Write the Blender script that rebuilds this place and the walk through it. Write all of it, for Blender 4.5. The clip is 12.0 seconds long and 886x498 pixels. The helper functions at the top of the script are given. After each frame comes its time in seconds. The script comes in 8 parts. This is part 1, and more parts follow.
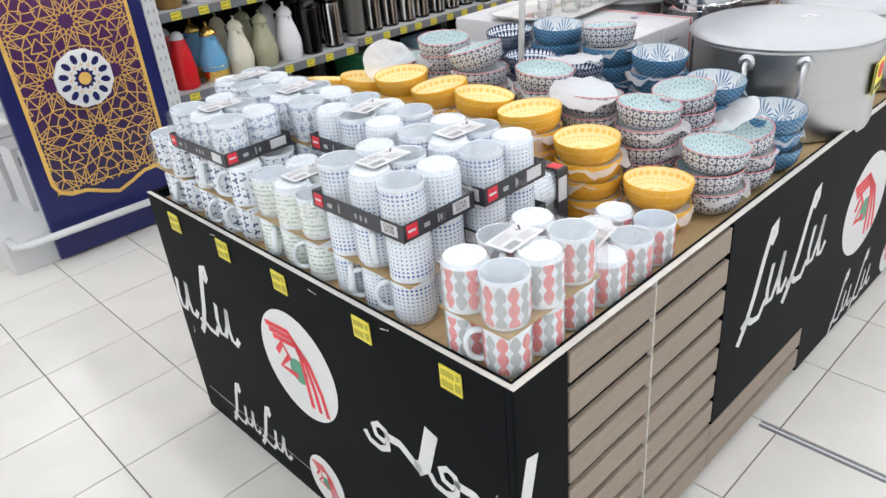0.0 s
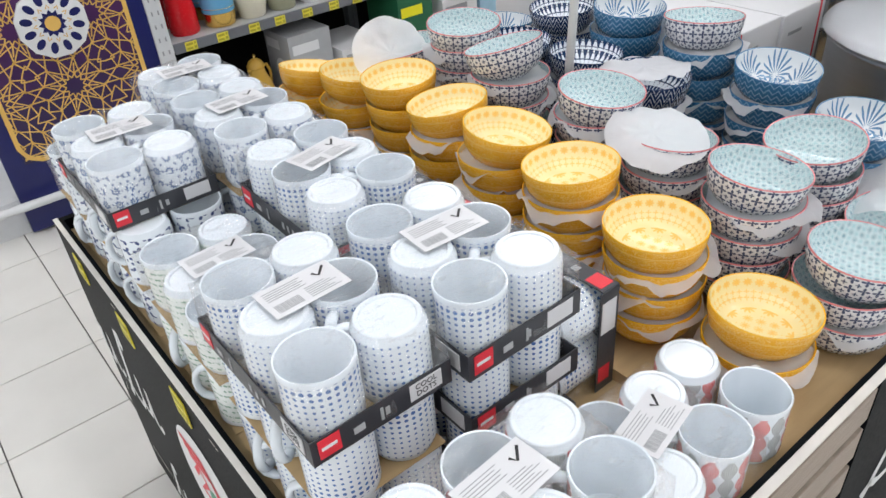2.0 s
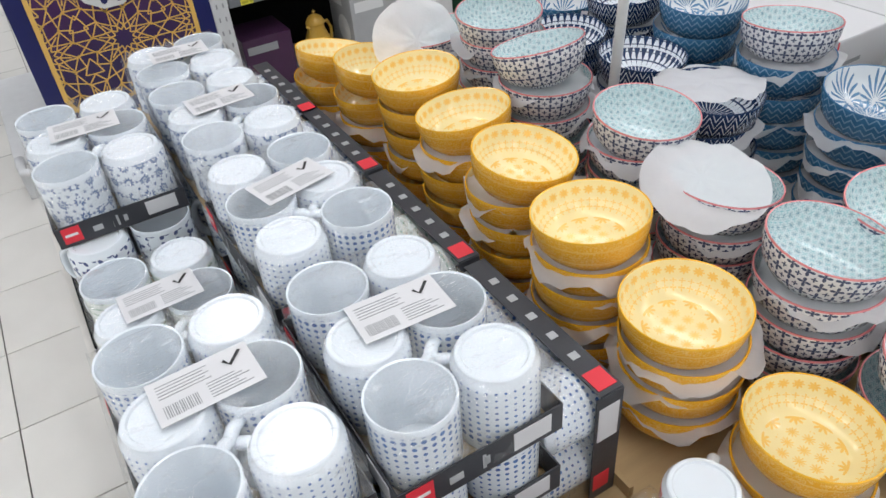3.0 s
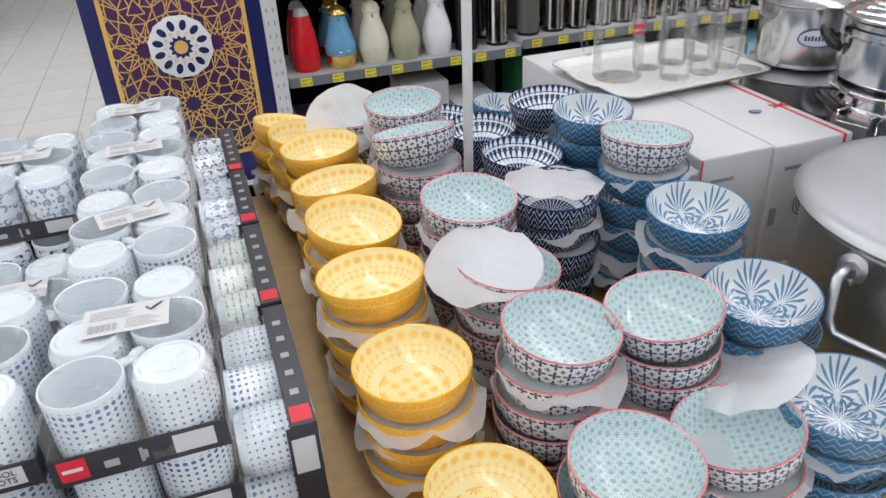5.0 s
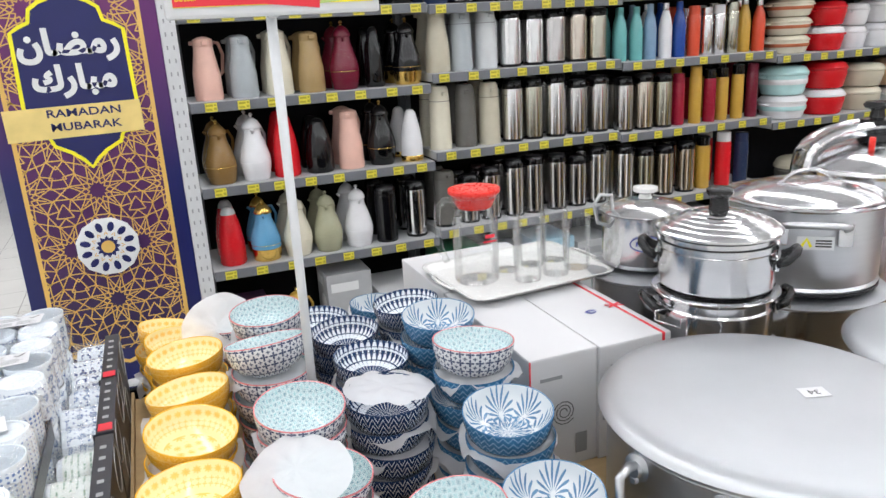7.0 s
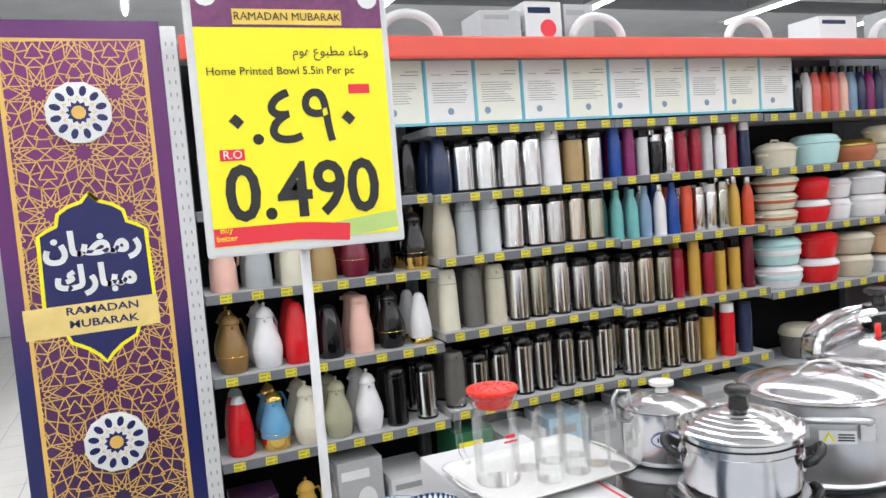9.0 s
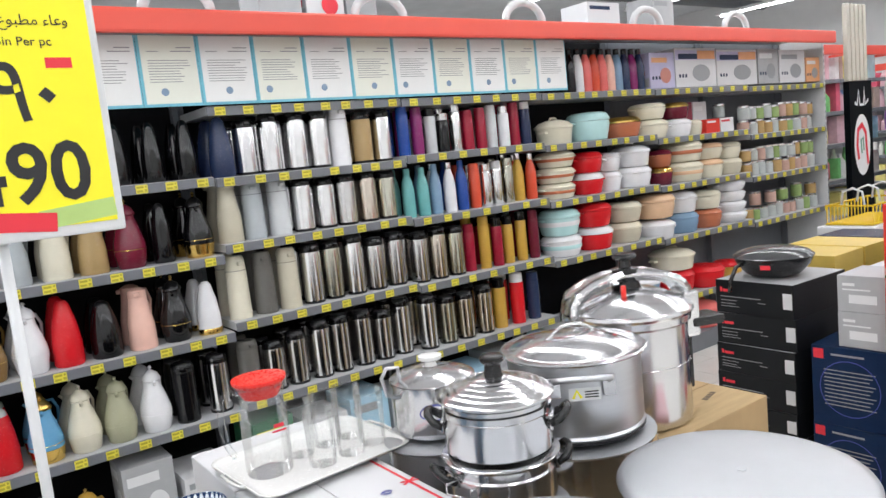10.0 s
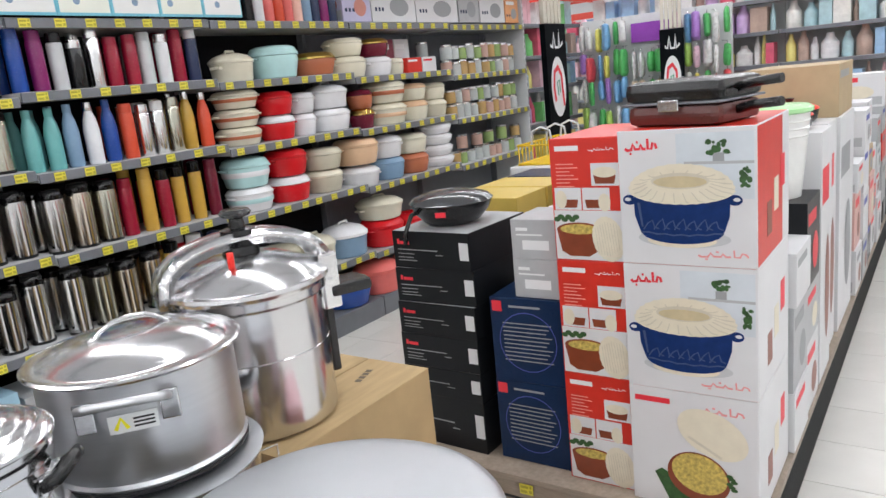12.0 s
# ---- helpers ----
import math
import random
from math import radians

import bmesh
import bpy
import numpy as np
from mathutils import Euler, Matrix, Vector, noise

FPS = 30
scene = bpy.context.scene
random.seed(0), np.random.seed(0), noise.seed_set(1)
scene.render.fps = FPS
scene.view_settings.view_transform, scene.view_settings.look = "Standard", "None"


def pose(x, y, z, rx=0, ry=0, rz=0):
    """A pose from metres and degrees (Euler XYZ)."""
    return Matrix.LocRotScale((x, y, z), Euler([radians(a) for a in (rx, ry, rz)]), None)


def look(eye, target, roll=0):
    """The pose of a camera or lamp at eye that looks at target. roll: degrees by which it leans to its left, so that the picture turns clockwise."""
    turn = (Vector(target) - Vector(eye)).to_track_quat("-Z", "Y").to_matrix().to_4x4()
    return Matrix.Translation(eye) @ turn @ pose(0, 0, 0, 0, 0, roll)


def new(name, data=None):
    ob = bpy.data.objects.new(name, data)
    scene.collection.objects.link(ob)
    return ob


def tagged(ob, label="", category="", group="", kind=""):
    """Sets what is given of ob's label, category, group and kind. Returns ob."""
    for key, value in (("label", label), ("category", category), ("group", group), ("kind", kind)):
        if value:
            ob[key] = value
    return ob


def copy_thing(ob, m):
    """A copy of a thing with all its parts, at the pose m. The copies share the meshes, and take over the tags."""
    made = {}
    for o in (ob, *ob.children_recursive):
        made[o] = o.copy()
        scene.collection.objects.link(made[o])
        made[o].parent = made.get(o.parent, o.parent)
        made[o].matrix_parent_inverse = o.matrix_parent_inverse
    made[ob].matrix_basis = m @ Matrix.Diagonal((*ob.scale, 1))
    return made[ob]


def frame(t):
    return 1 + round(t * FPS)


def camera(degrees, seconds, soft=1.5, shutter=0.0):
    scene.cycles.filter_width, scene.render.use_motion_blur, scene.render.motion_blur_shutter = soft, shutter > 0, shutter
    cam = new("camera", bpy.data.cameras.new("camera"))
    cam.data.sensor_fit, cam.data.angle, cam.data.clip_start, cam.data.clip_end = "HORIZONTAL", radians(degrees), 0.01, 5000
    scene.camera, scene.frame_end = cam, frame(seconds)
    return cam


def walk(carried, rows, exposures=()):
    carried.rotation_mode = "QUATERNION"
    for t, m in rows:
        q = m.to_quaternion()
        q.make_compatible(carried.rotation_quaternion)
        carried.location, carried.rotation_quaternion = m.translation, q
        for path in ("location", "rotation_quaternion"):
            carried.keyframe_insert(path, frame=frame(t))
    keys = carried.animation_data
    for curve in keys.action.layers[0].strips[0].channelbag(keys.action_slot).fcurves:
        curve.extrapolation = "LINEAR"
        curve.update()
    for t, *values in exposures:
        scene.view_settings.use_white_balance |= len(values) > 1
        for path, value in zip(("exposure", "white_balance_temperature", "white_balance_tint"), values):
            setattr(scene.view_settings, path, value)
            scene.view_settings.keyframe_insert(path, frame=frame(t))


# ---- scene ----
cam = camera(61.9, 12.0)
PATH = [
    (0, (-0.637, -0.584, 1.433), (0.54, 0.721, 0.477), -5.5),
    (0.5, (-0.482, -0.477, 1.45), (0.67, 0.814, 0.447), -5.3),
    (1, (-0.374, -0.423, 1.43), (0.734, 0.872, 0.383), -5.1),
    (1.5, (-0.264, -0.339, 1.421), (0.79, 0.974, 0.342), -4.9),
    (2, (-0.136, -0.208, 1.423), (0.841, 1.121, 0.291), -4.9),
    (2.5, (-0.056, -0.135, 1.413), (0.818, 1.205, 0.213), -4.9),
    (3, (0.09, -0.101, 1.42), (0.833, 1.289, 0.189), -5.3),
    (3.2, (0.166, -0.098, 1.419), (0.85, 1.337, 0.205), -5.6),
    (4.8, (0.393, -0.353, 1.414), (0.908, 1.284, 0.387), -3.2),
    (5, (0.414, -0.378, 1.414), (0.943, 1.273, 0.416), -3.0),
    (5.5, (0.501, -0.422, 1.43), (1.093, 1.25, 0.506), -3.0),
    (6, (0.578, -0.472, 1.453), (1.235, 1.221, 0.616), -3.0),
    (6.5, (0.626, -0.51, 1.463), (1.327, 1.215, 0.735), -3.0),
    (7, (0.596, -0.523, 1.499), (1.283, 1.264, 0.92), -3.1),
    (7.5, (0.544, -0.528, 1.557), (1.189, 1.317, 1.131), -3.5),
    (7.7, (0.543, -0.522, 1.56), (1.17, 1.344, 1.206), -3.3),
    (9.3, (0.573, -0.534, 1.593), (1.398, 1.283, 1.45), -4.9),
    (9.5, (0.599, -0.532, 1.59), (1.516, 1.238, 1.423), -5.1),
    (10, (0.679, -0.567, 1.579), (1.838, 1.045, 1.334), -5.9),
    (10.5, (0.806, -0.608, 1.544), (2.206, 0.783, 1.219), -5.9),
    (11, (0.927, -0.587, 1.525), (2.507, 0.576, 1.137), -5.2),
    (11.5, (1.079, -0.501, 1.517), (2.725, 0.552, 1.091), -5.6),
    (12, (1.254, -0.453, 1.484), (2.845, 0.675, 1.04), -6.0),
]
walk(cam, [(t, look(eye, target, roll)) for t, eye, target, roll in PATH], ((0.0, -0.1), (1.0, -0.16), (2.0, -0.26), (3.0, -0.42), (5.0, -0.36), (5.5, -0.26), (6.5, -0.08), (7.5, 0.0), (9.5, 0.05), (11.0, 0.04), (12.0, -0.02)))

# ---- light and exposure ----
world = bpy.data.worlds.new("hall_air")
scene.world = world
world.use_nodes = True
world.node_tree.nodes["Background"].inputs[0].default_value = (0.9, 0.95, 1.0, 1)
world.node_tree.nodes["Background"].inputs[1].default_value = 0.03
TUBE_X = (-4.4, -1.9, 0.6, 3.1, 5.6, 8.1, 10.6, 13.1)
TUBE_POWER = 116
for tx in TUBE_X:
    lamp = bpy.data.lights.new("tube_light", "AREA")
    lamp.shape, lamp.size, lamp.size_y = "RECTANGLE", 0.16, 13.0
    lamp.energy, lamp.color = TUBE_POWER, (0.965, 0.975, 1.01)
    new("tube_light", lamp).matrix_world = pose(tx, 1.0, 3.56)


# ---- materials ----
class Nodes:
    """A small writer of node materials."""

    def __init__(self, name):
        self.mat = bpy.data.materials.new(name)
        self.mat.use_nodes = True
        self.tree = self.mat.node_tree
        self.bsdf = self.tree.nodes["Principled BSDF"]
        self._co = None

    def put(self, kind, **ins):
        n = self.tree.nodes.new(kind)
        for k, v in ins.items():
            if k.startswith("i"):
                self.link(v, n.inputs[int(k[1:])])
        return n

    def link(self, v, sock):
        if isinstance(v, bpy.types.NodeSocket):
            self.tree.links.new(v, sock)
        elif isinstance(v, (tuple, list)):
            sock.default_value = (*v, 1.0) if len(v) == 3 and len(sock.default_value) == 4 else v
        else:
            sock.default_value = v

    def m(self, op, a, b=0.0, c=None):
        n = self.tree.nodes.new("ShaderNodeMath")
        n.operation = op
        self.link(a, n.inputs[0])
        self.link(b, n.inputs[1])
        if c is not None:
            self.link(c, n.inputs[2])
        return n.outputs[0]

    def co(self):
        if self._co is None:
            self._co = self.put("ShaderNodeTexCoord").outputs["Object"]
        return self._co

    def xyz(self):
        s = self.put("ShaderNodeSeparateXYZ", i0=self.co())
        return s.outputs[0], s.outputs[1], s.outputs[2]

    def noise(self, scale, detail=3.0, rough=0.55, stretch=None, world_space=False):
        vec = self.put("ShaderNodeNewGeometry").outputs["Position"] if world_space else self.co()
        if stretch:
            mp = self.put("ShaderNodeMapping", i0=vec)
            mp.inputs["Scale"].default_value = stretch
            vec = mp.outputs[0]
        n = self.tree.nodes.new("ShaderNodeTexNoise")
        self.link(vec, n.inputs["Vector"])
        n.inputs["Scale"].default_value, n.inputs["Detail"].default_value, n.inputs["Roughness"].default_value = scale, detail, rough
        return n.outputs[0]

    def mix(self, fac, a, b):
        n = self.tree.nodes.new("ShaderNodeMix")
        n.data_type = "RGBA"
        self.link(fac, n.inputs[0])
        self.link(a, n.inputs[6])
        self.link(b, n.inputs[7])
        return n.outputs[2]

    def less(self, a, b):
        return self.m("LESS_THAN", a, b)

    def fr(self, a):
        return self.m("SUBTRACT", self.m("FRACT", a), 0.5)

    def set(self, **kw):
        for k, v in kw.items():
            self.link(v, self.bsdf.inputs[k.replace("_", " ")])
        return self

    def bump(self, height, strength=0.2, dist=0.002):
        n = self.tree.nodes.new("ShaderNodeBump")
        n.inputs["Strength"].default_value, n.inputs["Distance"].default_value = strength, dist
        self.link(height, n.inputs["Height"])
        self.link(n.outputs[0], self.bsdf.inputs["Normal"])
        return self


def mat(name, col, rough=0.5, metal=0.0, var=0.08, scale=25.0, bump=0.05, bscale=180.0, coat=0.0, stretch=None, vary=0.0, spec=0.5, even=False):
    """A plain surface with mottling, fine relief, uneven gloss and, where wanted, a change from piece to piece."""
    n = Nodes(name)
    a = n.noise(scale, 4.0, stretch=stretch)
    dark = tuple(c * (1 - var * 2.2) for c in col)
    light = tuple(min(1.0, c * (1 + var)) for c in col)
    c = n.mix(a, dark, light)
    if vary:
        r = n.put("ShaderNodeObjectInfo").outputs["Random"]
        h = n.put("ShaderNodeHueSaturation")
        n.link(n.m("ADD", n.m("MULTIPLY", r, vary), 1 - vary / 2), h.inputs["Value"])
        n.link(c, h.inputs["Color"])
        c = h.outputs[0]
    b = n.noise(bscale, 3.0, stretch=stretch)
    n.set(Base_Color=c, Metallic=metal, Roughness=rough if even else n.m("ADD", n.m("MULTIPLY", b, 0.16), rough - 0.08))
    n.bsdf.inputs["Coat Weight"].default_value = coat
    n.bsdf.inputs["Specular IOR Level"].default_value = spec
    if bump:
        n.bump(b, bump)
    return n.mat


def glow(name, col, strength):
    n = Nodes(name)
    n.set(Base_Color=col, Emission_Color=col, Emission_Strength=strength)
    return n.mat


def glass(name, tint=(0.99, 0.995, 0.993), gloss=0.1):
    """Thin clear glass: see-through, with a gloss that grows towards the edges."""
    n = Nodes(name)
    out = n.tree.nodes["Material Output"]
    tr = n.put("ShaderNodeBsdfTransparent")
    tr.inputs[0].default_value = (*tint, 1)
    gl = n.put("ShaderNodeBsdfGlossy")
    gl.inputs["Roughness"].default_value = 0.03
    lw = n.tree.nodes.new("ShaderNodeLayerWeight")
    lw.inputs[0].default_value = 0.3
    mx = n.put("ShaderNodeMixShader")
    n.link(n.m("ADD", gloss * 0.5, n.m("MULTIPLY", lw.outputs["Fresnel"], 0.45)), mx.inputs[0])
    n.link(tr.outputs[0], mx.inputs[1])
    n.link(gl.outputs[0], mx.inputs[2])
    n.link(mx.outputs[0], out.inputs[0])
    return n.mat


def film(name, clear=0.86, rough=0.12, haze=0.05):
    """Thin clear plastic: mostly see-through, with gloss, wrinkles, and haze and sheen painted in white."""
    n = Nodes(name)
    out = n.tree.nodes["Material Output"]
    tr = n.put("ShaderNodeBsdfTransparent")
    gl = n.put("ShaderNodeBsdfGlossy")
    gl.inputs["Roughness"].default_value = rough
    bp = n.tree.nodes.new("ShaderNodeBump")
    bp.inputs["Strength"].default_value, bp.inputs["Distance"].default_value = 0.8, 0.006
    n.link(n.noise(38, 4.0, 0.6, stretch=(1, 2.4, 1)), bp.inputs["Height"])
    n.link(bp.outputs[0], gl.inputs["Normal"])
    milk = n.put("ShaderNodeBsdfDiffuse")
    milk.inputs[0].default_value = (0.9, 0.92, 0.94, 1)
    # noise streaks of white diffuse, painted in as highlights on the film
    sheen_streaks = n.m("MULTIPLY", n.m("GREATER_THAN", n.noise(26, 5.0, 0.7, stretch=(1, 3.0, 1)), 0.6), 0.16)
    m0, mx = n.put("ShaderNodeMixShader"), n.put("ShaderNodeMixShader")
    n.link(n.m("ADD", sheen_streaks, haze), m0.inputs[0])
    n.link(tr.outputs[0], m0.inputs[1])
    n.link(milk.outputs[0], m0.inputs[2])
    mx.inputs[0].default_value = 1 - clear
    n.link(m0.outputs[0], mx.inputs[1])
    n.link(gl.outputs[0], mx.inputs[2])
    n.link(mx.outputs[0], out.inputs[0])
    return n.mat


def tissue(name, clear=0.42):
    n = Nodes(name)
    out = n.tree.nodes["Material Output"]
    n.set(Base_Color=n.mix(n.noise(60), (0.82, 0.82, 0.84), (0.9, 0.9, 0.91)), Roughness=0.55)
    n.bump(n.noise(55, 4.0, 0.6), 0.6, 0.004)
    tl = n.put("ShaderNodeBsdfTranslucent")
    tl.inputs[0].default_value = (0.93, 0.93, 0.94, 1)
    tr = n.put("ShaderNodeBsdfTransparent")
    m1, m2 = n.put("ShaderNodeMixShader"), n.put("ShaderNodeMixShader")
    m1.inputs[0].default_value, m2.inputs[0].default_value = 0.35, clear
    n.link(n.bsdf.outputs[0], m1.inputs[1])
    n.link(tl.outputs[0], m1.inputs[2])
    n.link(m1.outputs[0], m2.inputs[1])
    n.link(tr.outputs[0], m2.inputs[2])
    n.link(m2.outputs[0], out.inputs[0])
    return n.mat


def round_mat(name, paint, rough=0.16, coat=0.12):
    """Glazed ware: paint(n, angle, height, radius, x, y) gives the colour."""
    n = Nodes(name)
    x, y, z = n.xyz()
    ang = n.m("DIVIDE", n.m("ARCTAN2", y, x), 2 * math.pi)
    rad = n.m("SQRT", n.m("ADD", n.m("MULTIPLY", x, x), n.m("MULTIPLY", y, y)))
    c = paint(n, ang, z, rad, x, y)
    n.set(Base_Color=c, Roughness=n.m("ADD", rough, n.m("MULTIPLY", n.noise(40), 0.08)))
    n.bsdf.inputs["Coat Weight"].default_value = coat
    n.bump(n.noise(90), 0.04)
    return n.mat


def petal(n, u, v, lobes=4, core=0.1, reach=0.34, sharp=1.5):
    p, q = n.fr(u), n.fr(v)
    r = n.m("SQRT", n.m("ADD", n.m("MULTIPLY", p, p), n.m("MULTIPLY", q, q)))
    a = n.m("ARCTAN2", q, p)
    edge = n.m("ADD", core, n.m("MULTIPLY", n.m("POWER", n.m("ABSOLUTE", n.m("COSINE", n.m("MULTIPLY", a, lobes / 2))), sharp), reach))
    return n.less(r, edge), r


def band(n, v, lo, hi):
    return n.m("MULTIPLY", n.m("GREATER_THAN", v, lo), n.less(v, hi))


def either(n, *ms):
    out = ms[0]
    for k in ms[1:]:
        out = n.m("MAXIMUM", out, k)
    return out


def yellow_out(n, a, z, r, x, y):
    worm = n.less(n.m("ABSOLUTE", n.m("SUBTRACT", n.noise(260, 1.0), 0.5)), 0.04)
    ring = n.less(n.m("ABSOLUTE", n.fr(n.m("DIVIDE", z, 0.019))), 0.05)
    return n.mix(n.m("MULTIPLY", either(n, worm, ring), 0.6), (0.84, 0.41, 0.022), (0.93, 0.64, 0.2))


def yellow_in(n, a, z, r, x, y):
    dots, _ = petal(n, n.m("MULTIPLY", a, 26), n.m("DIVIDE", n.m("SUBTRACT", z, 0.041), 0.0135), 8, 0.22, 0.2)
    top = n.m("MULTIPLY", dots, band(n, z, 0.041, 0.0545))
    lace, _ = petal(n, n.m("MULTIPLY", a, 38), n.m("DIVIDE", n.m("SUBTRACT", z, 0.026), 0.0065), 4, 0.05, 0.36, 2.5)
    mid = n.m("MULTIPLY", lace, band(n, z, 0.026, 0.039))
    flo, _ = petal(n, n.m("MULTIPLY", a, 9), n.m("DIVIDE", n.m("SUBTRACT", r, 0.03), 0.022), 8, 0.15, 0.24)
    low = n.m("MULTIPLY", flo, n.m("MULTIPLY", band(n, r, 0.03, 0.052), n.less(z, 0.022)))
    rose, _ = petal(n, n.m("ADD", n.m("DIVIDE", x, 0.017), 0.5), n.m("ADD", n.m("DIVIDE", y, 0.017), 0.5), 10, 0.12, 0.3, 2.0)
    ctr = n.m("MULTIPLY", rose, n.less(r, 0.029))
    return n.mix(n.m("MULTIPLY", either(n, top, mid, low, ctr), 0.75), (0.9, 0.75, 0.38), (0.9, 0.5, 0.06))


def white_out(n, a, z, r, x, y):
    f, _ = petal(n, n.m("MULTIPLY", a, 26), n.m("DIVIDE", z, 0.0158), 4, 0.08, 0.36)
    u2, v2 = n.m("ADD", n.m("MULTIPLY", a, 26), 0.5), n.m("ADD", n.m("DIVIDE", z, 0.0158), 0.5)
    g, d = petal(n, u2, v2, 4, 0.06, 0.16)
    return n.mix(n.m("MULTIPLY", either(n, f, g), 0.92), (0.64, 0.65, 0.67), (0.022, 0.04, 0.11))


def teal_in(n, a, z, r, x, y):
    s = n.m("ADD", 1.0, n.m("MULTIPLY", n.m("MAXIMUM", n.m("SUBTRACT", z, 0.02), 0.0), 8.0))
    u, v = n.m("DIVIDE", n.m("MULTIPLY", x, s), 0.0118), n.m("DIVIDE", n.m("MULTIPLY", y, s), 0.0118)
    f, d = petal(n, u, v, 8, 0.05, 0.4, 3.0)
    g, d2 = petal(n, n.m("ADD", u, 0.5), n.m("ADD", v, 0.5), 4, 0.04, 0.32, 4.0)
    c = n.mix(n.m("MULTIPLY", f, 0.8), (0.64, 0.73, 0.73), (0.06, 0.21, 0.28))
    return n.mix(n.m("MULTIPLY", g, 0.75), c, (0.12, 0.42, 0.46))


def blue_out(n, a, z, r, x, y):
    t = n.m("ABSOLUTE", n.fr(n.m("MULTIPLY", a, 30)))
    w = n.fr(n.m("SUBTRACT", n.m("DIVIDE", z, 0.011), n.m("MULTIPLY", t, 1.6)))
    line = n.less(n.m("ABSOLUTE", w), 0.12)
    base = n.mix(n.noise(70), (0.025, 0.105, 0.22), (0.05, 0.18, 0.33))
    return n.mix(n.m("MULTIPLY", line, 0.5), base, (0.35, 0.55, 0.7))


def blue_in(n, a, z, r, x, y):
    """Palmettes round the wall, a ring of small leaves on the floor."""
    t = n.m("MULTIPLY", n.fr(n.m("MULTIPLY", a, 7)), 0.95)
    v = n.m("SUBTRACT", n.m("DIVIDE", n.m("ADD", r, n.m("MULTIPLY", z, 0.5)), 0.1), 0.5)
    phi = n.m("ARCTAN2", t, v)
    rho = n.m("SQRT", n.m("ADD", n.m("MULTIPLY", t, t), n.m("MULTIPLY", v, v)))
    blade = n.less(n.m("ABSOLUTE", n.fr(n.m("ADD", n.m("DIVIDE", phi, 0.33), n.m("MULTIPLY", rho, 0.9)))), n.m("MULTIPLY", n.m("SINE", n.m("MULTIPLY", rho, 5.6)), 0.26))
    fan = n.m("MULTIPLY", blade, band(n, rho, 0.1, 0.5))
    dash = n.m("MULTIPLY", n.less(n.m("ABSOLUTE", n.fr(n.m("MULTIPLY", a, 22))), n.m("MULTIPLY", n.m("ABSOLUTE", n.m("SINE", n.m("MULTIPLY", r, 260))), 0.24)), band(n, r, 0.012, 0.04))
    tone = n.mix(n.noise(45, 1.0), (0.03, 0.1, 0.22), (0.09, 0.26, 0.45))
    return n.mix(n.m("MULTIPLY", either(n, fan, dash), 0.92), (0.64, 0.68, 0.7), tone)


def navy_out(n, a, z, r, x, y):
    t = n.m("ABSOLUTE", n.fr(n.m("MULTIPLY", a, 26)))
    w = n.fr(n.m("ADD", n.m("DIVIDE", z, 0.012), n.m("MULTIPLY", t, 3.0)))
    return n.mix(n.m("MULTIPLY", n.less(n.m("ABSOLUTE", w), 0.11), 0.85), (0.012, 0.03, 0.085), (0.75, 0.8, 0.86))


def navy_in(n, a, z, r, x, y):
    t = n.m("ABSOLUTE", n.fr(n.m("MULTIPLY", a, 34)))
    v = n.m("FRACT", n.m("DIVIDE", z, 0.021))
    tri = n.less(t, n.m("MULTIPLY", v, 0.42))
    line = n.less(n.m("ABSOLUTE", n.fr(n.m("DIVIDE", z, 0.0105))), 0.07)
    return n.mix(either(n, tri, line), (0.78, 0.83, 0.88), (0.015, 0.04, 0.11))


MUG_WHITE = (0.76, 0.815, 0.86)


def mug_dots(n, a, z, r, x, y):
    u, v = n.m("MULTIPLY", a, 30), n.m("DIVIDE", z, 0.0078)
    p, q = n.fr(u), n.fr(v)
    d = n.m("SQRT", n.m("ADD", n.m("MULTIPLY", p, p), n.m("MULTIPLY", q, q)))
    size = n.m("ADD", 0.16, n.m("MULTIPLY", n.m("POWER", n.m("DIVIDE", z, 0.09), 3.0), 0.28))
    hue = n.mix(n.noise(70, 1.0), (0.03, 0.07, 0.3), (0.12, 0.28, 0.58))
    return n.mix(n.m("MULTIPLY", n.m("MULTIPLY", n.less(d, size), n.less(z, 0.083)), 0.95), MUG_WHITE, hue)


def mug_flower(n, a, z, r, x, y):
    f, d = petal(n, n.m("MULTIPLY", a, 12), n.m("DIVIDE", z, 0.022), 10, 0.2, 0.16)
    f2, d2 = petal(n, n.m("ADD", n.m("MULTIPLY", a, 24), 0.5), n.m("ADD", n.m("DIVIDE", z, 0.011), 0.5), 6, 0.05, 0.2)
    k = n.m("SUBTRACT", f, n.less(d, 0.14))
    spot = n.m("MULTIPLY", f2, n.m("GREATER_THAN", n.noise(55, 2.0), 0.47))
    return n.mix(n.m("MULTIPLY", either(n, n.m("MULTIPLY", k, n.m("GREATER_THAN", n.noise(120, 2), 0.45)), spot), 0.95), MUG_WHITE, (0.07, 0.14, 0.33))


def mug_leaf(n, a, z, r, x, y):
    f, _ = petal(n, n.m("ADD", n.m("MULTIPLY", a, 20), n.m("DIVIDE", z, 0.03)), n.m("DIVIDE", z, 0.0095), 2, 0.05, 0.36)
    k = n.m("MULTIPLY", f, n.m("GREATER_THAN", n.noise(90, 2.0), 0.46))
    return n.mix(n.m("MULTIPLY", k, 0.85), (0.79, 0.835, 0.8), (0.2, 0.36, 0.25))


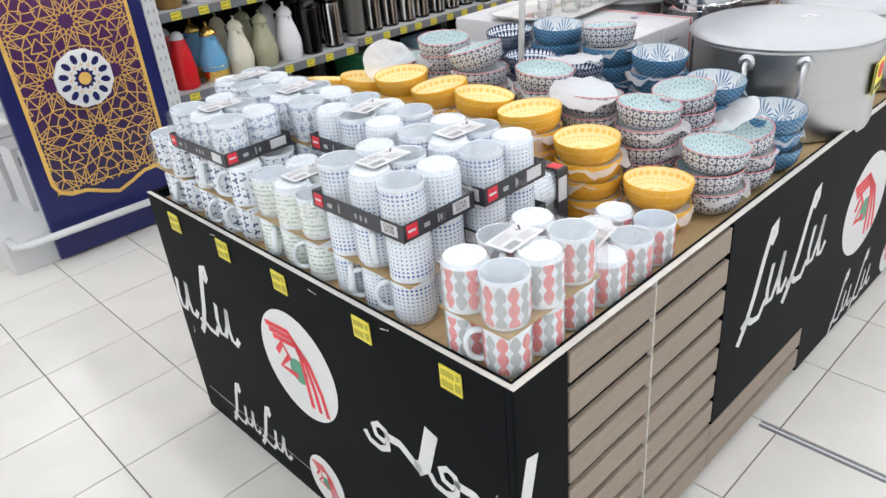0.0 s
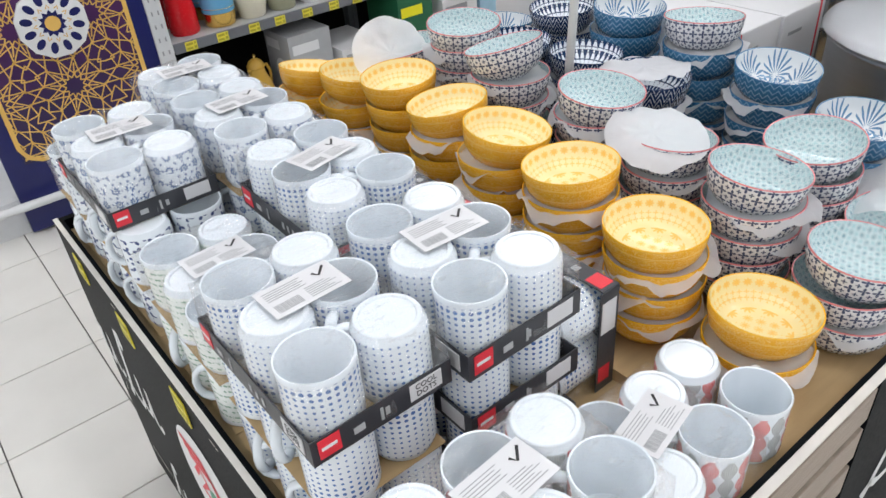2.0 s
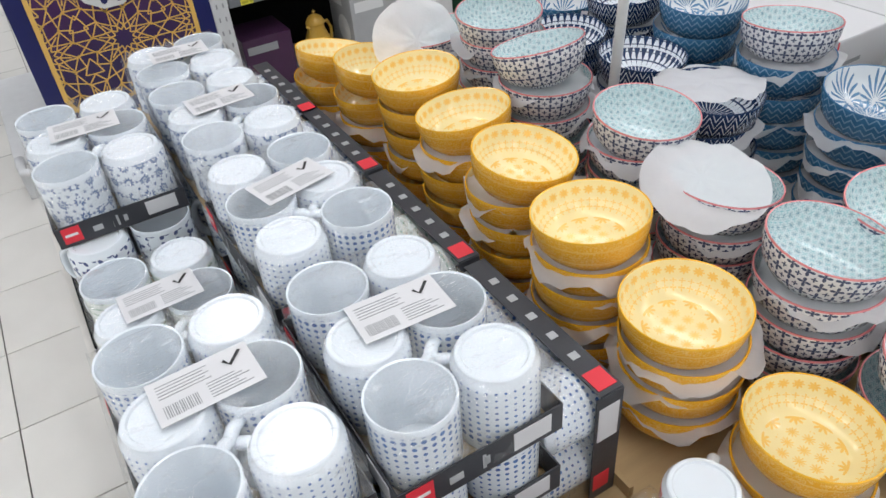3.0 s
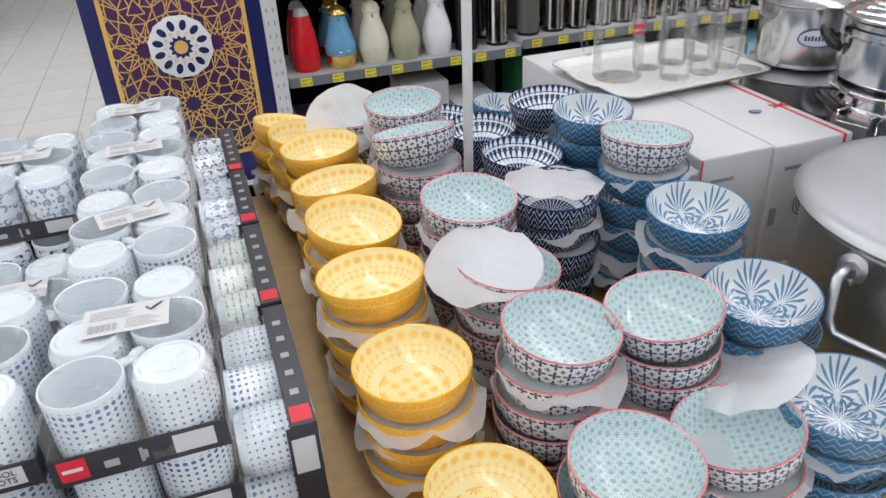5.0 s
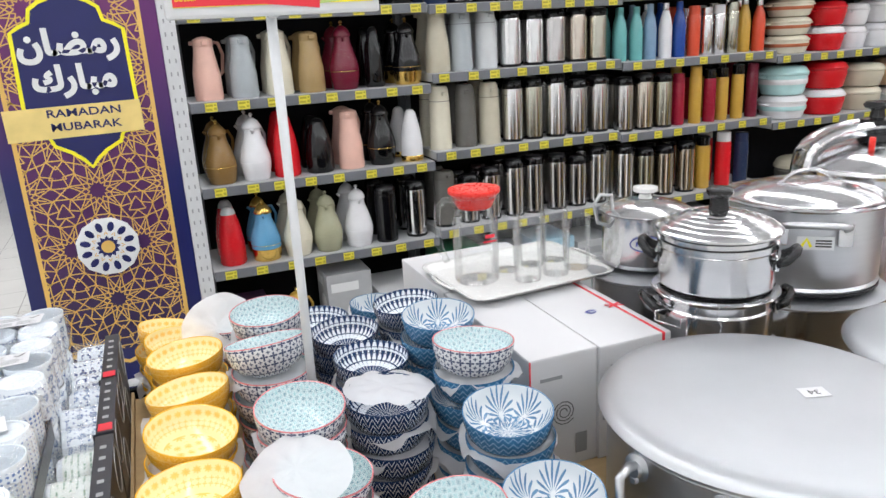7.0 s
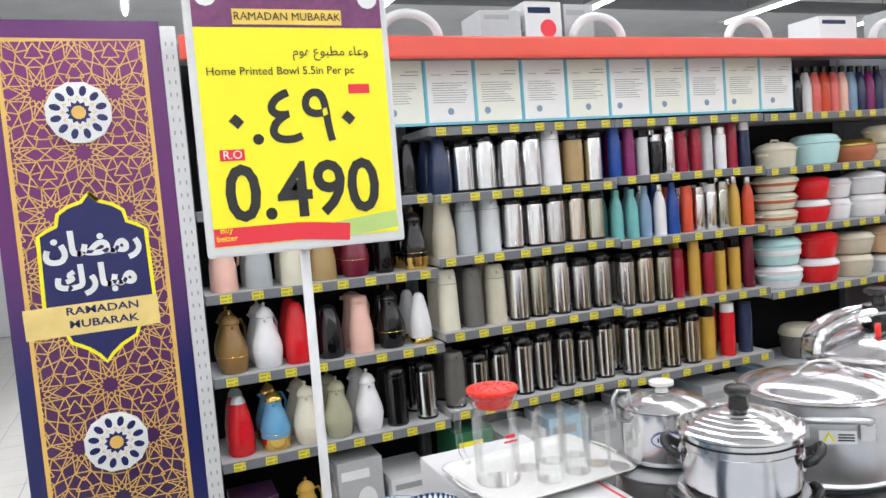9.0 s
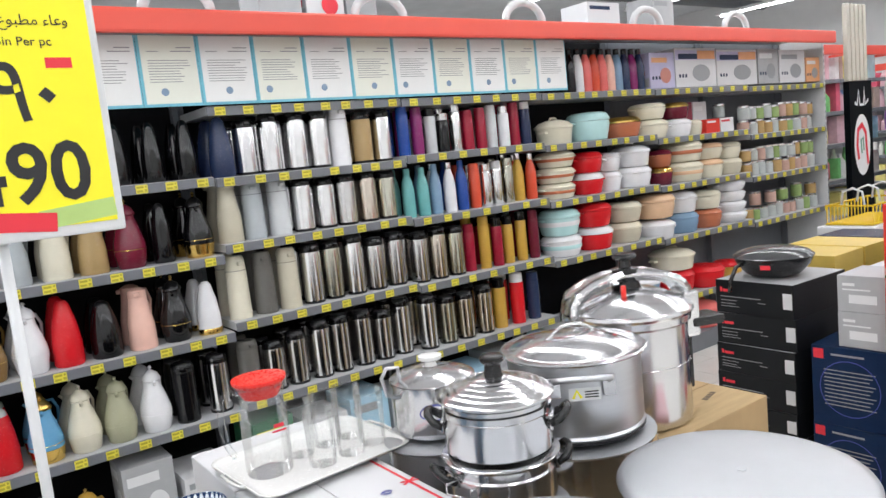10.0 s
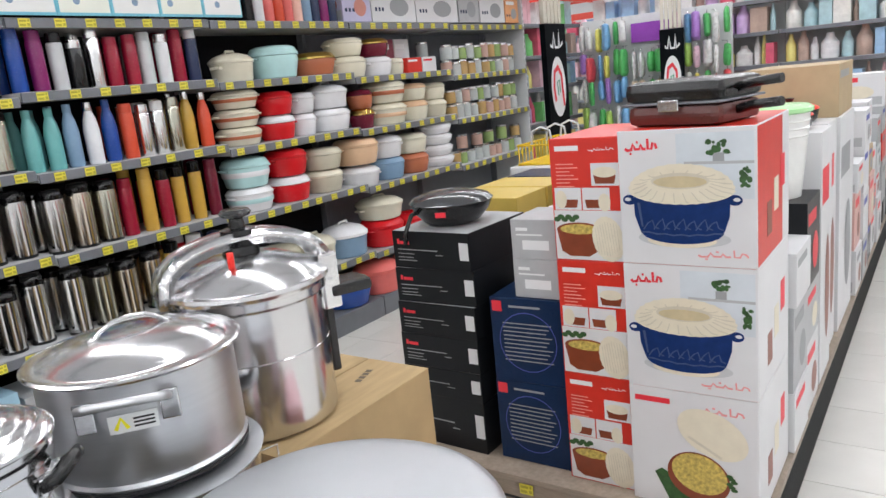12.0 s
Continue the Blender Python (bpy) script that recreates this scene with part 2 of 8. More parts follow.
def mug_scale(n, a, z, r, x, y):
    f, d = petal(n, n.m("MULTIPLY", a, 13), n.m("DIVIDE", z, 0.018), 3, 0.08, 0.36)
    return n.mix(n.m("MULTIPLY", n.m("MULTIPLY", f, n.m("GREATER_THAN", n.noise(70, 2.0), 0.42)), 0.92), MUG_WHITE, (0.03, 0.055, 0.19))


def mug_chain(n, a, z, r, x, y):
    u = n.m("MULTIPLY", a, 12)
    p = n.m("ABSOLUTE", n.fr(u))
    s = n.m("ABSOLUTE", n.m("SINE", n.m("MULTIPLY", z, math.pi / 0.026)))
    inside = n.less(p, n.m("ADD", 0.16, n.m("MULTIPLY", s, 0.3)))
    rings = n.less(n.m("ABSOLUTE", n.fr(n.m("MULTIPLY", n.m("DIVIDE", p, n.m("ADD", 0.16, n.m("MULTIPLY", s, 0.3))), 4.0))), 0.33)
    odd = n.m("GREATER_THAN", n.m("FRACT", n.m("MULTIPLY", n.m("FLOOR", u), 0.5)), 0.25)
    hue = n.mix(odd, (0.72, 0.13, 0.12), (0.36, 0.38, 0.38))
    return n.mix(n.m("MULTIPLY", inside, n.m("ADD", 0.35, n.m("MULTIPLY", rings, 0.6))), MUG_WHITE, hue)


def plain(col):
    return lambda n, a, z, r, x, y: n.mix(n.noise(30), tuple(c * 0.95 for c in col), col)


GLAZE = {
    "yellow": (round_mat("yellow_glaze", yellow_out), round_mat("yellow_inside", yellow_in), round_mat("yellow_rim", plain((0.88, 0.47, 0.03)))),
    "white": (round_mat("flower_glaze", white_out), round_mat("teal_inside", teal_in), round_mat("pink_rim", plain((0.72, 0.24, 0.25)))),
    "blue": (round_mat("blue_glaze", blue_out), round_mat("blue_inside", blue_in), round_mat("blue_rim", plain((0.05, 0.17, 0.32)))),
    "navy": (round_mat("navy_glaze", navy_out), round_mat("navy_inside", navy_in), round_mat("navy_rim", plain((0.02, 0.045, 0.11)))),
}
MUG_PAINT = {k: round_mat("mug_" + k, v, 0.14, 0.15) for k, v in dict(dots=mug_dots, flower=mug_flower, leaf=mug_leaf, scale=mug_scale, chain=mug_chain).items()}
OPAL = round_mat("opal_white", plain((0.765, 0.82, 0.865)), 0.14, 0.15)
BLACK_VINYL = mat("black_vinyl", (0.0035, 0.005, 0.0065), 0.5, var=0.12, bump=0.02, spec=0.05)
WHITE_INK = mat("white_ink", (0.74, 0.75, 0.75), 0.5, var=0.02, bump=0)
RED_INK = mat("red_ink", (0.75, 0.03, 0.05), 0.45, var=0.03, bump=0)
GREEN_INK = mat("green_ink", (0.08, 0.32, 0.2), 0.5, var=0.03, bump=0)
BLACK_INK = mat("black_ink", (0.015, 0.015, 0.017), 0.5, var=0.02, bump=0)
GREY_INK = mat("grey_ink", (0.3, 0.31, 0.32), 0.5, var=0.03, bump=0)
BLUE_INK = mat("blue_ink", (0.06, 0.08, 0.35), 0.5, var=0.03, bump=0)
YELLOW_CARD = mat("yellow_card", (0.9, 0.82, 0.02), 0.4, var=0.03, bump=0.02)
CARD = mat("brown_card", (0.47, 0.33, 0.165), 0.75, var=0.12, scale=9, bump=0.12, bscale=300, stretch=(1, 6, 1))
CARD_EDGE = mat("card_edge", (0.72, 0.69, 0.64), 0.8, var=0.1)
WHITE_CARD = mat("white_card", (0.66, 0.66, 0.67), 0.45, var=0.04, scale=6, bump=0.03)
GREY_CARD = mat("dark_grey_card", (0.04, 0.042, 0.05), 0.4, var=0.1, bump=0.03)
SILVER_CARD = mat("silver_card", (0.42, 0.43, 0.44), 0.4, var=0.06)
BLACK_CARD = mat("black_card", (0.009, 0.01, 0.012), 0.35, var=0.12, bump=0.03, spec=0.25)
NAVY_CARD = mat("navy_card", (0.009, 0.026, 0.075), 0.3, var=0.12, bump=0.04, spec=0.2)
RED_CARD = mat("red_card", (0.64, 0.03, 0.018), 0.35, var=0.06)
ALU = mat("spun_aluminium", (0.6, 0.61, 0.63), 0.36, 1.0, var=0.04, scale=8, bump=0, bscale=120, stretch=(1, 1, 14), even=True)
ALU_LID = mat("matt_aluminium_lid", (0.5, 0.515, 0.535), 0.45, 1.0, var=0.05, scale=7, bump=0, bscale=160, even=True)
STEEL = mat("polished_steel", (0.68, 0.68, 0.69), 0.18, 1.0, var=0.04, scale=6, bump=0, bscale=40, stretch=(1, 1, 8), even=True)
CHROME = mat("bright_steel", (0.78, 0.78, 0.79), 0.16, 1.0, var=0.05, bump=0, even=True)
GOLD = mat("gold_plating", (0.83, 0.56, 0.16), 0.18, 1.0, var=0.06)
BAKELITE = mat("black_bakelite", (0.012, 0.012, 0.013), 0.25, var=0.1, bump=0.04)
WHITE_METAL = mat("white_powder_coat", (0.64, 0.65, 0.66), 0.4, var=0.05, bump=0.03)
GREY_METAL = mat("grey_powder_coat", (0.17, 0.18, 0.2), 0.42, var=0.08, scale=12)
SHELF_BOARD = mat("light_grey_shelf", (0.5, 0.51, 0.52), 0.4, var=0.06, scale=10)
STRIP = mat("grey_price_rail", (0.17, 0.18, 0.205), 0.3, var=0.08, scale=14)
BACK_DARK = mat("black_back_panel", (0.008, 0.008, 0.01), 0.6, var=0.15, spec=0.15)
GLASS = glass("clear_glass", gloss=0.07)
FILM = film("shrink_wrap", 0.88, 0.09, 0.02)
PAPER = tissue("tissue")
PAPER_DOUBLE = tissue("folded_tissue", 0.16)
RED_PLASTIC = mat("red_plastic", (0.82, 0.03, 0.02), 0.28, var=0.05)
TRAY_WHITE = mat("white_melamine", (0.74, 0.74, 0.72), 0.25, var=0.03)
RED_BAR = mat("red_canopy", (0.78, 0.09, 0.06), 0.35, var=0.05, scale=3)
CEILING = mat("grey_ceiling", (0.82, 0.84, 0.87), 0.8, var=0.1, scale=2)
WALL = mat("painted_wall", (0.82, 0.82, 0.82), 0.7, var=0.05, scale=3)
TILE = mat("cream_tile", (0.71, 0.695, 0.655), 0.24, var=0.05, scale=5, bump=0.03, vary=0.05)
GROUT = mat("dark_grout", (0.16, 0.15, 0.14), 0.85, var=0.15)


def wood_mat():
    n = Nodes("washed_oak_laminate")
    a = n.noise(14, 5.0, 0.65, stretch=(1, 1, 16))
    b = n.noise(60, 3.0, 0.6, stretch=(1, 1, 22))
    c = n.mix(n.m("MULTIPLY", n.m("ADD", a, b), 0.5), (0.1, 0.076, 0.055), (0.5, 0.41, 0.33))
    n.set(Base_Color=c, Roughness=0.5).bump(b, 0.1)
    return n.mat


WOOD = wood_mat()


# ---- shapes ----
def box(x0, y0, z0, x1, y1, z1, bevel=0.0, bm=None):
    b = bmesh.new()
    bmesh.ops.create_cube(b, size=1.0, matrix=Matrix.LocRotScale(((x0 + x1) / 2, (y0 + y1) / 2, (z0 + z1) / 2), None, (abs(x1 - x0), abs(y1 - y0), abs(z1 - z0))))
    if bevel:
        bmesh.ops.bevel(b, geom=b.edges[:], offset=bevel, segments=2, affect="EDGES", profile=0.6)
    return join(bm, b) if bm else b


def join(bm, other, m=None):
    if m is not None:
        other.transform(m)
    me = bpy.data.meshes.new("join")
    other.to_mesh(me)
    other.free()
    bm.from_mesh(me)
    bpy.data.meshes.remove(me)
    return bm


def lathe(profile, seg=32, mats=None):
    """A turned shape from (radius, height) pairs, crisp where the profile turns sharply; mats gives a slot for each step."""
    b = bmesh.new()
    rings = []
    for r, z in profile:
        if r < 1e-5:
            rings.append([b.verts.new((0, 0, z))])
        else:
            rings.append([b.verts.new((r * math.cos(2 * math.pi * k / seg), r * math.sin(2 * math.pi * k / seg), z)) for k in range(seg)])
    for s, (p, q) in enumerate(zip(rings, rings[1:])):
        for k in range(seg):
            k2 = (k + 1) % seg
            if len(p) == 1 and len(q) == 1:
                continue
            if len(p) == 1:
                f = b.faces.new((p[0], q[k2], q[k]))
            elif len(q) == 1:
                f = b.faces.new((p[k], p[k2], q[0]))
            else:
                f = b.faces.new((p[k], p[k2], q[k2], q[k]))
            f.smooth = True
            f.material_index = mats[s] if mats else 0
    for s in range(1, len(profile) - 1):
        d1 = Vector((profile[s][0] - profile[s - 1][0], profile[s][1] - profile[s - 1][1]))
        d2 = Vector((profile[s + 1][0] - profile[s][0], profile[s + 1][1] - profile[s][1]))
        if len(rings[s]) > 1 and d1.length > 1e-9 and d2.length > 1e-9 and d1.angle(d2) > 0.6:
            for k in range(seg):
                b.edges.get((rings[s][k], rings[s][(k + 1) % seg])).smooth = False
    return b


def tube(points, r, seg=8, closed=False):
    """A round bar along points."""
    b = bmesh.new()
    pts = [Vector(p) for p in points]
    rings = []
    n = len(pts)
    up = None
    for i, p in enumerate(pts):
        if closed:
            d = pts[(i + 1) % n] - pts[i - 1]
        else:
            d = pts[min(i + 1, n - 1)] - pts[max(i - 1, 0)]
        d.normalize()
        if up is None:
            up = d.orthogonal().normalized()
        up = (up - d * up.dot(d)).normalized()
        w = d.cross(up)
        rings.append([b.verts.new(p + r * (math.cos(2 * math.pi * k / seg) * up + math.sin(2 * math.pi * k / seg) * w)) for k in range(seg)])
    pairs = list(zip(rings, rings[1:])) + ([(rings[-1], rings[0])] if closed else [])
    for a, c in pairs:
        for k in range(seg):
            f = b.faces.new((a[k], a[(k + 1) % seg], c[(k + 1) % seg], c[k]))
            f.smooth = True
    if not closed:
        b.faces.new(rings[0][::-1])
        b.faces.new(rings[-1])
    return b


def arc(cx, cz, r, a0, a1, n=10, y=0.0, sx=1.0):
    return [(cx + sx * r * math.cos(radians(a0 + (a1 - a0) * k / n)), y, cz + r * math.sin(radians(a0 + (a1 - a0) * k / n))) for k in range(n + 1)]


def mesh_of(name, bm, *mats):
    me = bpy.data.meshes.new(name)
    bm.normal_update()
    bm.to_mesh(me)
    bm.free()
    for k in mats:
        me.materials.append(k)
    return me


def part(name, bm, material, parent=None, label=""):
    """One mesh object, under a thing where a parent is given."""
    mats = material if isinstance(material, (tuple, list)) else (material,)
    ob = new(name, mesh_of(name, bm, *mats))
    if parent is not None:
        ob.parent = parent
    if label:
        ob["label"] = label
    return ob


def share(name, me, m, parent=None):
    ob = new(name, me)
    ob.parent = parent
    ob.matrix_basis = m
    return ob


def empty(name, m=None):
    ob = new(name)
    ob.empty_display_size = 0.05
    if m is not None:
        ob.matrix_basis = m
    return ob


def words(text, size, m, material, parent, name="lettering", depth=0.0006, align="CENTER", squeeze=1.0, bold=0.0):
    """Raised lettering as a mesh, lying in the local xy plane."""
    cu = bpy.data.curves.new(name, "FONT")
    cu.body, cu.size, cu.align_x, cu.align_y, cu.extrude = text, size, align, "CENTER", depth
    cu.resolution_u, cu.offset = 3, bold
    ob = bpy.data.objects.new(name, cu)
    me = bpy.data.meshes.new_from_object(ob)
    bpy.data.objects.remove(ob)
    bpy.data.curves.remove(cu)
    me.transform(Matrix.Diagonal((squeeze, 1, 1, 1)))
    me.materials.clear()
    me.materials.append(material)
    o = new(name, me)
    o.parent = parent
    o.matrix_basis = m
    return o


def bars(rects, depth=0.0006):
    """Flat printed bars (x0, y0, x1, y1) in the local xy plane."""
    b = bmesh.new()
    for x0, y0, x1, y1 in rects:
        box(x0, y0, 0.0, x1, y1, depth, bm=b)
    return b


def stroke(points, w, depth=0.0008):
    """A flat pen stroke of width w along (x, y) points."""
    b = bmesh.new()
    pts = [Vector((x, y, depth)) for x, y in points]
    left, right = [], []
    for i, p in enumerate(pts):
        d = (pts[min(i + 1, len(pts) - 1)] - pts[max(i - 1, 0)]).normalized()
        nrm = Vector((-d.y, d.x, 0)) * w / 2
        left.append(b.verts.new(p + nrm))
        right.append(b.verts.new(p - nrm))
    for i in range(len(pts) - 1):
        b.faces.new((left[i], right[i], right[i + 1], left[i + 1]))
    return b


def disc(rx, ry, depth=0.0008, seg=40, cx=0.0, cy=0.0):
    b = bmesh.new()
    b.faces.new([b.verts.new((cx + rx * math.cos(2 * math.pi * k / seg), cy + ry * math.sin(2 * math.pi * k / seg), depth)) for k in range(seg)])
    return b


FACE_W = Matrix(((0, 0, -1, 0), (-1, 0, 0, 0), (0, 1, 0, 0), (0, 0, 0, 1)))  # local x -> -y, y -> up, z -> -x
FACE_S = Matrix(((1, 0, 0, 0), (0, 0, -1, 0), (0, 1, 0, 0), (0, 0, 0, 1)))  # local x -> +x, y -> up, z -> -y


def on_west(x, y, z):
    return Matrix.Translation((x, y, z)) @ FACE_W


def on_south(x, y, z):
    return Matrix.Translation((x, y, z)) @ FACE_S


# ---- the hall ----
tagged(part("floor", box(-6, -6, -0.12, 16, 12, -0.006), GROUT), "cream ceramic tiled shop floor with dark joints", "floor", kind="structure")
FLOOR = bpy.data.objects["floor"]
tagged(part("ceiling", box(-6, -6, 4.3, 16, 12, 4.4), CEILING), "grey painted hall ceiling with exposed services", "ceiling", kind="structure")
for nm, b in (("wall_north", (-6, 12, 0, 16, 12.2, 4.3)), ("wall_south", (-6, -6.2, 0, 16, -6, 4.3)), ("wall_west", (-6.2, -6, 0, -6, 12, 4.3)), ("wall_east", (16, -6, 0, 16.2, 12, 4.3))):
    tagged(part(nm, box(*b), WALL), "plain pale painted hall wall", "wall", kind="structure")


TUBE_GLOW = glow("tube_glow", (0.96, 0.98, 1.0), 9.0)


def ceiling_light(x, y):
    e = empty("ceiling_light", pose(x, y, 3.6))
    part("housing", box(-0.045, -6.5, 0.01, 0.045, 6.5, 0.06, 0.01), WHITE_METAL, e)
    for k in range(5):
        part("tube", tube([(0, -6.45 + 2.58 * k, -0.012), (0, -3.92 + 2.58 * k, -0.012)], 0.019, 10), TUBE_GLOW, e, "glowing white tube")
    for k in range(6):
        part("hanger", tube([(0, -6 + 2.4 * k, 0.06), (0, -6 + 2.4 * k, 0.7)], 0.006, 6), GREY_METAL, e)
    return tagged(e, "long white linear tube light hung from the ceiling", "ceiling light", "ceiling lights")


for tx in TUBE_X:
    ceiling_light(tx, 1.0)
for k in range(5):
    d = part("ceiling_duct", tube([(-5.9, 1.0 + 2.4 * k, 4.05), (15.9, 1.0 + 2.4 * k, 4.05)], 0.09 if k % 2 else 0.05, 12), GREY_METAL)
    tagged(d, "grey metal service pipe running under the ceiling", "pipe", "ceiling pipes", "structure")


joint = part("floor_joint", box(0.944, -5.9, 0.0, 0.966, -0.02, 0.0018), GREY_METAL)
part("joint_filler", box(0.952, -5.9, 0.0018, 0.958, -0.02, 0.0026), WHITE_METAL, joint)
tagged(joint, "flat metal joint cover across the floor tiles", "floor joint", kind="structure")


# ---- shelving ----
TAG_ME = None


def tag_mesh():
    b = box(-0.024, -0.002, -0.018, 0.024, 0.0, 0.018)
    for f in b.faces:
        f.material_index = 0
    n0 = len(b.faces)
    for x0, z0, x1, z1 in ((-0.02, 0.004, 0.008, 0.012), (-0.02, -0.013, 0.004, -0.004), (0.01, -0.012, 0.021, -0.001), (0.013, 0.005, 0.02, 0.013)):
        box(x0, -0.0028, z0, x1, -0.0019, z1, bm=b)
    b.faces.ensure_lookup_table()
    for f in b.faces[n0:]:
        f.material_index = 1
    return mesh_of("price_tag", b, mat("tag_yellow", (0.8, 0.7, 0.07), 0.4, var=0.12, scale=90, bump=0.02), mat("tag_print", (0.45, 0.4, 0.03), 0.5, bump=0))


TAG_ME = tag_mesh()
SHELF_Y, SHELF_D = 2.645, 0.44


def shelf_bay(name, x0, x1, levels, y=SHELF_Y, depth=SHELF_D, top=2.3, tags=True, seed=1, facing=1, label="grey metal shop shelving bay with black back panel", back=None):
    """A bay of gondola shelving that faces -y (facing 1)."""
    rnd = random.Random(seed)
    e = empty("shelf_unit", pose((x0 + x1) / 2, y, 0, 0, 0, 0 if facing > 0 else 180))
    w = (x1 - x0) / 2
    part("back_panel", box(-w, depth - 0.02, 0.1, w, depth, top), back or BACK_DARK, e)
    part("base", box(-w + 0.002, -0.02, 0.0, w - 0.002, depth - 0.022, 0.13, 0.004), GREY_METAL, e)
    for sx in (-w + 0.012, w - 0.012):
        part("upright", box(sx - 0.012, depth - 0.07, 0.132, sx + 0.012, depth - 0.022, top), back or GREY_METAL, e)
    for z in levels:
        sh = part("shelf", box(-w + 0.003, 0.0, z - 0.018, w - 0.003, depth - 0.072, z + 0.018), SHELF_BOARD, e)
        rail = part("price_rail", box(-w + 0.003, -0.012, z - 0.024, w - 0.003, -0.001, z + 0.016, 0.003), STRIP, sh)
        if tags:
            n = max(3, int((x1 - x0) / 0.125))
            for k in range(n):
                share("price_tag", TAG_ME, pose(-w + (k + 0.45 + rnd.uniform(0, 0.2)) * (x1 - x0) / n, -0.0125, z - 0.004) @ Matrix.Diagonal((1.0, 1, 0.98, 1)), sh)
    return tagged(e, label, "shelf unit", "gondola bays")


BAYS = [
    (0.757, 1.798, (0.521, 0.884, 1.234, 1.58), 11),
    (1.802, 2.808, (0.548, 0.922, 1.276, 1.572, 1.882), 12),
    (2.812, 3.803, (0.535, 0.904, 1.259, 1.589, 1.88), 13),
    (3.807, 4.86, (0.43, 0.869, 1.23, 1.57, 1.874), 14),
    (4.865, 5.98, (0.41, 0.845, 1.21, 1.538, 1.868), 15),
    (5.985, 7.13, (0.4, 0.815, 1.168, 1.492, 1.858), 16),
]
# beyond x 4.8 the back is painted lighter, standing in for distant haze
for x0, x1, lv, sd in BAYS:
    shelf_bay("bay", x0, x1, lv, seed=sd, back=GREY_METAL if x0 > 4.8 else None, label="grey metal shop shelving bay with dark back panel")


def end_upright():
    """The perforated white post between banner and shelves."""
    e = empty("shelf_upright", pose(0.722, 2.62, 0))
    part("post", box(-0.03, 0, 0, 0.03, 0.06, 2.34, 0.003), WHITE_METAL, e)
    me = mesh_of("slot", box(-0.0028, -0.0015, -0.008, 0.0028, 0.004, 0.008), GREY_INK)
    for k in range(44):
        share("slot", me, pose(-0.012, 0, 0.12 + 0.05 * k), e)
        share("slot", me, pose(0.012, 0, 0.12 + 0.05 * k), e)
    return tagged(e, "white perforated steel upright at the end of the shelving", "upright")


end_upright()
far_up = part("shelf_end_panel", box(7.135, 2.64, 0, 7.16, 3.09, 2.3, 0.004), WHITE_METAL)
far_slot = mesh_of("slot", box(-0.005, -0.0015, -0.014, 0.005, 0.004, 0.014), GREY_INK)
for k in range(40):
    share("slot", far_slot, pose(7.1475, 2.64, 0.15 + 0.053 * k), far_up)
part("foot_cap", box(7.13, 2.6, 0.0, 7.165, 2.638, 0.12, 0.004), GREY_METAL, far_up)
tagged(far_up, "pale grey perforated end panel of the shelving", "end panel")


def canopy():
    e = empty("shelf_canopy", pose(0, 2.47, 0))
    part("fascia", box(0.75, 0.0, 2.178, 7.03, 0.035, 2.276, 0.012), RED_BAR, e)
    part("fascia_top", box(0.75, 0.036, 2.25, 7.03, 0.5, 2.275, 0.004), WHITE_METAL, e)
    return tagged(e, "red canopy fascia running above the shelving", "canopy")


canopy()


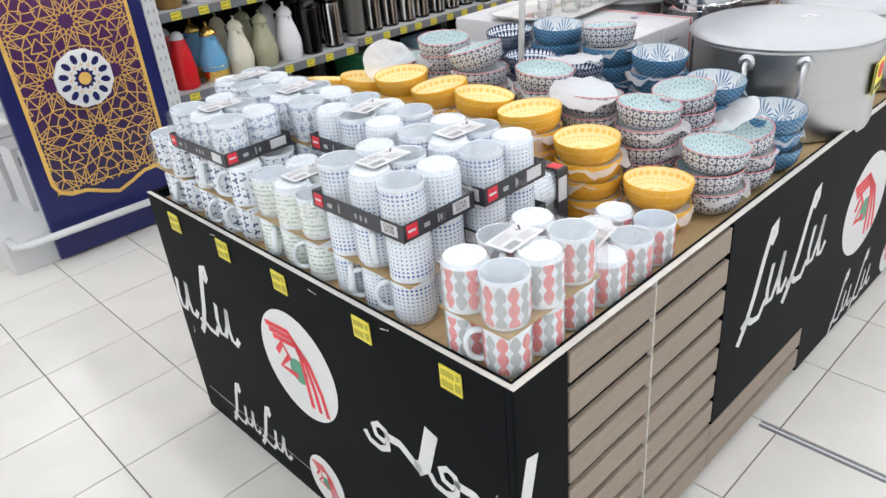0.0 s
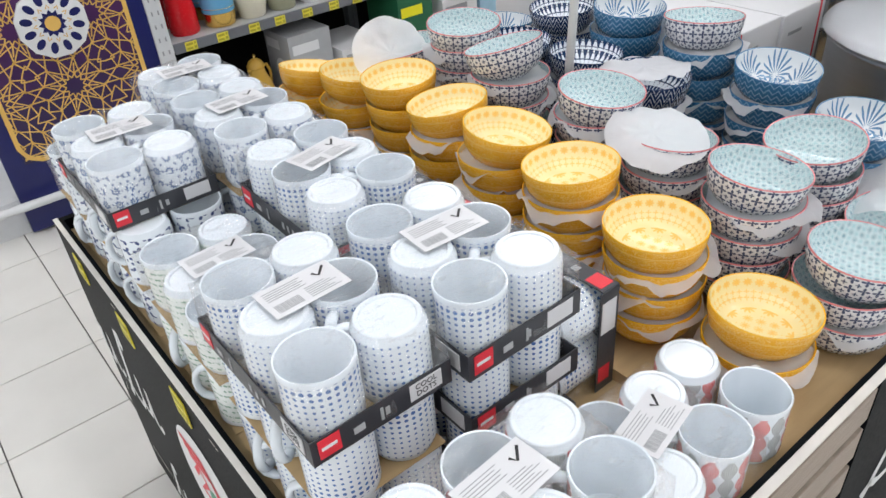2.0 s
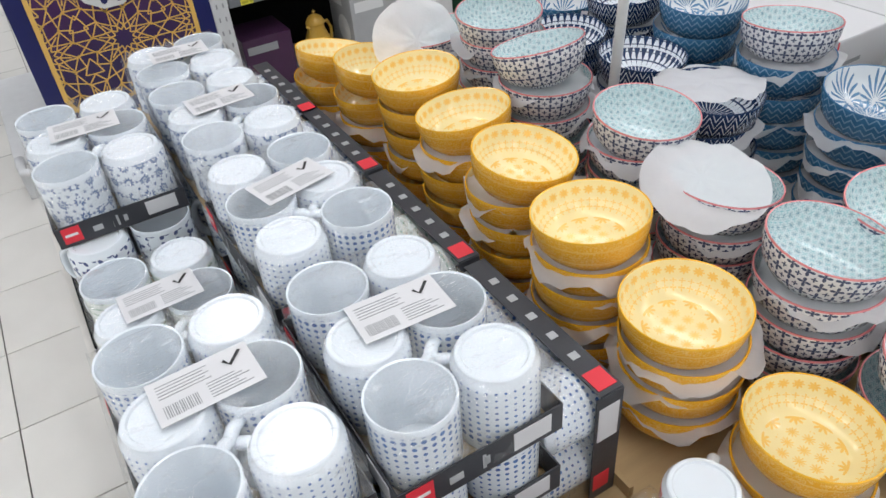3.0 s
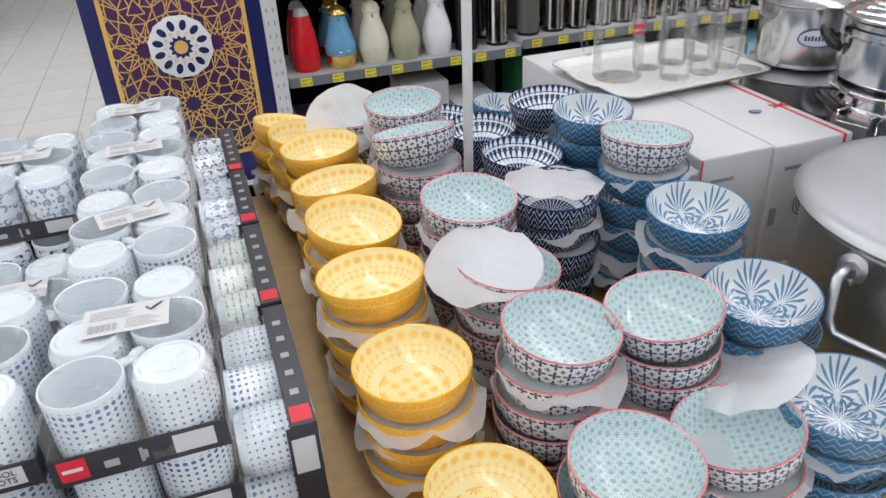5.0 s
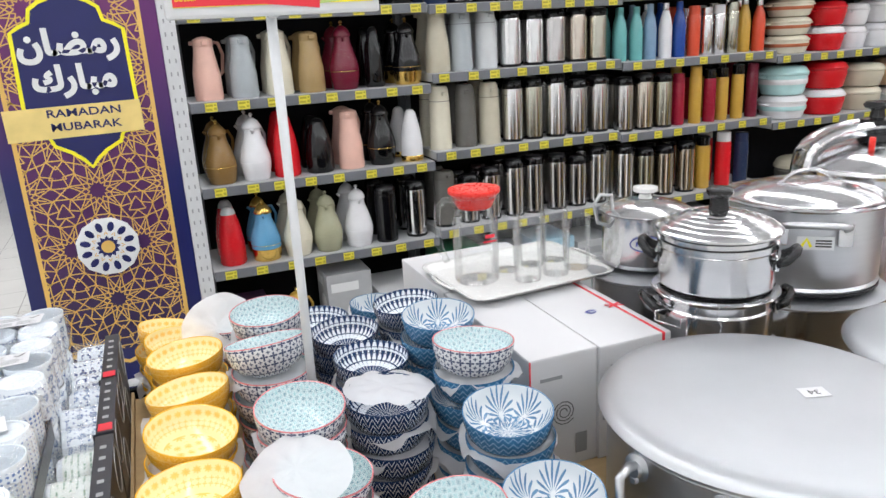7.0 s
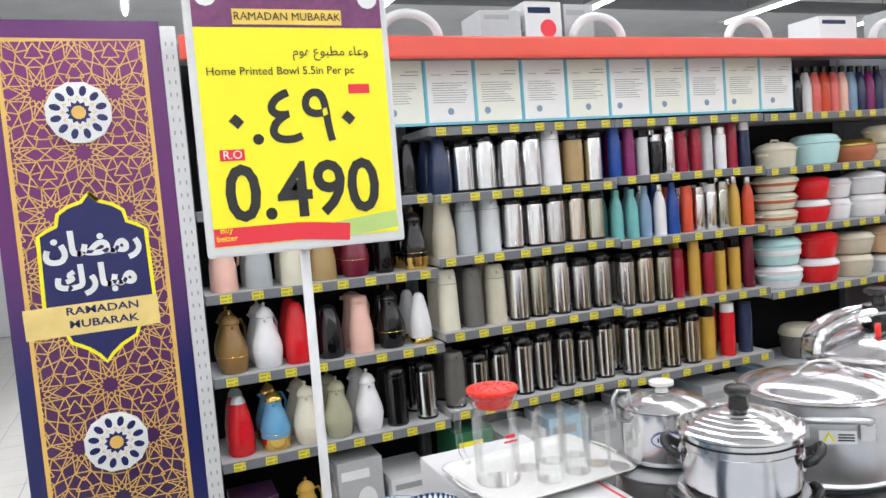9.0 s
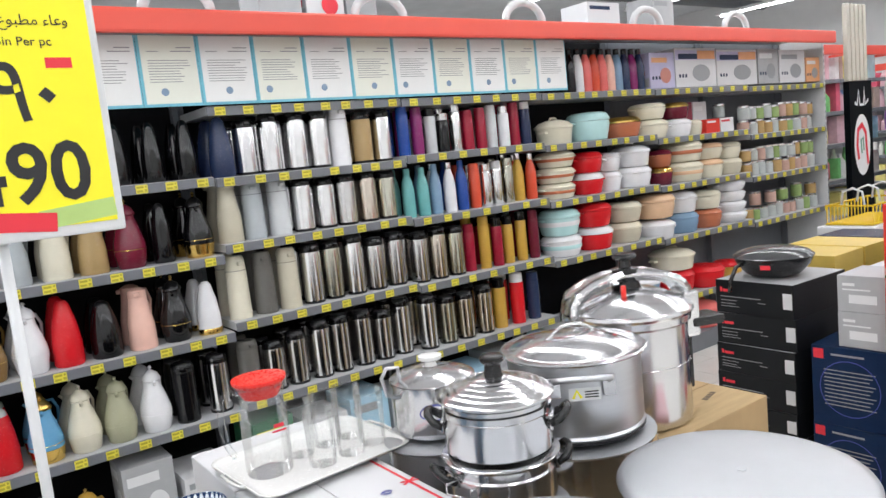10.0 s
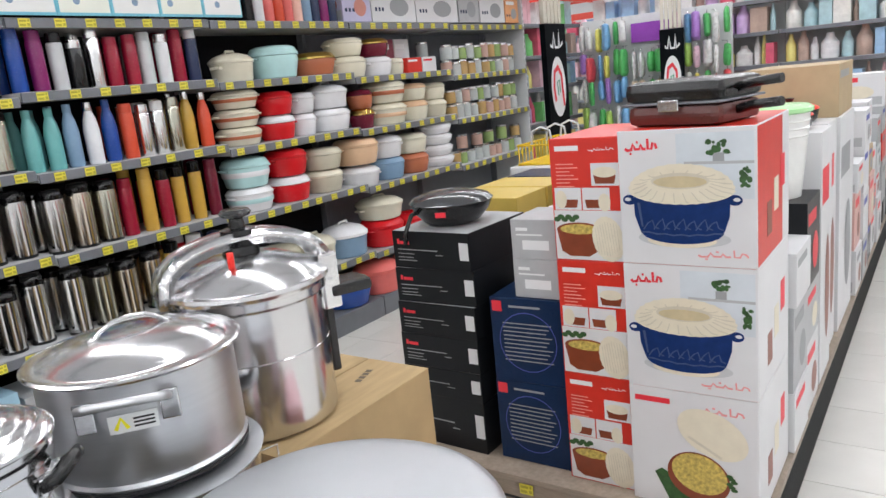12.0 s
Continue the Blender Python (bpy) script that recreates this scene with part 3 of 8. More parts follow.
def display_table():
    """The big promotion table: card walls with printed panels and a slatted wood panel."""
    e = empty("display_table", pose(0, 0, 0))
    T = 0.715
    L, D = 2.115, 1.235
    part("side_wall", box(0, 0.016, 0.012, 0.016, D - 0.016, T), BLACK_VINYL, e, "black printed panel")
    part("front_wall", box(0, 0, 0.012, 0.137, 0.016, T, 0.003), BLACK_VINYL, e, "black printed corner panel")
    part("front_wall", box(0.69, -0.003, 0.17, L, 0.016, T), BLACK_VINYL, e, "black printed panel")
    part("front_wall", box(1.212, -0.002, 0.012, L, 0.016, 0.1695), BLACK_VINYL, e, "black printed lower panel")
    part("back_wall", box(0, D - 0.016, 0.012, L, D, T), BLACK_VINYL, e)
    part("end_wall", box(L - 0.016, 0.016, 0.012, L, D - 0.016, T), WOOD, e)
    part("front_backing", box(0.137, 0.008, 0.012, 0.69, 0.016, T), BLACK_VINYL, e)
    part("deck", box(0.016, 0.016, 0.66, L - 0.016, D - 0.016, 0.692), CARD, e, "brown card deck")
    for k in range(9):
        z0 = 0.03 + k * 0.0765
        part("slat", box(0.139, -0.002, z0, 0.394, 0.008, z0 + 0.0585, 0.0015), WOOD, e, "washed oak slat")
        part("slat", box(0.396, -0.002, z0, 0.688, 0.008, z0 + 0.0585, 0.0015), WOOD, e, "washed oak slat")
    part("front_backing", box(0.69, 0.008, 0.012, 1.212, 0.016, 0.17), BLACK_VINYL, e)
    for k in range(2):
        part("slat", box(0.69, -0.002, 0.03 + k * 0.0765, 1.21, 0.008, 0.0885 + k * 0.0765, 0.0015), WOOD, e, "washed oak slat")
    part("seam_strip", box(0.3942, -0.004, 0.02, 0.3966, 0.007, T), CARD_EDGE, e, "pale edge strip")
    part("rim", box(-0.001, 0.009, T, 0.008, D - 0.001, T + 0.002), CARD_EDGE, e, "raw card edge")
    part("rim", box(-0.001, -0.004, T, L, 0.008, T + 0.002), CARD_EDGE, e, "raw card edge")
    for y0, z0, a in ((0.91, 0.693, 8), (0.52, 0.69, -6), (0.3, 0.695, 12), (0.05, 0.45, 70), (1.19, 0.3, 80)):
        part("scuff", bars([(-0.008, -0.0012, 0.007, 0.0012), (0.011, -0.001, 0.016, 0.0018)], 0.0004), CARD_EDGE, e, "small worn nick").matrix_basis = on_west(-0.0003, y0, z0) @ pose(0, 0, 0, 0, 0, a)
    part("panel_joint", bars([(-1.2, 0.0, -0.02, 0.0016)], 0.0004), CARD_EDGE, e, "thin panel joint").matrix_basis = on_west(-0.0003, 0, 0.098)
    part("divider", box(0.462, 0.22, 0.693, 0.468, D - 0.02, 0.712), CARD, e)
    # printed marks on the black panels
    side = on_west(-0.0004, 0, 0)

    def emblem(m, cx, cy, rx, ry, s):
        mm = m @ pose(cx, cy, 0)
        o = part("emblem", disc(rx, ry), WHITE_INK, e, "white oval with red and green stripes")
        o.matrix_basis = mm
        for k in range(3):
            a = part("emblem_stripe", stroke([(-rx * 0.75 + k * 0.012 * s, ry * (0.55 - 0.1 * k)), (-rx * 0.1 + 0.01 * s * k, ry * (0.62 - 0.1 * k)), (rx * (0.35 - 0.1 * k), ry * 0.2), (rx * (0.55 - 0.18 * k), -ry * 0.3), (rx * (0.62 - 0.2 * k), -ry * 0.72)], rx * 0.1, 0.0014), RED_INK, o)
        part("emblem_swirl", stroke([(-0.55 * rx, 0.05 * ry), (-0.35 * rx, 0.3 * ry), (-0.2 * rx, 0.1 * ry), (-0.5 * rx, -0.2 * ry), (-0.05 * rx, -0.22 * ry)], rx * 0.12, 0.0016), RED_INK, o)
        part("emblem_spot", disc(rx * 0.24, ry * 0.24, 0.0012, 20, 0.0, -0.1 * ry), GREEN_INK, o)

    def script(m, pts, w):
        o = part("brush_mark", stroke(pts, w), WHITE_INK, e, "white brush stroke print")
        o.matrix_basis = m
        return o

    def tall(m, x, y, s):
        script(m @ pose(x, y, 0), [(-0.02 * s, -0.1 * s), (0.03 * s, -0.03 * s), (0.09 * s, 0.1 * s), (0.15 * s, 0.28 * s), (0.2 * s, 0.4 * s), (0.235 * s, 0.42 * s), (0.235 * s, 0.36 * s), (0.2 * s, 0.32 * s)], 0.042 * s)
        script(m @ pose(x, y, 0), [(0.0, -0.02 * s), (0.04 * s, 0.01 * s), (0.1 * s, -0.03 * s), (0.17 * s, -0.04 * s), (0.22 * s, 0.03 * s)], 0.036 * s)

    def cup(m, x, y, s):
        script(m @ pose(x, y, 0), [(0.05 * s, 0.2 * s), (0.02 * s, 0.08 * s), (0.03 * s, 0.0), (0.08 * s, 0.0), (0.13 * s, 0.09 * s), (0.165 * s, 0.21 * s)], 0.036 * s)
        script(m @ pose(x, y, 0), [(0.165 * s, 0.21 * s), (0.14 * s, 0.08 * s), (0.15 * s, 0.0), (0.19 * s, -0.01 * s), (0.23 * s, 0.04 * s)], 0.036 * s)

    def wave(m, x, y, s, first=0):
        for k, letter in enumerate((tall, cup, tall, cup)):
            if k >= first:
                letter(m, x + (0, 0.21, 0.45, 0.66)[k] * s, y, s)

    def loop_mark(m, x, y, s):
        script(m @ pose(x, y, 0), [(s * 0.5, 0.0), (s * 0.4, s * 0.36), (0.0, s * 0.5), (-s * 0.36, s * 0.25), (-s * 0.25, -s * 0.2), (s * 0.2, -s * 0.3), (s * 0.5, 0.0), (s * 0.42, -s * 0.55), (-s * 0.1, -s * 0.85), (-s * 0.75, -s * 0.75), (-s * 1.0, -s * 0.35)], s * 0.32)

    emblem(side, -0.637, 0.447, 0.142, 0.142, 1)
    emblem(side, -0.62, 0.105, 0.068, 0.078, 0.6)
    wave(side, -1.33, 0.375, 0.47, 1)
    wave(side, -1.07, 0.075, 0.33)
    loop_mark(side, -0.362, 0.415, 0.05)
    script(side, [(-0.345, 0.42), (-0.3, 0.425), (-0.248, 0.392), (-0.24, 0.395)], 0.022)
    script(side, [(-0.258, 0.388), (-0.232, 0.41), (-0.2, 0.515)], 0.034)
    loop_mark(side, -0.168, 0.42, 0.05)
    script(side, [(-0.15, 0.42), (-0.1, 0.425), (-0.05, 0.39), (-0.015, 0.4)], 0.022)
    script(on_south(0, -0.0006, 0), [(0.004, 0.36), (0.012, 0.44), (0.04, 0.555)], 0.03)
    south = on_south(0, -0.0034, 0)
    wave(south, 0.79, 0.4, 0.53)
    emblem(south, 1.555, 0.415, 0.16, 0.158, 1)
    wave(on_south(0, -0.0024, 0), 1.45, 0.05, 0.36)
    emblem(on_south(0, -0.0024, 0), 1.93, 0.085, 0.07, 0.07, 0.6)
    for y in (1.105, 0.868, 0.637, 0.364, 0.132):
        share("price_tag", TAG_ME, on_west(-0.001, y, 0.667) @ pose(0, 0, 0, -90, 0, 0) @ Matrix.Diagonal((1.05, 1, 1.35, 1)), e)
    return tagged(e, "black card promotion table with slatted wood panel, piled with crockery", "display table")


display_table()


def boxes_plinth():
    e = empty("display_plinth", pose(3.12, 0, 0))
    part("top", box(0, -0.078, 0.19, 4.7, 1.32, 0.212, 0.003), WOOD, e)
    part("front_panel", box(0.012, -0.07, 0.01, 0.03, 1.31, 0.188), WOOD, e, "washed oak front panel")
    part("side_panel", box(0.031, -0.07, 0.01, 4.69, -0.052, 0.188), BLACK_VINYL, e)
    part("back_side_panel", box(0.031, 1.29, 0.01, 4.69, 1.31, 0.188), BLACK_VINYL, e)
    for z in (0.06, 0.12):
        part("groove", box(0.009, -0.065, z, 0.0125, 1.3, z + 0.008), BLACK_INK, e)
    share("price_tag", TAG_ME, on_west(0.008, 0.645, 0.165) @ pose(0, 0, 0, -90, 0, 0), e)
    return tagged(e, "low white display plinth with wood front under boxed goods", "plinth")


boxes_plinth()


# ---- bowls ----
BOWL_OUT = [(0.0, 0.0), (0.036, 0.0), (0.038, 0.004), (0.054, 0.011), (0.065, 0.026), (0.0695, 0.044), (0.0712, 0.0585)]
BOWL_IN = [(0.0706, 0.0605), (0.0688, 0.0598), (0.0652, 0.044), (0.0575, 0.0305), (0.045, 0.0225), (0.027, 0.019), (0.0, 0.018)]
DECK = 0.692


def bowl_proto(kind):
    prof = BOWL_OUT + BOWL_IN
    slots = [0] * 6 + [2, 2] + [1] * 5
    return mesh_of("bowl", lathe(prof, 40, slots), *GLAZE[kind])


BOWL_ME = {k: bowl_proto(k) for k in GLAZE}
BOWL_SAY = {
    "yellow": "yellow glazed ceramic bowl with cream patterned inside, in a stack",
    "white": "white ceramic bowl with navy flowers, pink rim and teal inside",
    "blue": "blue relief ceramic bowl with white and blue leaf inside",
    "navy": "navy ceramic bowl with white zigzag print, in a stack",
}


def bowl(kind, m):
    return tagged(share("bowl", BOWL_ME[kind], m), BOWL_SAY[kind], "bowl", kind + " bowls")


def tissue_sheet(seed, r=0.0765, sag=0.011, ruffle=1.0):
    """A crumpled round sheet of tissue."""
    rnd = random.Random(seed)
    b = bmesh.new()
    seg, rings = 48, 8
    ph = [rnd.uniform(0, 6.28) for _ in range(5)]
    grid = []
    lop = rnd.uniform(0, 6.28)
    for i in range(rings + 1):
        row = []
        for k in range(seg):
            a = 2 * math.pi * k / seg
            f = i / rings
            edge = r * (1 + 0.05 * ruffle * math.sin(3 * a + ph[0]) + 0.015 * ruffle * math.sin(7 * a + ph[1]) + 0.09 * math.cos(a - lop))
            rr = edge * f
            z = (0.0016 + 0.0016 * (ruffle < 1)) * f * (math.sin(4 * a + ph[1]) * math.sin(9 * f + ph[2]) + 0.6 * math.sin(9 * a + ph[3]))
            if f > 0.72:
                t = (f - 0.72) / 0.28
                z += -sag * t * t * (1 + 0.9 * ruffle * math.sin(5 * a + ph[2])) + ruffle * (0.004 * t * math.sin(11 * a + ph[3]) + 0.002 * t * math.sin(19 * a + ph[4]))
            row.append(b.verts.new((rr * math.cos(a), rr * math.sin(a), z)) if i else None)
        grid.append(row)
    c = b.verts.new((0, 0, 0))
    for k in range(seg):
        k2 = (k + 1) % seg
        b.faces.new((c, grid[1][k], grid[1][k2])).smooth = True
        for i in range(1, rings):
            b.faces.new((grid[i][k], grid[i + 1][k], grid[i + 1][k2], grid[i][k2])).smooth = True
    return b


SHEETS = [mesh_of("tissue_sheet", tissue_sheet(s), PAPER) for s in range(6)] + [mesh_of("tissue_sheet", tissue_sheet(20 + s, 0.077, 0.005, 0.35), PAPER_DOUBLE) for s in range(4)]


def sheet(k, m):
    return tagged(share("tissue_sheet", SHEETS[k], m), "crumpled white tissue sheet between stacked bowls", "tissue paper", "tissue sheets")


def stack(kind, x, y, top, seed, lean=2.0, tilt=None, papers=0.6, kinds=None):
    """A stack of bowls whose rim stands at top."""
    rnd = random.Random(seed)
    n = max(1, round((top - DECK - 0.0605) / 0.041) + 1)
    step = (top - DECK - 0.0605) / max(1, n - 1) if n > 1 else 0.041
    step = min(step, 0.048)
    dx = dy = 0.0
    for k in range(n):
        z = DECK + 0.001 + step * k
        last = k == n - 1
        a, c = rnd.uniform(-lean, lean) * 0.5, rnd.uniform(-lean, lean) * 0.5
        kind_k = kinds[k % len(kinds)] if kinds else kind
        if last and tilt:
            a, c = tilt
            z += 0.071 * 0.5 * math.sin(radians(max(abs(a), abs(c))))
        if k == 0:
            a = c = 0
        bowl(kind_k, pose(x + dx, y + dy, z, a, c, rnd.uniform(0, 360)))
        dx, dy = rnd.uniform(-0.004, 0.004), rnd.uniform(-0.004, 0.004)
        if k < n - 1 and rnd.random() < papers:
            sheet(rnd.randrange(6), pose(x + rnd.uniform(-0.006, 0.006), y + rnd.uniform(-0.006, 0.006), z + 0.0605 - 0.004, rnd.uniform(-3, 3), rnd.uniform(-3, 3), rnd.uniform(0, 360)))


for i, (x, y, top, tl) in enumerate([
    (0.61, 0.13, 0.812, (3, -2)), (0.583, 0.282, 0.873, (1, 1)), (0.574, 0.429, 0.912, (4, 2)), (0.577, 0.582, 0.916, (8, 5)),
    (0.59, 0.727, 0.914, (7, -3)), (0.598, 0.875, 0.923, (3, 2)), (0.582, 1.02, 0.895, (5, -6)), (0.562, 1.163, 0.87, (10, -8)),
]):
    stack("yellow", x, y, top, 100 + i, tilt=tl, papers=0.72)
for i, (x, y, top, tl) in enumerate([
    (0.755, 0.088, 0.838, (2, 3)), (0.9, 0.09, 0.822, (9, 5)), (0.742, 0.242, 0.903, (6, -3)), (0.888, 0.236, 0.9, (-3, -6)),
    (0.742, 0.386, 0.905, (6, 4)), (0.747, 0.53, 0.943, (5, 4)), (0.735, 0.728, 0.97, (4, -14)), (0.757, 0.877, 0.98, (3, 3)), (0.735, 1.022, 0.905, (5, -9)),
]):
    stack("white", x, y, top, 200 + i, tilt=tl, papers=0.38)
for i, (x, y, top, tl) in enumerate([(1.03, 0.085, 0.838, (3, 4)), (1.03, 0.233, 0.886, (4, 3)), (1.044, 0.398, 0.928, (5, 3)), (1.056, 0.727, 0.965, (3, 3)), (1.035, 1.08, 0.87, (4, 2))]):
    stack("blue", x, y, top, 300 + i, tilt=tl, papers=0.38)
for i, (x, y, top, tl) in enumerate([(0.894, 0.547, 0.922, (2, 2)), (0.912, 0.706, 0.915, (3, -2)), (1.055, 0.9, 0.935, (3, 2)), (0.907, 0.893, 0.9, (2, 2)), (0.886, 1.07, 0.87, (2, 2))]):
    stack("navy", x, y, top, 400 + i, tilt=tl, papers=0.38)
stack("blue", 1.05, 0.55, 0.977, 501, tilt=(5, 3), kinds=("blue", "blue", "blue", "blue", "blue", "white"), papers=0.6)
# loose sheets on top of some stacks
sheet(6, pose(0.712, 0.395, 0.922, 4, -11, 40))
sheet(7, pose(0.894, 0.556, 0.931, 5, 4, 100))
sheet(8, pose(0.665, 1.0, 0.915, 38, -24, 10))
sheet(9, pose(0.955, 0.168, 0.83, 22, 12, 200))

# ---- mugs ----
MUG_H = 0.088
MUG_OUT = [(0.0, 0.0022), (0.0285, 0.0022), (0.03, 0.0), (0.0335, 0.0), (0.035, 0.0012), (0.0362, 0.006), (0.0388, 0.0095), (0.0395, 0.0135), (0.0398, 0.08), (0.0402, 0.0865)]
MUG_IN = [(0.0395, 0.088), (0.0378, 0.0872), (0.0368, 0.07), (0.0362, 0.02), (0.033, 0.009), (0.0, 0.0065)]


def mug_proto(paint):
    slots = [1] * 6 + [0, 0] + [1] * 7
    body = mesh_of("mug", lathe(MUG_OUT + MUG_IN, 36, slots), MUG_PAINT[paint], OPAL)
    grip = [(0.038, 0, 0.072), (0.05, 0, 0.074), (0.06, 0, 0.069), (0.0655, 0, 0.058), (0.066, 0, 0.044), (0.062, 0, 0.03), (0.054, 0, 0.021), (0.044, 0, 0.018), (0.037, 0, 0.019)]
    h = tube(grip, 0.0048, 10)
    h.transform(Matrix.Diagonal((1, 1.35, 1, 1)))
    return body, mesh_of("handle", h, OPAL)


MUG_ME = {k: mug_proto(k) for k in MUG_PAINT}
MUG_SAY = {
    "dots": "white opal glass mug with small blue dot print, shrink-wrapped",
    "flower": "white opal glass mug with pale blue flower print",
    "leaf": "white opal glass mug with pale green leaf print",
    "scale": "white opal glass mug with dark navy fan print",
    "chain": "white opal glass mug with red and grey chain print",
}


def mug(paint, x, y, z, turn=0.0, up=True, m=None):
    base = pose(x, y, z, 0, 0, turn) if up else pose(x, y, z + MUG_H, 180, 0, turn)
    o = share("mug", MUG_ME[paint][0], m if m is not None else base)
    share("handle", MUG_ME[paint][1], Matrix(), o)
    return tagged(o, MUG_SAY[paint], "mug", paint + " mugs")


def wrap_box(x0, y0, z0, x1, y1, z1, seed, parent):
    """Shrink film over a pack: a puckered cap that sinks between the mugs."""
    rnd = random.Random(seed)
    b = bmesh.new()
    nx, ny = 14, 18
    vs = {}
    for i in range(nx + 1):
        for j in range(ny + 1):
            u, v = i / nx, j / ny
            z = z1 + 0.001 - 0.004 * math.sin(u * math.pi * 2) ** 2 * math.sin(v * math.pi * 3) ** 2 + rnd.uniform(-0.0012, 0.0012)
            edge = min(u, v, 1 - u, 1 - v)
            if edge == 0:
                z -= 0.012
            vs[i, j] = b.verts.new((x0 + (x1 - x0) * u, y0 + (y1 - y0) * v, z))
    for i in range(nx):
        for j in range(ny):
            b.faces.new((vs[i, j], vs[i + 1, j], vs[i + 1, j + 1], vs[i, j + 1])).smooth = True
    edge = [vs[i, 0] for i in range(nx + 1)] + [vs[nx, j] for j in range(1, ny + 1)] + [vs[i, ny] for i in range(nx - 1, -1, -1)] + [vs[0, j] for j in range(ny - 1, 0, -1)]
    low = [b.verts.new((v.co.x + rnd.uniform(-0.002, 0.002), v.co.y + rnd.uniform(-0.002, 0.002), z0)) for v in edge]
    for k in range(len(edge)):
        k2 = (k + 1) % len(edge)
        b.faces.new((edge[k], low[k], low[k2], edge[k2])).smooth = True
    o = part("film", b, FILM, parent, "clear shrink film")
    o.visible_shadow = False
    return o


def leaflet(m, parent):
    """The white barcode leaflet under the film."""
    o = part("leaflet", box(-0.04, -0.025, 0, 0.04, 0.025, 0.0006), WHITE_CARD, parent, "white barcode leaflet")
    o.matrix_basis = m
    rects = [(-0.034 + k * 0.0017, -0.019, -0.034 + k * 0.0017 + (0.001 if k % 3 else 0.0006), -0.006) for k in range(16)]
    rects += [(0.0, -0.019 + 0.0032 * k, 0.032 - 0.005 * (k % 3), -0.0182 + 0.0032 * k) for k in range(6)]
    rects += [(-0.034, 0.003 + 0.0035 * k, 0.006 - 0.004 * (k % 2), 0.0038 + 0.0035 * k) for k in range(5)]
    part("print", bars(rects, 0.0009), GREY_INK, o)
    part("print", stroke([(0.018, 0.013), (0.022, 0.006), (0.033, 0.018)], 0.003, 0.0012), BLACK_INK, o)


def card_band(x0, x1, y0, y1, z0, h, parent, front=True, side="west", text=""):
    """The dark printed card tray round the foot of a pack, with red badge, icons and white label."""
    t = 0.0015
    tray = part("tray", box(x0, y0, z0 - 0.001, x1, y1, z0), CARD, parent, "brown card tray base")
    f = part("band", box(x0 - t, y0 - t, z0, x1 + t, y0, z0 + h), GREY_CARD, parent, "dark grey printed card band")
    part("band", box(x0 - t, y0, z0, x0, y1, z0 + h), GREY_CARD, parent)
    part("band", box(x1, y0, z0, x1 + t, y1, z0 + h), GREY_CARD, parent)
    part("band", box(x0 - t, y1, z0, x1 + t, y1 + t, z0 + h), GREY_CARD, parent)

    def prints(m, w):
        r = part("badge", box(0.006, h * 0.18, 0, 0.006 + h * 0.75, h * 0.92, 0.0008), RED_INK, parent, "red square badge")
        r.matrix_basis = m
        b = part("badge_print", bars([(0.009, h * 0.5, 0.003 + h * 0.72, h * 0.62)], 0.0012), WHITE_INK, parent)
        b.matrix_basis = m
        for q in [(0.016 + h * 0.9, h * 0.35, 0.016 + h * 1.3, h * 0.6), (0.022 + h * 1.7, h * 0.25, 0.022 + h * 1.8, h * 0.75)] + [(w * 0.5 + k * 0.014, h * 0.35, w * 0.5 + 0.005 + k * 0.014, h * 0.65) for k in range(3 if w > 0.2 else 1)]:
            part("icon", bars([q], 0.0008), SILVER_CARD, parent).matrix_basis = m
        lb = part("band_label", box(w - 0.052, h * 0.22, 0, w - 0.012, h * 0.88, 0.0009), WHITE_CARD, parent, "white label")
        lb.matrix_basis = m
        if text:
            for q, line in enumerate(text.split()):
                words(line, h * 0.3, m @ pose(w - 0.032, h * (0.7 - 0.28 * q), 0.001), BLACK_INK, parent, "label_print", 0.0003)

    prints(on_south(x0, y0 - t - 0.0003, z0), x1 - x0)
    prints(on_west(x0 - t - 0.0003, y1, z0), y1 - y0)


def pack(paint, xs, ys, z, seed, flip=0, banded=True, leaf=True, h=0.032, text="", label=None, filmed=True):
    """A wrapped tray of mugs, alternately upright and upside down."""
    rnd = random.Random(seed)
    x0, x1, y0, y1 = min(xs) - 0.041, max(xs) + 0.041, min(ys) - 0.041, max(ys) + 0.041
    e = empty("mug_pack", Matrix())
    for i, x in enumerate(xs):
        for j, y in enumerate(ys):
            up = (i + j + flip) % 2 == 0
            sx = 1 if i == 0 else -1 if i == len(xs) - 1 else rnd.choice((-1, 1))
            sy = 1 if j == 0 else -1 if j == len(ys) - 1 else rnd.choice((-1, 1))
            if not filmed and i == 0 and rnd.random() < 0.75:
                sx = -1
            turn = math.degrees(math.atan2(sy, sx))
            mug(paint, x + rnd.uniform(-0.0015, 0.0015), y + rnd.uniform(-0.0015, 0.0015), z + 0.001, turn, up)
    if banded:
        card_band(x0, x1, y0, y1, z, h, e, text=text)
    else:
        part("tray", box(x0 + 0.002, y0 + 0.004, z - 0.001, x1 - 0.01, y1 - 0.01, z), CARD, e, "brown card tray base")
    if filmed:
        wrap_box(x0, y0, z + 0.006, x1, y1, z + MUG_H + 0.003, seed, e)
    if leaf:
        leaflet(pose((x0 + x1) / 2, (y0 + y1) / 2 + 0.01, z + MUG_H + 0.0045, 0, 0, rnd.uniform(-6, 14)) @ Matrix.Diagonal((1.12, 1.08, 1, 1)), e)
    return tagged(e, label or "card tray and shrink film round six mugs", "mug pack", "mug packs")


Z1, Z2, Z3 = 0.694, 0.7835, 0.873
XA, XB = (0.068, 0.15), (0.246, 0.328)
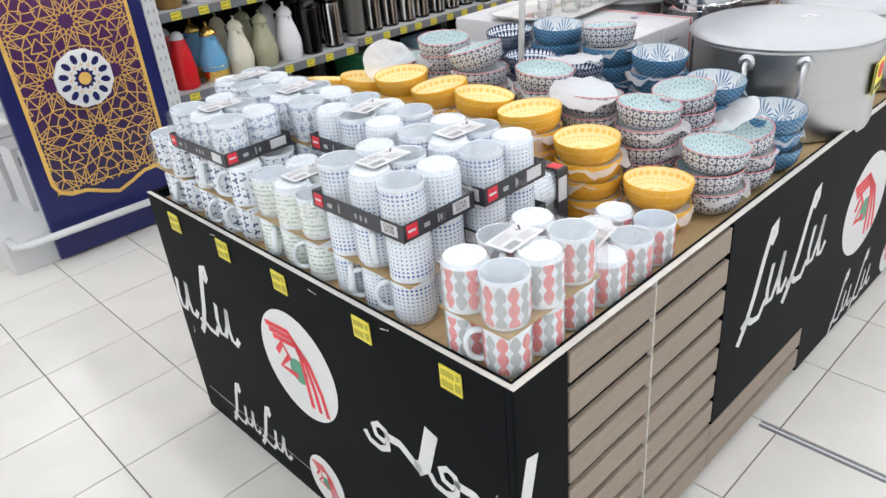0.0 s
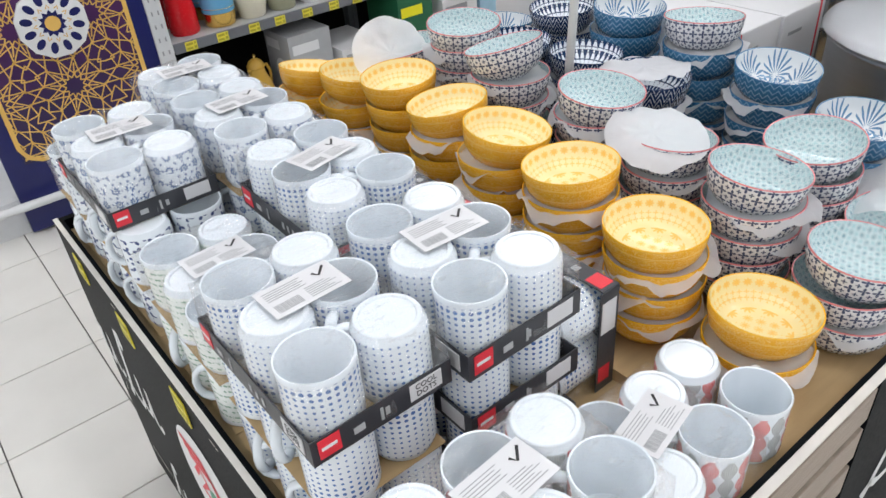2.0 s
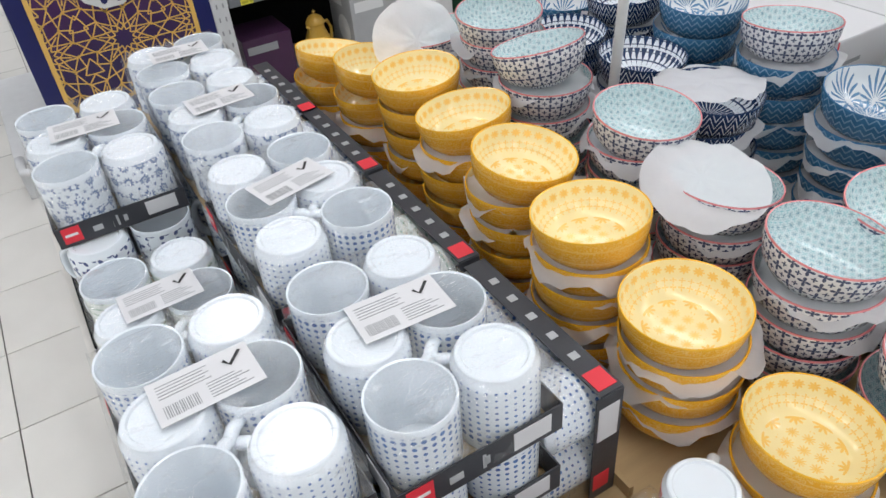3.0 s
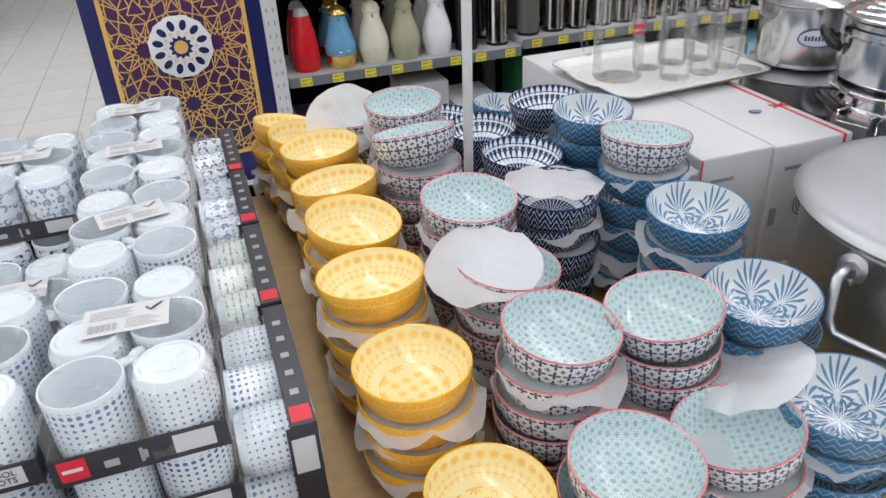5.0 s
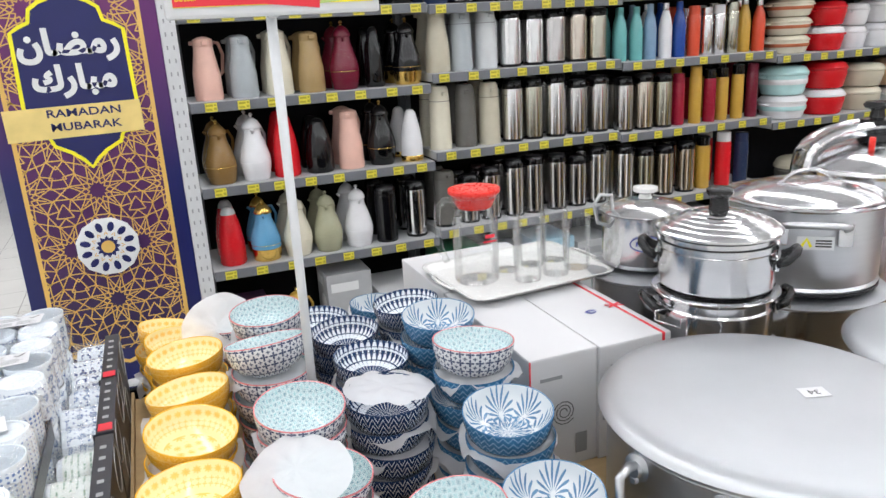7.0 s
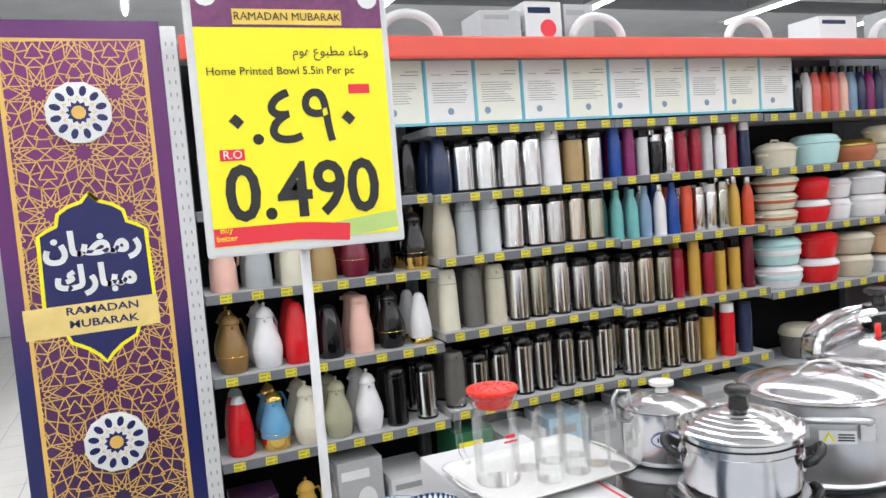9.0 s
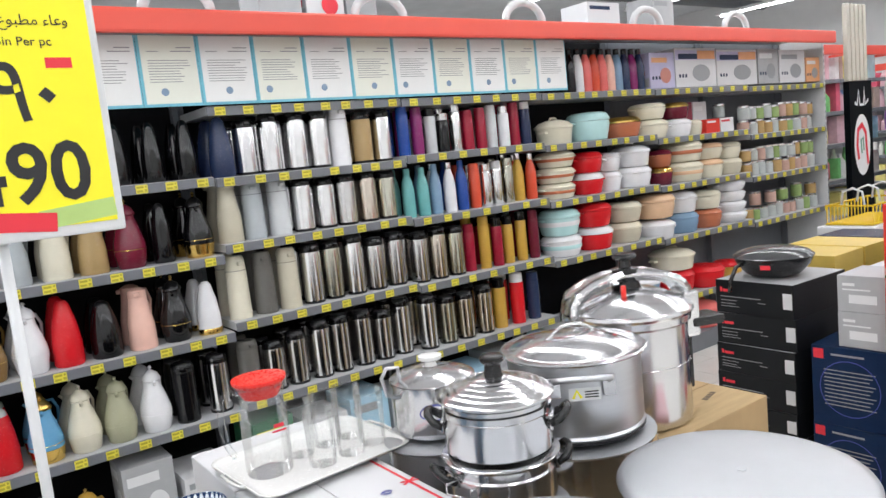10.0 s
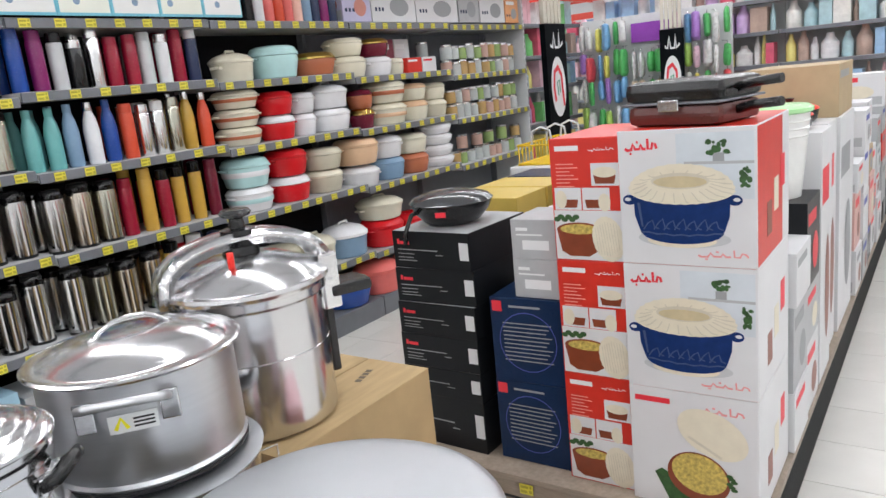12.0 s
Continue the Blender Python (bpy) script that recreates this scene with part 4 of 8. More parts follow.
# dotted mugs, three layers
pack("dots", XA, (0.285, 0.367, 0.449), Z1, 1, banded=False, leaf=False, filmed=False)
pack("dots", XA, (0.285, 0.367, 0.449), Z2, 2, 1, banded=False, leaf=False, filmed=False)
pack("dots", XA, (0.285, 0.367, 0.449), Z3, 3, 0, text="COOL DOTS")
for ys, sd in (((0.27, 0.352, 0.434), 10), ((0.538, 0.62, 0.702), 20)):
    pack("dots", XB, ys, Z1, sd, 0, leaf=False, filmed=False)
    pack("dots", XB, ys, Z2, sd + 1, 1, leaf=False, h=0.034, filmed=False)
    pack("dots", XB, ys, Z3, sd + 2, 0 if sd == 10 else 1, h=0.034)
# pale green leaf mugs, two layers
pack("leaf", XA, (0.545, 0.627, 0.709), Z1, 30, 1, banded=False, leaf=False, filmed=False)
pack("leaf", XA, (0.545, 0.627, 0.709), Z2, 31, 0, banded=False)
# blue floral mugs
pack("scale", XA, (0.81, 0.892, 0.974), Z1, 40, 0, banded=False, leaf=False, filmed=False)
pack("scale", XA, (0.81, 0.892, 0.974), Z2, 41, 1, banded=False, leaf=False, filmed=False)
pack("flower", XA, (0.85, 0.932, 1.014), Z3, 42, 0, h=0.03)
pack("scale", XA, (1.07, 1.152), Z1, 43, 0, banded=False, leaf=False, filmed=False)
pack("scale", XA, (1.09, 1.172), Z2, 44, 1, banded=False, leaf=False)
for ys, sd in (((0.806, 0.888, 0.97), 50), ((1.06, 1.142), 60)):
    pack("flower", XB, ys, Z1, sd, 0, banded=False, leaf=False, filmed=False)
    pack("flower", XB, ys, Z2, sd + 1, 1, banded=False, leaf=False, filmed=False)
    pack("flower", XB, ys, Z3, sd + 2, 0, banded=False)
# packs lying on their side beside the bowls
for k, (y0, paint) in enumerate(((0.245, "dots"), (0.5, "leaf"), (0.755, "flower"), (0.985, "scale"))):
    e = empty("mug_pack", Matrix())
    for row in range(2):
        for j in range(3):
            yy, zz = y0 + 0.042 + 0.079 * j, DECK + 0.042 + 0.08 * row
            mug(paint, 0, 0, 0, m=Matrix.Translation((0.372 if (j + row) % 2 else 0.452, yy, zz)) @ pose(0, 0, 0, 0, 90 if (j + row) % 2 else -90, 0) @ pose(0, 0, 0, 0, 0, (45 if j < 2 else -45) if (row == 1) == ((j + row) % 2 == 1) else (135 if j < 2 else -135)))
    tp = DECK + 0.166
    b = part("band", box(0.4565, y0 - 0.002, DECK + 0.001, 0.459, y0 + 0.242, tp), GREY_CARD, e, "dark grey printed card band")
    part("band", box(0.43, y0 - 0.002, tp, 0.459, y0 + 0.242, tp + 0.0015), GREY_CARD, e)
    part("band", box(0.425, y0 - 0.0035, DECK + 0.001, 0.459, y0 - 0.002, tp), GREY_CARD, e)
    part("badge", box(0.433, y0 + 0.004, tp + 0.0015, 0.456, y0 + 0.03, tp + 0.0022), RED_INK, e, "red square badge")
    for q in range(5):
        part("icon", bars([(0.439, y0 + 0.05 + 0.036 * q, 0.449, y0 + 0.06 + 0.036 * q)], 0.0006), SILVER_CARD, e).matrix_basis = Matrix.Translation((0, 0, tp + 0.0017))
    part("badge", box(0.4285, y0 - 0.0042, DECK + 0.016, 0.4495, y0 - 0.0034, DECK + 0.042), RED_INK, e)
    part("band_label", box(0.4285, y0 - 0.0042, DECK + 0.1, 0.4545, y0 - 0.0034, DECK + 0.15), WHITE_CARD, e)
    wrap_box(0.362, y0, DECK + 0.003, 0.428, y0 + 0.24, tp, 70 + k, e)
    tagged(e, "tray of mugs on its side with dark printed card band", "mug pack", "mug packs")
# red chain mugs at the front corner
pack("chain", (0.062, 0.145, 0.228), (0.06, 0.143), Z1, 80, 0, banded=False, leaf=False, filmed=False)
e = pack("chain", (0.062, 0.145, 0.228), (0.06, 0.143), Z2, 81, 0, h=0.025, banded=False)
pack("chain", (0.325, 0.408), (0.06, 0.143), Z1, 82, 1, banded=False)
for paint_x, paint_y, up in ((0.495, 0.065, True), (0.485, 0.15, False)):
    mug("chain", paint_x, paint_y, DECK + 0.001, 30, up)

# ---- the price sign on its pole ----

def price_sign():
    e = empty("price_sign", pose(0.79, 0.65, DECK))
    part("base", lathe([(0, 0), (0.06, 0), (0.06, 0.004), (0.012, 0.01), (0.012, 0.02), (0, 0.02)], 24), WHITE_METAL, e)
    part("pole", tube([(0, 0, 0.015), (-0.004, -0.03, 0.45), (-0.008, -0.055, 0.86)], 0.0075, 12), WHITE_METAL, e, "white plastic pole")
    part("clip", box(-0.014, -0.065, 0.83, 0.002, -0.045, 0.87, 0.002), WHITE_METAL, e)
    m = Matrix.Translation((0.0, -0.07, 0.835))
    fr = part("frame", box(-0.151, -0.007, -0.003, 0.149, 0.007, 0.42, 0.005), WHITE_METAL, e, "white rounded sign frame")
    fr.matrix_basis = m
    cd = part("card", box(-0.14, -0.0084, 0.012, 0.138, -0.0071, 0.325), YELLOW_CARD, e, "yellow price card")
    cd.matrix_basis = m
    hd = part("card_header", box(-0.14, -0.0084, 0.3255, 0.138, -0.0071, 0.408), mat("purple_print", (0.2, 0.05, 0.16), 0.4, var=0.3, scale=60), e, "purple festive header")
    hd.matrix_basis = m
    s = m @ FACE_S
    b = part("swoosh", stroke([(-0.14 + 0.02 * k, 0.026 - 0.0015 * max(0, k - 6) ** 1.2) for k in range(11)], 0.026, 0.0089), RED_INK, e)
    b.matrix_basis = s
    b = part("swoosh", stroke([(0.04 + 0.0098 * k, 0.022 + 0.001 * k) for k in range(11)], 0.026, 0.0087), mat("lime_print", (0.45, 0.62, 0.2), 0.5, bump=0), e)
    b.matrix_basis = s
    words("Buy\nbetter", 0.012, s @ pose(-0.122, 0.03, 0.0092), YELLOW_CARD, e, "price_print", 0.0002)
    words("0.490", 0.113, s @ pose(-0.003, 0.083, 0.009), BLACK_INK, e, "price_print", 0.0004, squeeze=0.93, bold=0.0022)
    words("R.O", 0.017, s @ pose(-0.103, 0.143, 0.0095), WHITE_INK, e, "price_print", 0.0002)
    b = part("badge", box(-0.121, 0.135, 0.0084, -0.086, 0.151, 0.0091), RED_INK, e)
    b.matrix_basis = s
    b = part("badge", box(0.077, 0.227, 0.0084, 0.11, 0.241, 0.0091), RED_INK, e)
    b.matrix_basis = s
    words("\u0660.\u0664\u0669\u0660", 0.112, s @ pose(-0.01, 0.192, 0.009), BLACK_INK, e, "price_print", 0.0004, bold=0.0012)
    words("Home Printed Bowl 5.5in Per pc", 0.0165, s @ pose(-0.02, 0.262, 0.009), BLACK_INK, e, "price_print", 0.0003)
    words("\ufee1\ufeee\u0647 \ufec9\ufeee\ufe92\ufec4\ufee3 \u0621\ufe8e\ufecb\u0648", 0.019, s @ pose(0.055, 0.29, 0.009), BLACK_INK, e, "price_print", 0.0003)
    words("RAMADAN MUBARAK", 0.016, s @ pose(-0.005, 0.34, 0.0105), BLACK_INK, e, "price_print", 0.0002)
    b = part("ribbon", box(-0.085, 0.329, 0.0084, 0.075, 0.351, 0.0098), mat("gold_print", (0.85, 0.6, 0.12), 0.4, bump=0), e)
    b.matrix_basis = s
    for cx in (-0.12, 0.118):
        b = part("flower_print", disc(0.016, 0.016, 0.009, 12, cx, 0.37), WHITE_INK, e)
        b.matrix_basis = s
    return tagged(e, "yellow price sign in white frame on a thin pole among bowls", "price sign")


price_sign()


# ---- pots on the table ----
def bail(parent, w, drop, out, r=0.007, material=ALU, name="handle"):
    """A cast loop handle on two brackets; local -x is outwards."""
    h = part(name, tube([(0.004, -w, 0.0), (-out * 0.5, -w, 0.008), (-out, -w, 0.0), (-out, -w * 0.98, -drop * 0.75), (-out, -w * 0.8, -drop), (-out, w * 0.8, -drop), (-out, w * 0.98, -drop * 0.75), (-out, w, 0.0), (-out * 0.5, w, 0.008), (0.004, w, 0.0)], r, 10), material, parent)
    for s in (-1, 1):
        part("bracket", lathe([(0, 0), (0.022, 0), (0.021, 0.006), (0.012, 0.01), (0.01, 0.016), (0, 0.017)], 16), material, h).matrix_basis = pose(0.002, s * w, -0.002, 0, -90, 0)
        part("rivet", lathe([(0, 0), (0.007, 0), (0.005, 0.006), (0, 0.007)], 10), material, h).matrix_basis = pose(-0.008, s * w, -0.018, 0, -90, 0)
    return h


def stock_pot(x, y, z0, r, h, lid_r, turn, label_size=True):
    e = empty("stock_pot", pose(x, y, z0))
    part("body", lathe([(0, 0.0), (r - 0.02, 0.0), (r - 0.004, 0.006), (r, 0.02), (r, h - 0.012), (r + 0.004, h - 0.006), (r + 0.003, h), (r - 0.005, h), (r - 0.006, 0.02), (0, 0.012)], 72), ALU, e)
    lid = part("lid", lathe([(0, h + 0.027), (lid_r * 0.5, h + 0.026), (lid_r * 0.86, h + 0.0225), (lid_r * 0.935, h + 0.0195), (lid_r * 0.985, h + 0.0135), (lid_r, h + 0.008), (lid_r - 0.003, h + 0.002), (lid_r - 0.012, h + 0.003), (lid_r * 0.85, h + 0.008), (0, h + 0.009)], 80), ALU_LID, e, "matt aluminium lid")
    for a in (turn, turn + 180):
        hd = bail(e, 0.066, 0.08, 0.042)
        hd.matrix_basis = pose(0, 0, 0, 0, 0, a) @ pose(-math.sqrt(r * r - 0.066 ** 2), 0, h - 0.028)
    return e, lid


e, lid = stock_pot(1.385, 0.222, DECK + 0.001, 0.232, 0.236, 0.247, 18)
st = part("sticker", box(-0.02, -0.014, 0, 0.02, 0.014, 0.0006), WHITE_CARD, lid, "small white sticker")
st.matrix_basis = pose(0.055, -0.032, 0.2631, 0, 0, -18)
words("34", 0.018, pose(0, 0, 0.0007, 0, 0, 180), BLACK_INK, st, "sticker_print", 0.0002)
lb = part("size_label", box(-0.055, -0.04, 0, 0.055, 0.04, 0.0008), YELLOW_CARD, e, "black, yellow and red size label")
lb.matrix_basis = pose(0, 0, 0, 0, 0, -83) @ pose(0.2325, 0, 0.138, 90, 0, 90)
part("label_print", bars([(-0.053, -0.038, -0.03, 0.038), (-0.02, -0.035, 0.05, -0.022)], 0.0011), BLACK_INK, lb)
part("label_print", disc(0.03, 0.02, 0.0012, 24, 0.02, 0.012), RED_INK, lb)
tagged(e, "large aluminium stock pot with flat matt lid and loop handles", "stock pot", "stock pots")
e, lid = stock_pot(1.87, 0.205, DECK + 0.001, 0.216, 0.222, 0.232, 30)
part("boss", lathe([(0, 0.2475), (0.009, 0.2485), (0.009, 0.2505), (0.006, 0.2515), (0, 0.252)], 14), ALU_LID, lid)
tagged(e, "smaller aluminium stock pot with wide matt lid", "stock pot", "stock pots")


def loop(parent, name, r_at, z, a, w=0.05, out=0.045, rise=0.03, material=BAKELITE, r=0.007):
    h = part(name, tube([(0, -w, 0), (out * 0.6, -w, rise * 0.4), (out, -w * 0.6, rise), (out * 1.06, 0, rise * 1.1), (out, w * 0.6, rise), (out * 0.6, w, rise * 0.4), (0, w, 0)], r, 10), material, parent)
    h.matrix_basis = pose(0, 0, 0, 0, 0, a) @ pose(r_at - 0.002, 0, z)
    return h


def wire(parent, name, r_at, z, a, w=0.045, out=0.04, drop=0.045):
    h = part(name, tube([(0, -w, 0), (out, -w, 0.004), (out, -w, -drop), (out, w, -drop), (out, w, 0.004), (0, w, 0)], 0.0016, 6), CHROME, parent, "thin steel wire handle")
    h.matrix_basis = pose(0, 0, 0, 0, 0, a) @ pose(r_at, 0, z)
    return h


def pan(r, z0, h, t=0.002):
    return lathe([(0, z0), (r - 0.015, z0), (r - 0.003, z0 + 0.006), (r, z0 + 0.018), (r, z0 + h - 0.006), (r + 0.006, z0 + h - 0.003), (r + 0.006, z0 + h), (r - t, z0 + h), (r - t, z0 + 0.018), (0, z0 + 0.004)], 56)


def steamer(x, y, z0):
    e = empty("steamer_pot", pose(x, y, z0, 0, 0, 0) @ Matrix.Diagonal((0.94, 0.94, 1.1, 1)))
    r = 0.12
    part("lower_pan", lathe([(0, 0), (r - 0.016, 0), (r - 0.006, 0.004), (r - 0.003, 0.014), (r - 0.003, 0.07), (r - 0.006, 0.074), (r - 0.006, 0.088), (r + 0.007, 0.094), (r + 0.009, 0.098), (r + 0.006, 0.1), (r - 0.008, 0.1), (r - 0.008, 0.02), (0, 0.006)], 64), STEEL, e)
    part("upper_pan", lathe([(0, 0.1005), (r - 0.02, 0.1005), (r - 0.01, 0.104), (r - 0.003, 0.112), (r - 0.003, 0.176), (r - 0.0005, 0.179), (r - 0.0005, 0.19), (r - 0.006, 0.192), (r - 0.006, 0.2), (r - 0.009, 0.2), (r - 0.009, 0.115), (0, 0.106)], 64), STEEL, e)
    # black ring drawn in for the shade in the gap under the lid
    part("lid_gap", lathe([(r - 0.005, 0.2), (r - 0.004, 0.2005), (r - 0.004, 0.2045), (r - 0.005, 0.205)], 48), BAKELITE, e)
    prof = [(r + 0.003, 0.2048), (r + 0.006, 0.2055), (r + 0.006, 0.2095), (r + 0.002, 0.213)]
    for k, (q, z) in enumerate(((0.93, 0.2175), (0.8, 0.2235), (0.65, 0.229), (0.48, 0.2335))):
        prof += [(r * q, z), (r * (q - 0.025), z + 0.0004), (r * (q - 0.035), z - 0.0012), (r * (q - 0.05), z + 0.0006)]
    prof += [(r * 0.3, 0.2372), (0.02, 0.239), (0, 0.2395)]
    part("lid", lathe(prof, 64), STEEL, e, "stepped bright lid")
    part("knob", lathe([(0.0, 0.239), (0.021, 0.239), (0.0195, 0.244), (0.0175, 0.26), (0.0225, 0.264), (0.0265, 0.268), (0.0265, 0.275), (0.022, 0.278), (0, 0.279)], 28), BAKELITE, e, "black flared knob")
    for a, z, rr in ((-48, 0.155, r - 0.002), (-28, 0.066, r - 0.002), (162, 0.066, r - 0.002), (135, 0.155, r - 0.002)):
        hd = loop(e, "handle", rr, z, a, 0.03, 0.034, 0.02, BAKELITE, 0.0085)
        part("bracket", box(-0.002, -0.034, -0.012, 0.006, 0.034, 0.01, 0.002), CHROME, hd)
    for a, z in ((-12, 0.03), (196, 0.045), (222, 0.03)):
        wire(e, "wire_handle", r - 0.003, z + 0.03, a, 0.03, 0.042, 0.012)
    return tagged(e, "two-tier polished aluminium steamer pot with black knob", "steamer pot")


def stool_pot(x, y, z0, r, h, label):
    e = empty("cooking_pot", pose(x, y, z0))
    part("body", pan(r, 0, h), STEEL, e)
    part("lid", lathe([(r + 0.008, h + 0.001), (r + 0.01, h + 0.006), (r * 0.95, h + 0.01), (r * 0.6, h + 0.016), (0, h + 0.018)], 56), ALU_LID, e)
    for a in (-30, 150):
        wire(e, "wire_handle", r, h * 0.7, a)
    return tagged(e, label, "cooking pot", "cooking pots")


stool_pot(1.585, 0.565, DECK + 0.001, 0.125, 0.160, "bright aluminium pot carrying a steamer pot")
steamer(1.585, 0.565, 0.8715)


def lidded_pot(x, y, z0):
    """The pot with the oval maker's label."""
    r, h = 0.096, 0.125
    e = empty("milk_pot", pose(x, y, z0))
    part("body", pan(r, 0, h), STEEL, e)
    part("lid", lathe([(r + 0.004, h + 0.001), (r + 0.005, h + 0.004), (r * 0.9, h + 0.012), (r * 0.4, h + 0.024), (0, h + 0.026)], 48), STEEL, e)
    part("knob", lathe([(0, h + 0.026), (0.016, h + 0.027), (0.012, h + 0.037), (0.028, h + 0.044), (0.028, h + 0.052), (0, h + 0.056)], 24), TRAY_WHITE, e, "white flared knob")
    part("handle", tube([(-r, 0, h * 0.8), (-r - 0.03, 0, h * 0.9), (-r - 0.04, 0, h + 0.03), (-r - 0.025, 0, h + 0.05), (-r + 0.005, 0, h + 0.045), (-r + 0.008, 0, h + 0.01)], 0.0045, 10), ALU, e)
    lab = part("label", disc(0.034, 0.017, 0.0008, 30), WHITE_INK, e, "white oval label with blue edge")
    lab.matrix_basis = pose(0, 0, 0, 0, 0, -124) @ pose(r + 0.0008, 0, h * 0.56, 90, 0, 90)
    part("label_edge", stroke([(0.034 * math.cos(k * 0.21), 0.017 * math.sin(k * 0.21)) for k in range(31)], 0.0028, 0.0012), BLUE_INK, lab)
    part("label_print", bars([(-0.022 + 0.0062 * k, -0.005, -0.0178 + 0.0062 * k, 0.005 - 0.002 * (k % 2)) for k in range(7)], 0.0012), BLUE_INK, lab)
    return tagged(e, "small bright aluminium pot with oval label and white knob", "pot")


stool_pot(1.615, 0.835, DECK + 0.001, 0.118, 0.235, "bright aluminium pot carrying a smaller pot")
lidded_pot(1.62, 0.84, 0.947)


def casserole_pot(x, y, z0):
    r, h = 0.157, 0.183
    e = empty("casserole_pot", pose(x, y, z0))
    part("body", lathe([(0, 0), (r - 0.014, 0), (r - 0.002, 0.006), (r + 0.002, 0.014), (r - 0.002, 0.02), (r, 0.03), (r, h), (r - 0.003, h), (r - 0.004, 0.02), (0, 0.01)], 64), ALU, e)
    part("base_ring", lathe([(r - 0.006, 0.001), (r + 0.0025, 0.003), (r + 0.0025, 0.008), (r - 0.004, 0.009)], 64), BLACK_INK, e)
    part("lid", lathe([(r + 0.014, h + 0.001), (r + 0.016, h + 0.005), (r + 0.012, h + 0.008), (r - 0.006, h + 0.007), (r * 0.92, h + 0.009), (r * 0.86, h + 0.016), (r * 0.6, h + 0.028), (r * 0.3, h + 0.036), (0, h + 0.038)], 64), STEEL, e, "domed aluminium lid")
    g = part("lid_handle", tube([(-0.07, 0, h + 0.032), (-0.058, 0, h + 0.035), (-0.048, 0, h + 0.045), (-0.026, 0, h + 0.056), (0.0, 0, h + 0.058), (0.026, 0, h + 0.056), (0.048, 0, h + 0.045), (0.058, 0, h + 0.035), (0.07, 0, h + 0.032)], 0.004, 10), STEEL, e)
    g.matrix_basis = pose(0, 0, 0, 0, 0, -12)
    for a in (-130, 50):
        hd = part("side_handle", tube([(0, -0.06, 0), (0.03, -0.06, 0.012), (0.045, -0.045, 0.018), (0.045, 0.045, 0.018), (0.03, 0.06, 0.012), (0, 0.06, 0)], 0.007, 10), ALU, e)
        hd.matrix_basis = pose(0, 0, 0, 0, 0, a) @ pose(r - 0.002, 0, h * 0.82)
        for s in (-1, 1):
            part("bracket", box(-0.001, s * 0.06 - 0.014, -0.035, 0.004, s * 0.06 + 0.014, 0.012, 0.002), STEEL, hd)
    w = part("sticker", box(-0.035, -0.014, 0, 0.035, 0.014, 0.0008), WHITE_INK, e, "white safety sticker")
    w.matrix_basis = pose(0, 0, 0, 0, 0, -128) @ pose(r + 0.0008, 0, h * 0.66, 90, 0, 90)
    part("sticker_mark", stroke([(-0.026, -0.008), (-0.017, 0.009), (-0.008, -0.008)], 0.006, 0.0013), YELLOW_CARD, w)
    part("sticker_print", bars([(0.0, -0.008 + 0.006 * k, 0.03, -0.005 + 0.006 * k) for k in range(3)], 0.0012), BLACK_INK, w)
    return tagged(e, "wide aluminium casserole pot with domed lid", "casserole pot")


stool_pot(1.90, 0.66, DECK + 0.001, 0.178, 0.205, "wide shallow bright pot carrying a casserole pot")
casserole_pot(1.908, 0.66, 0.917)


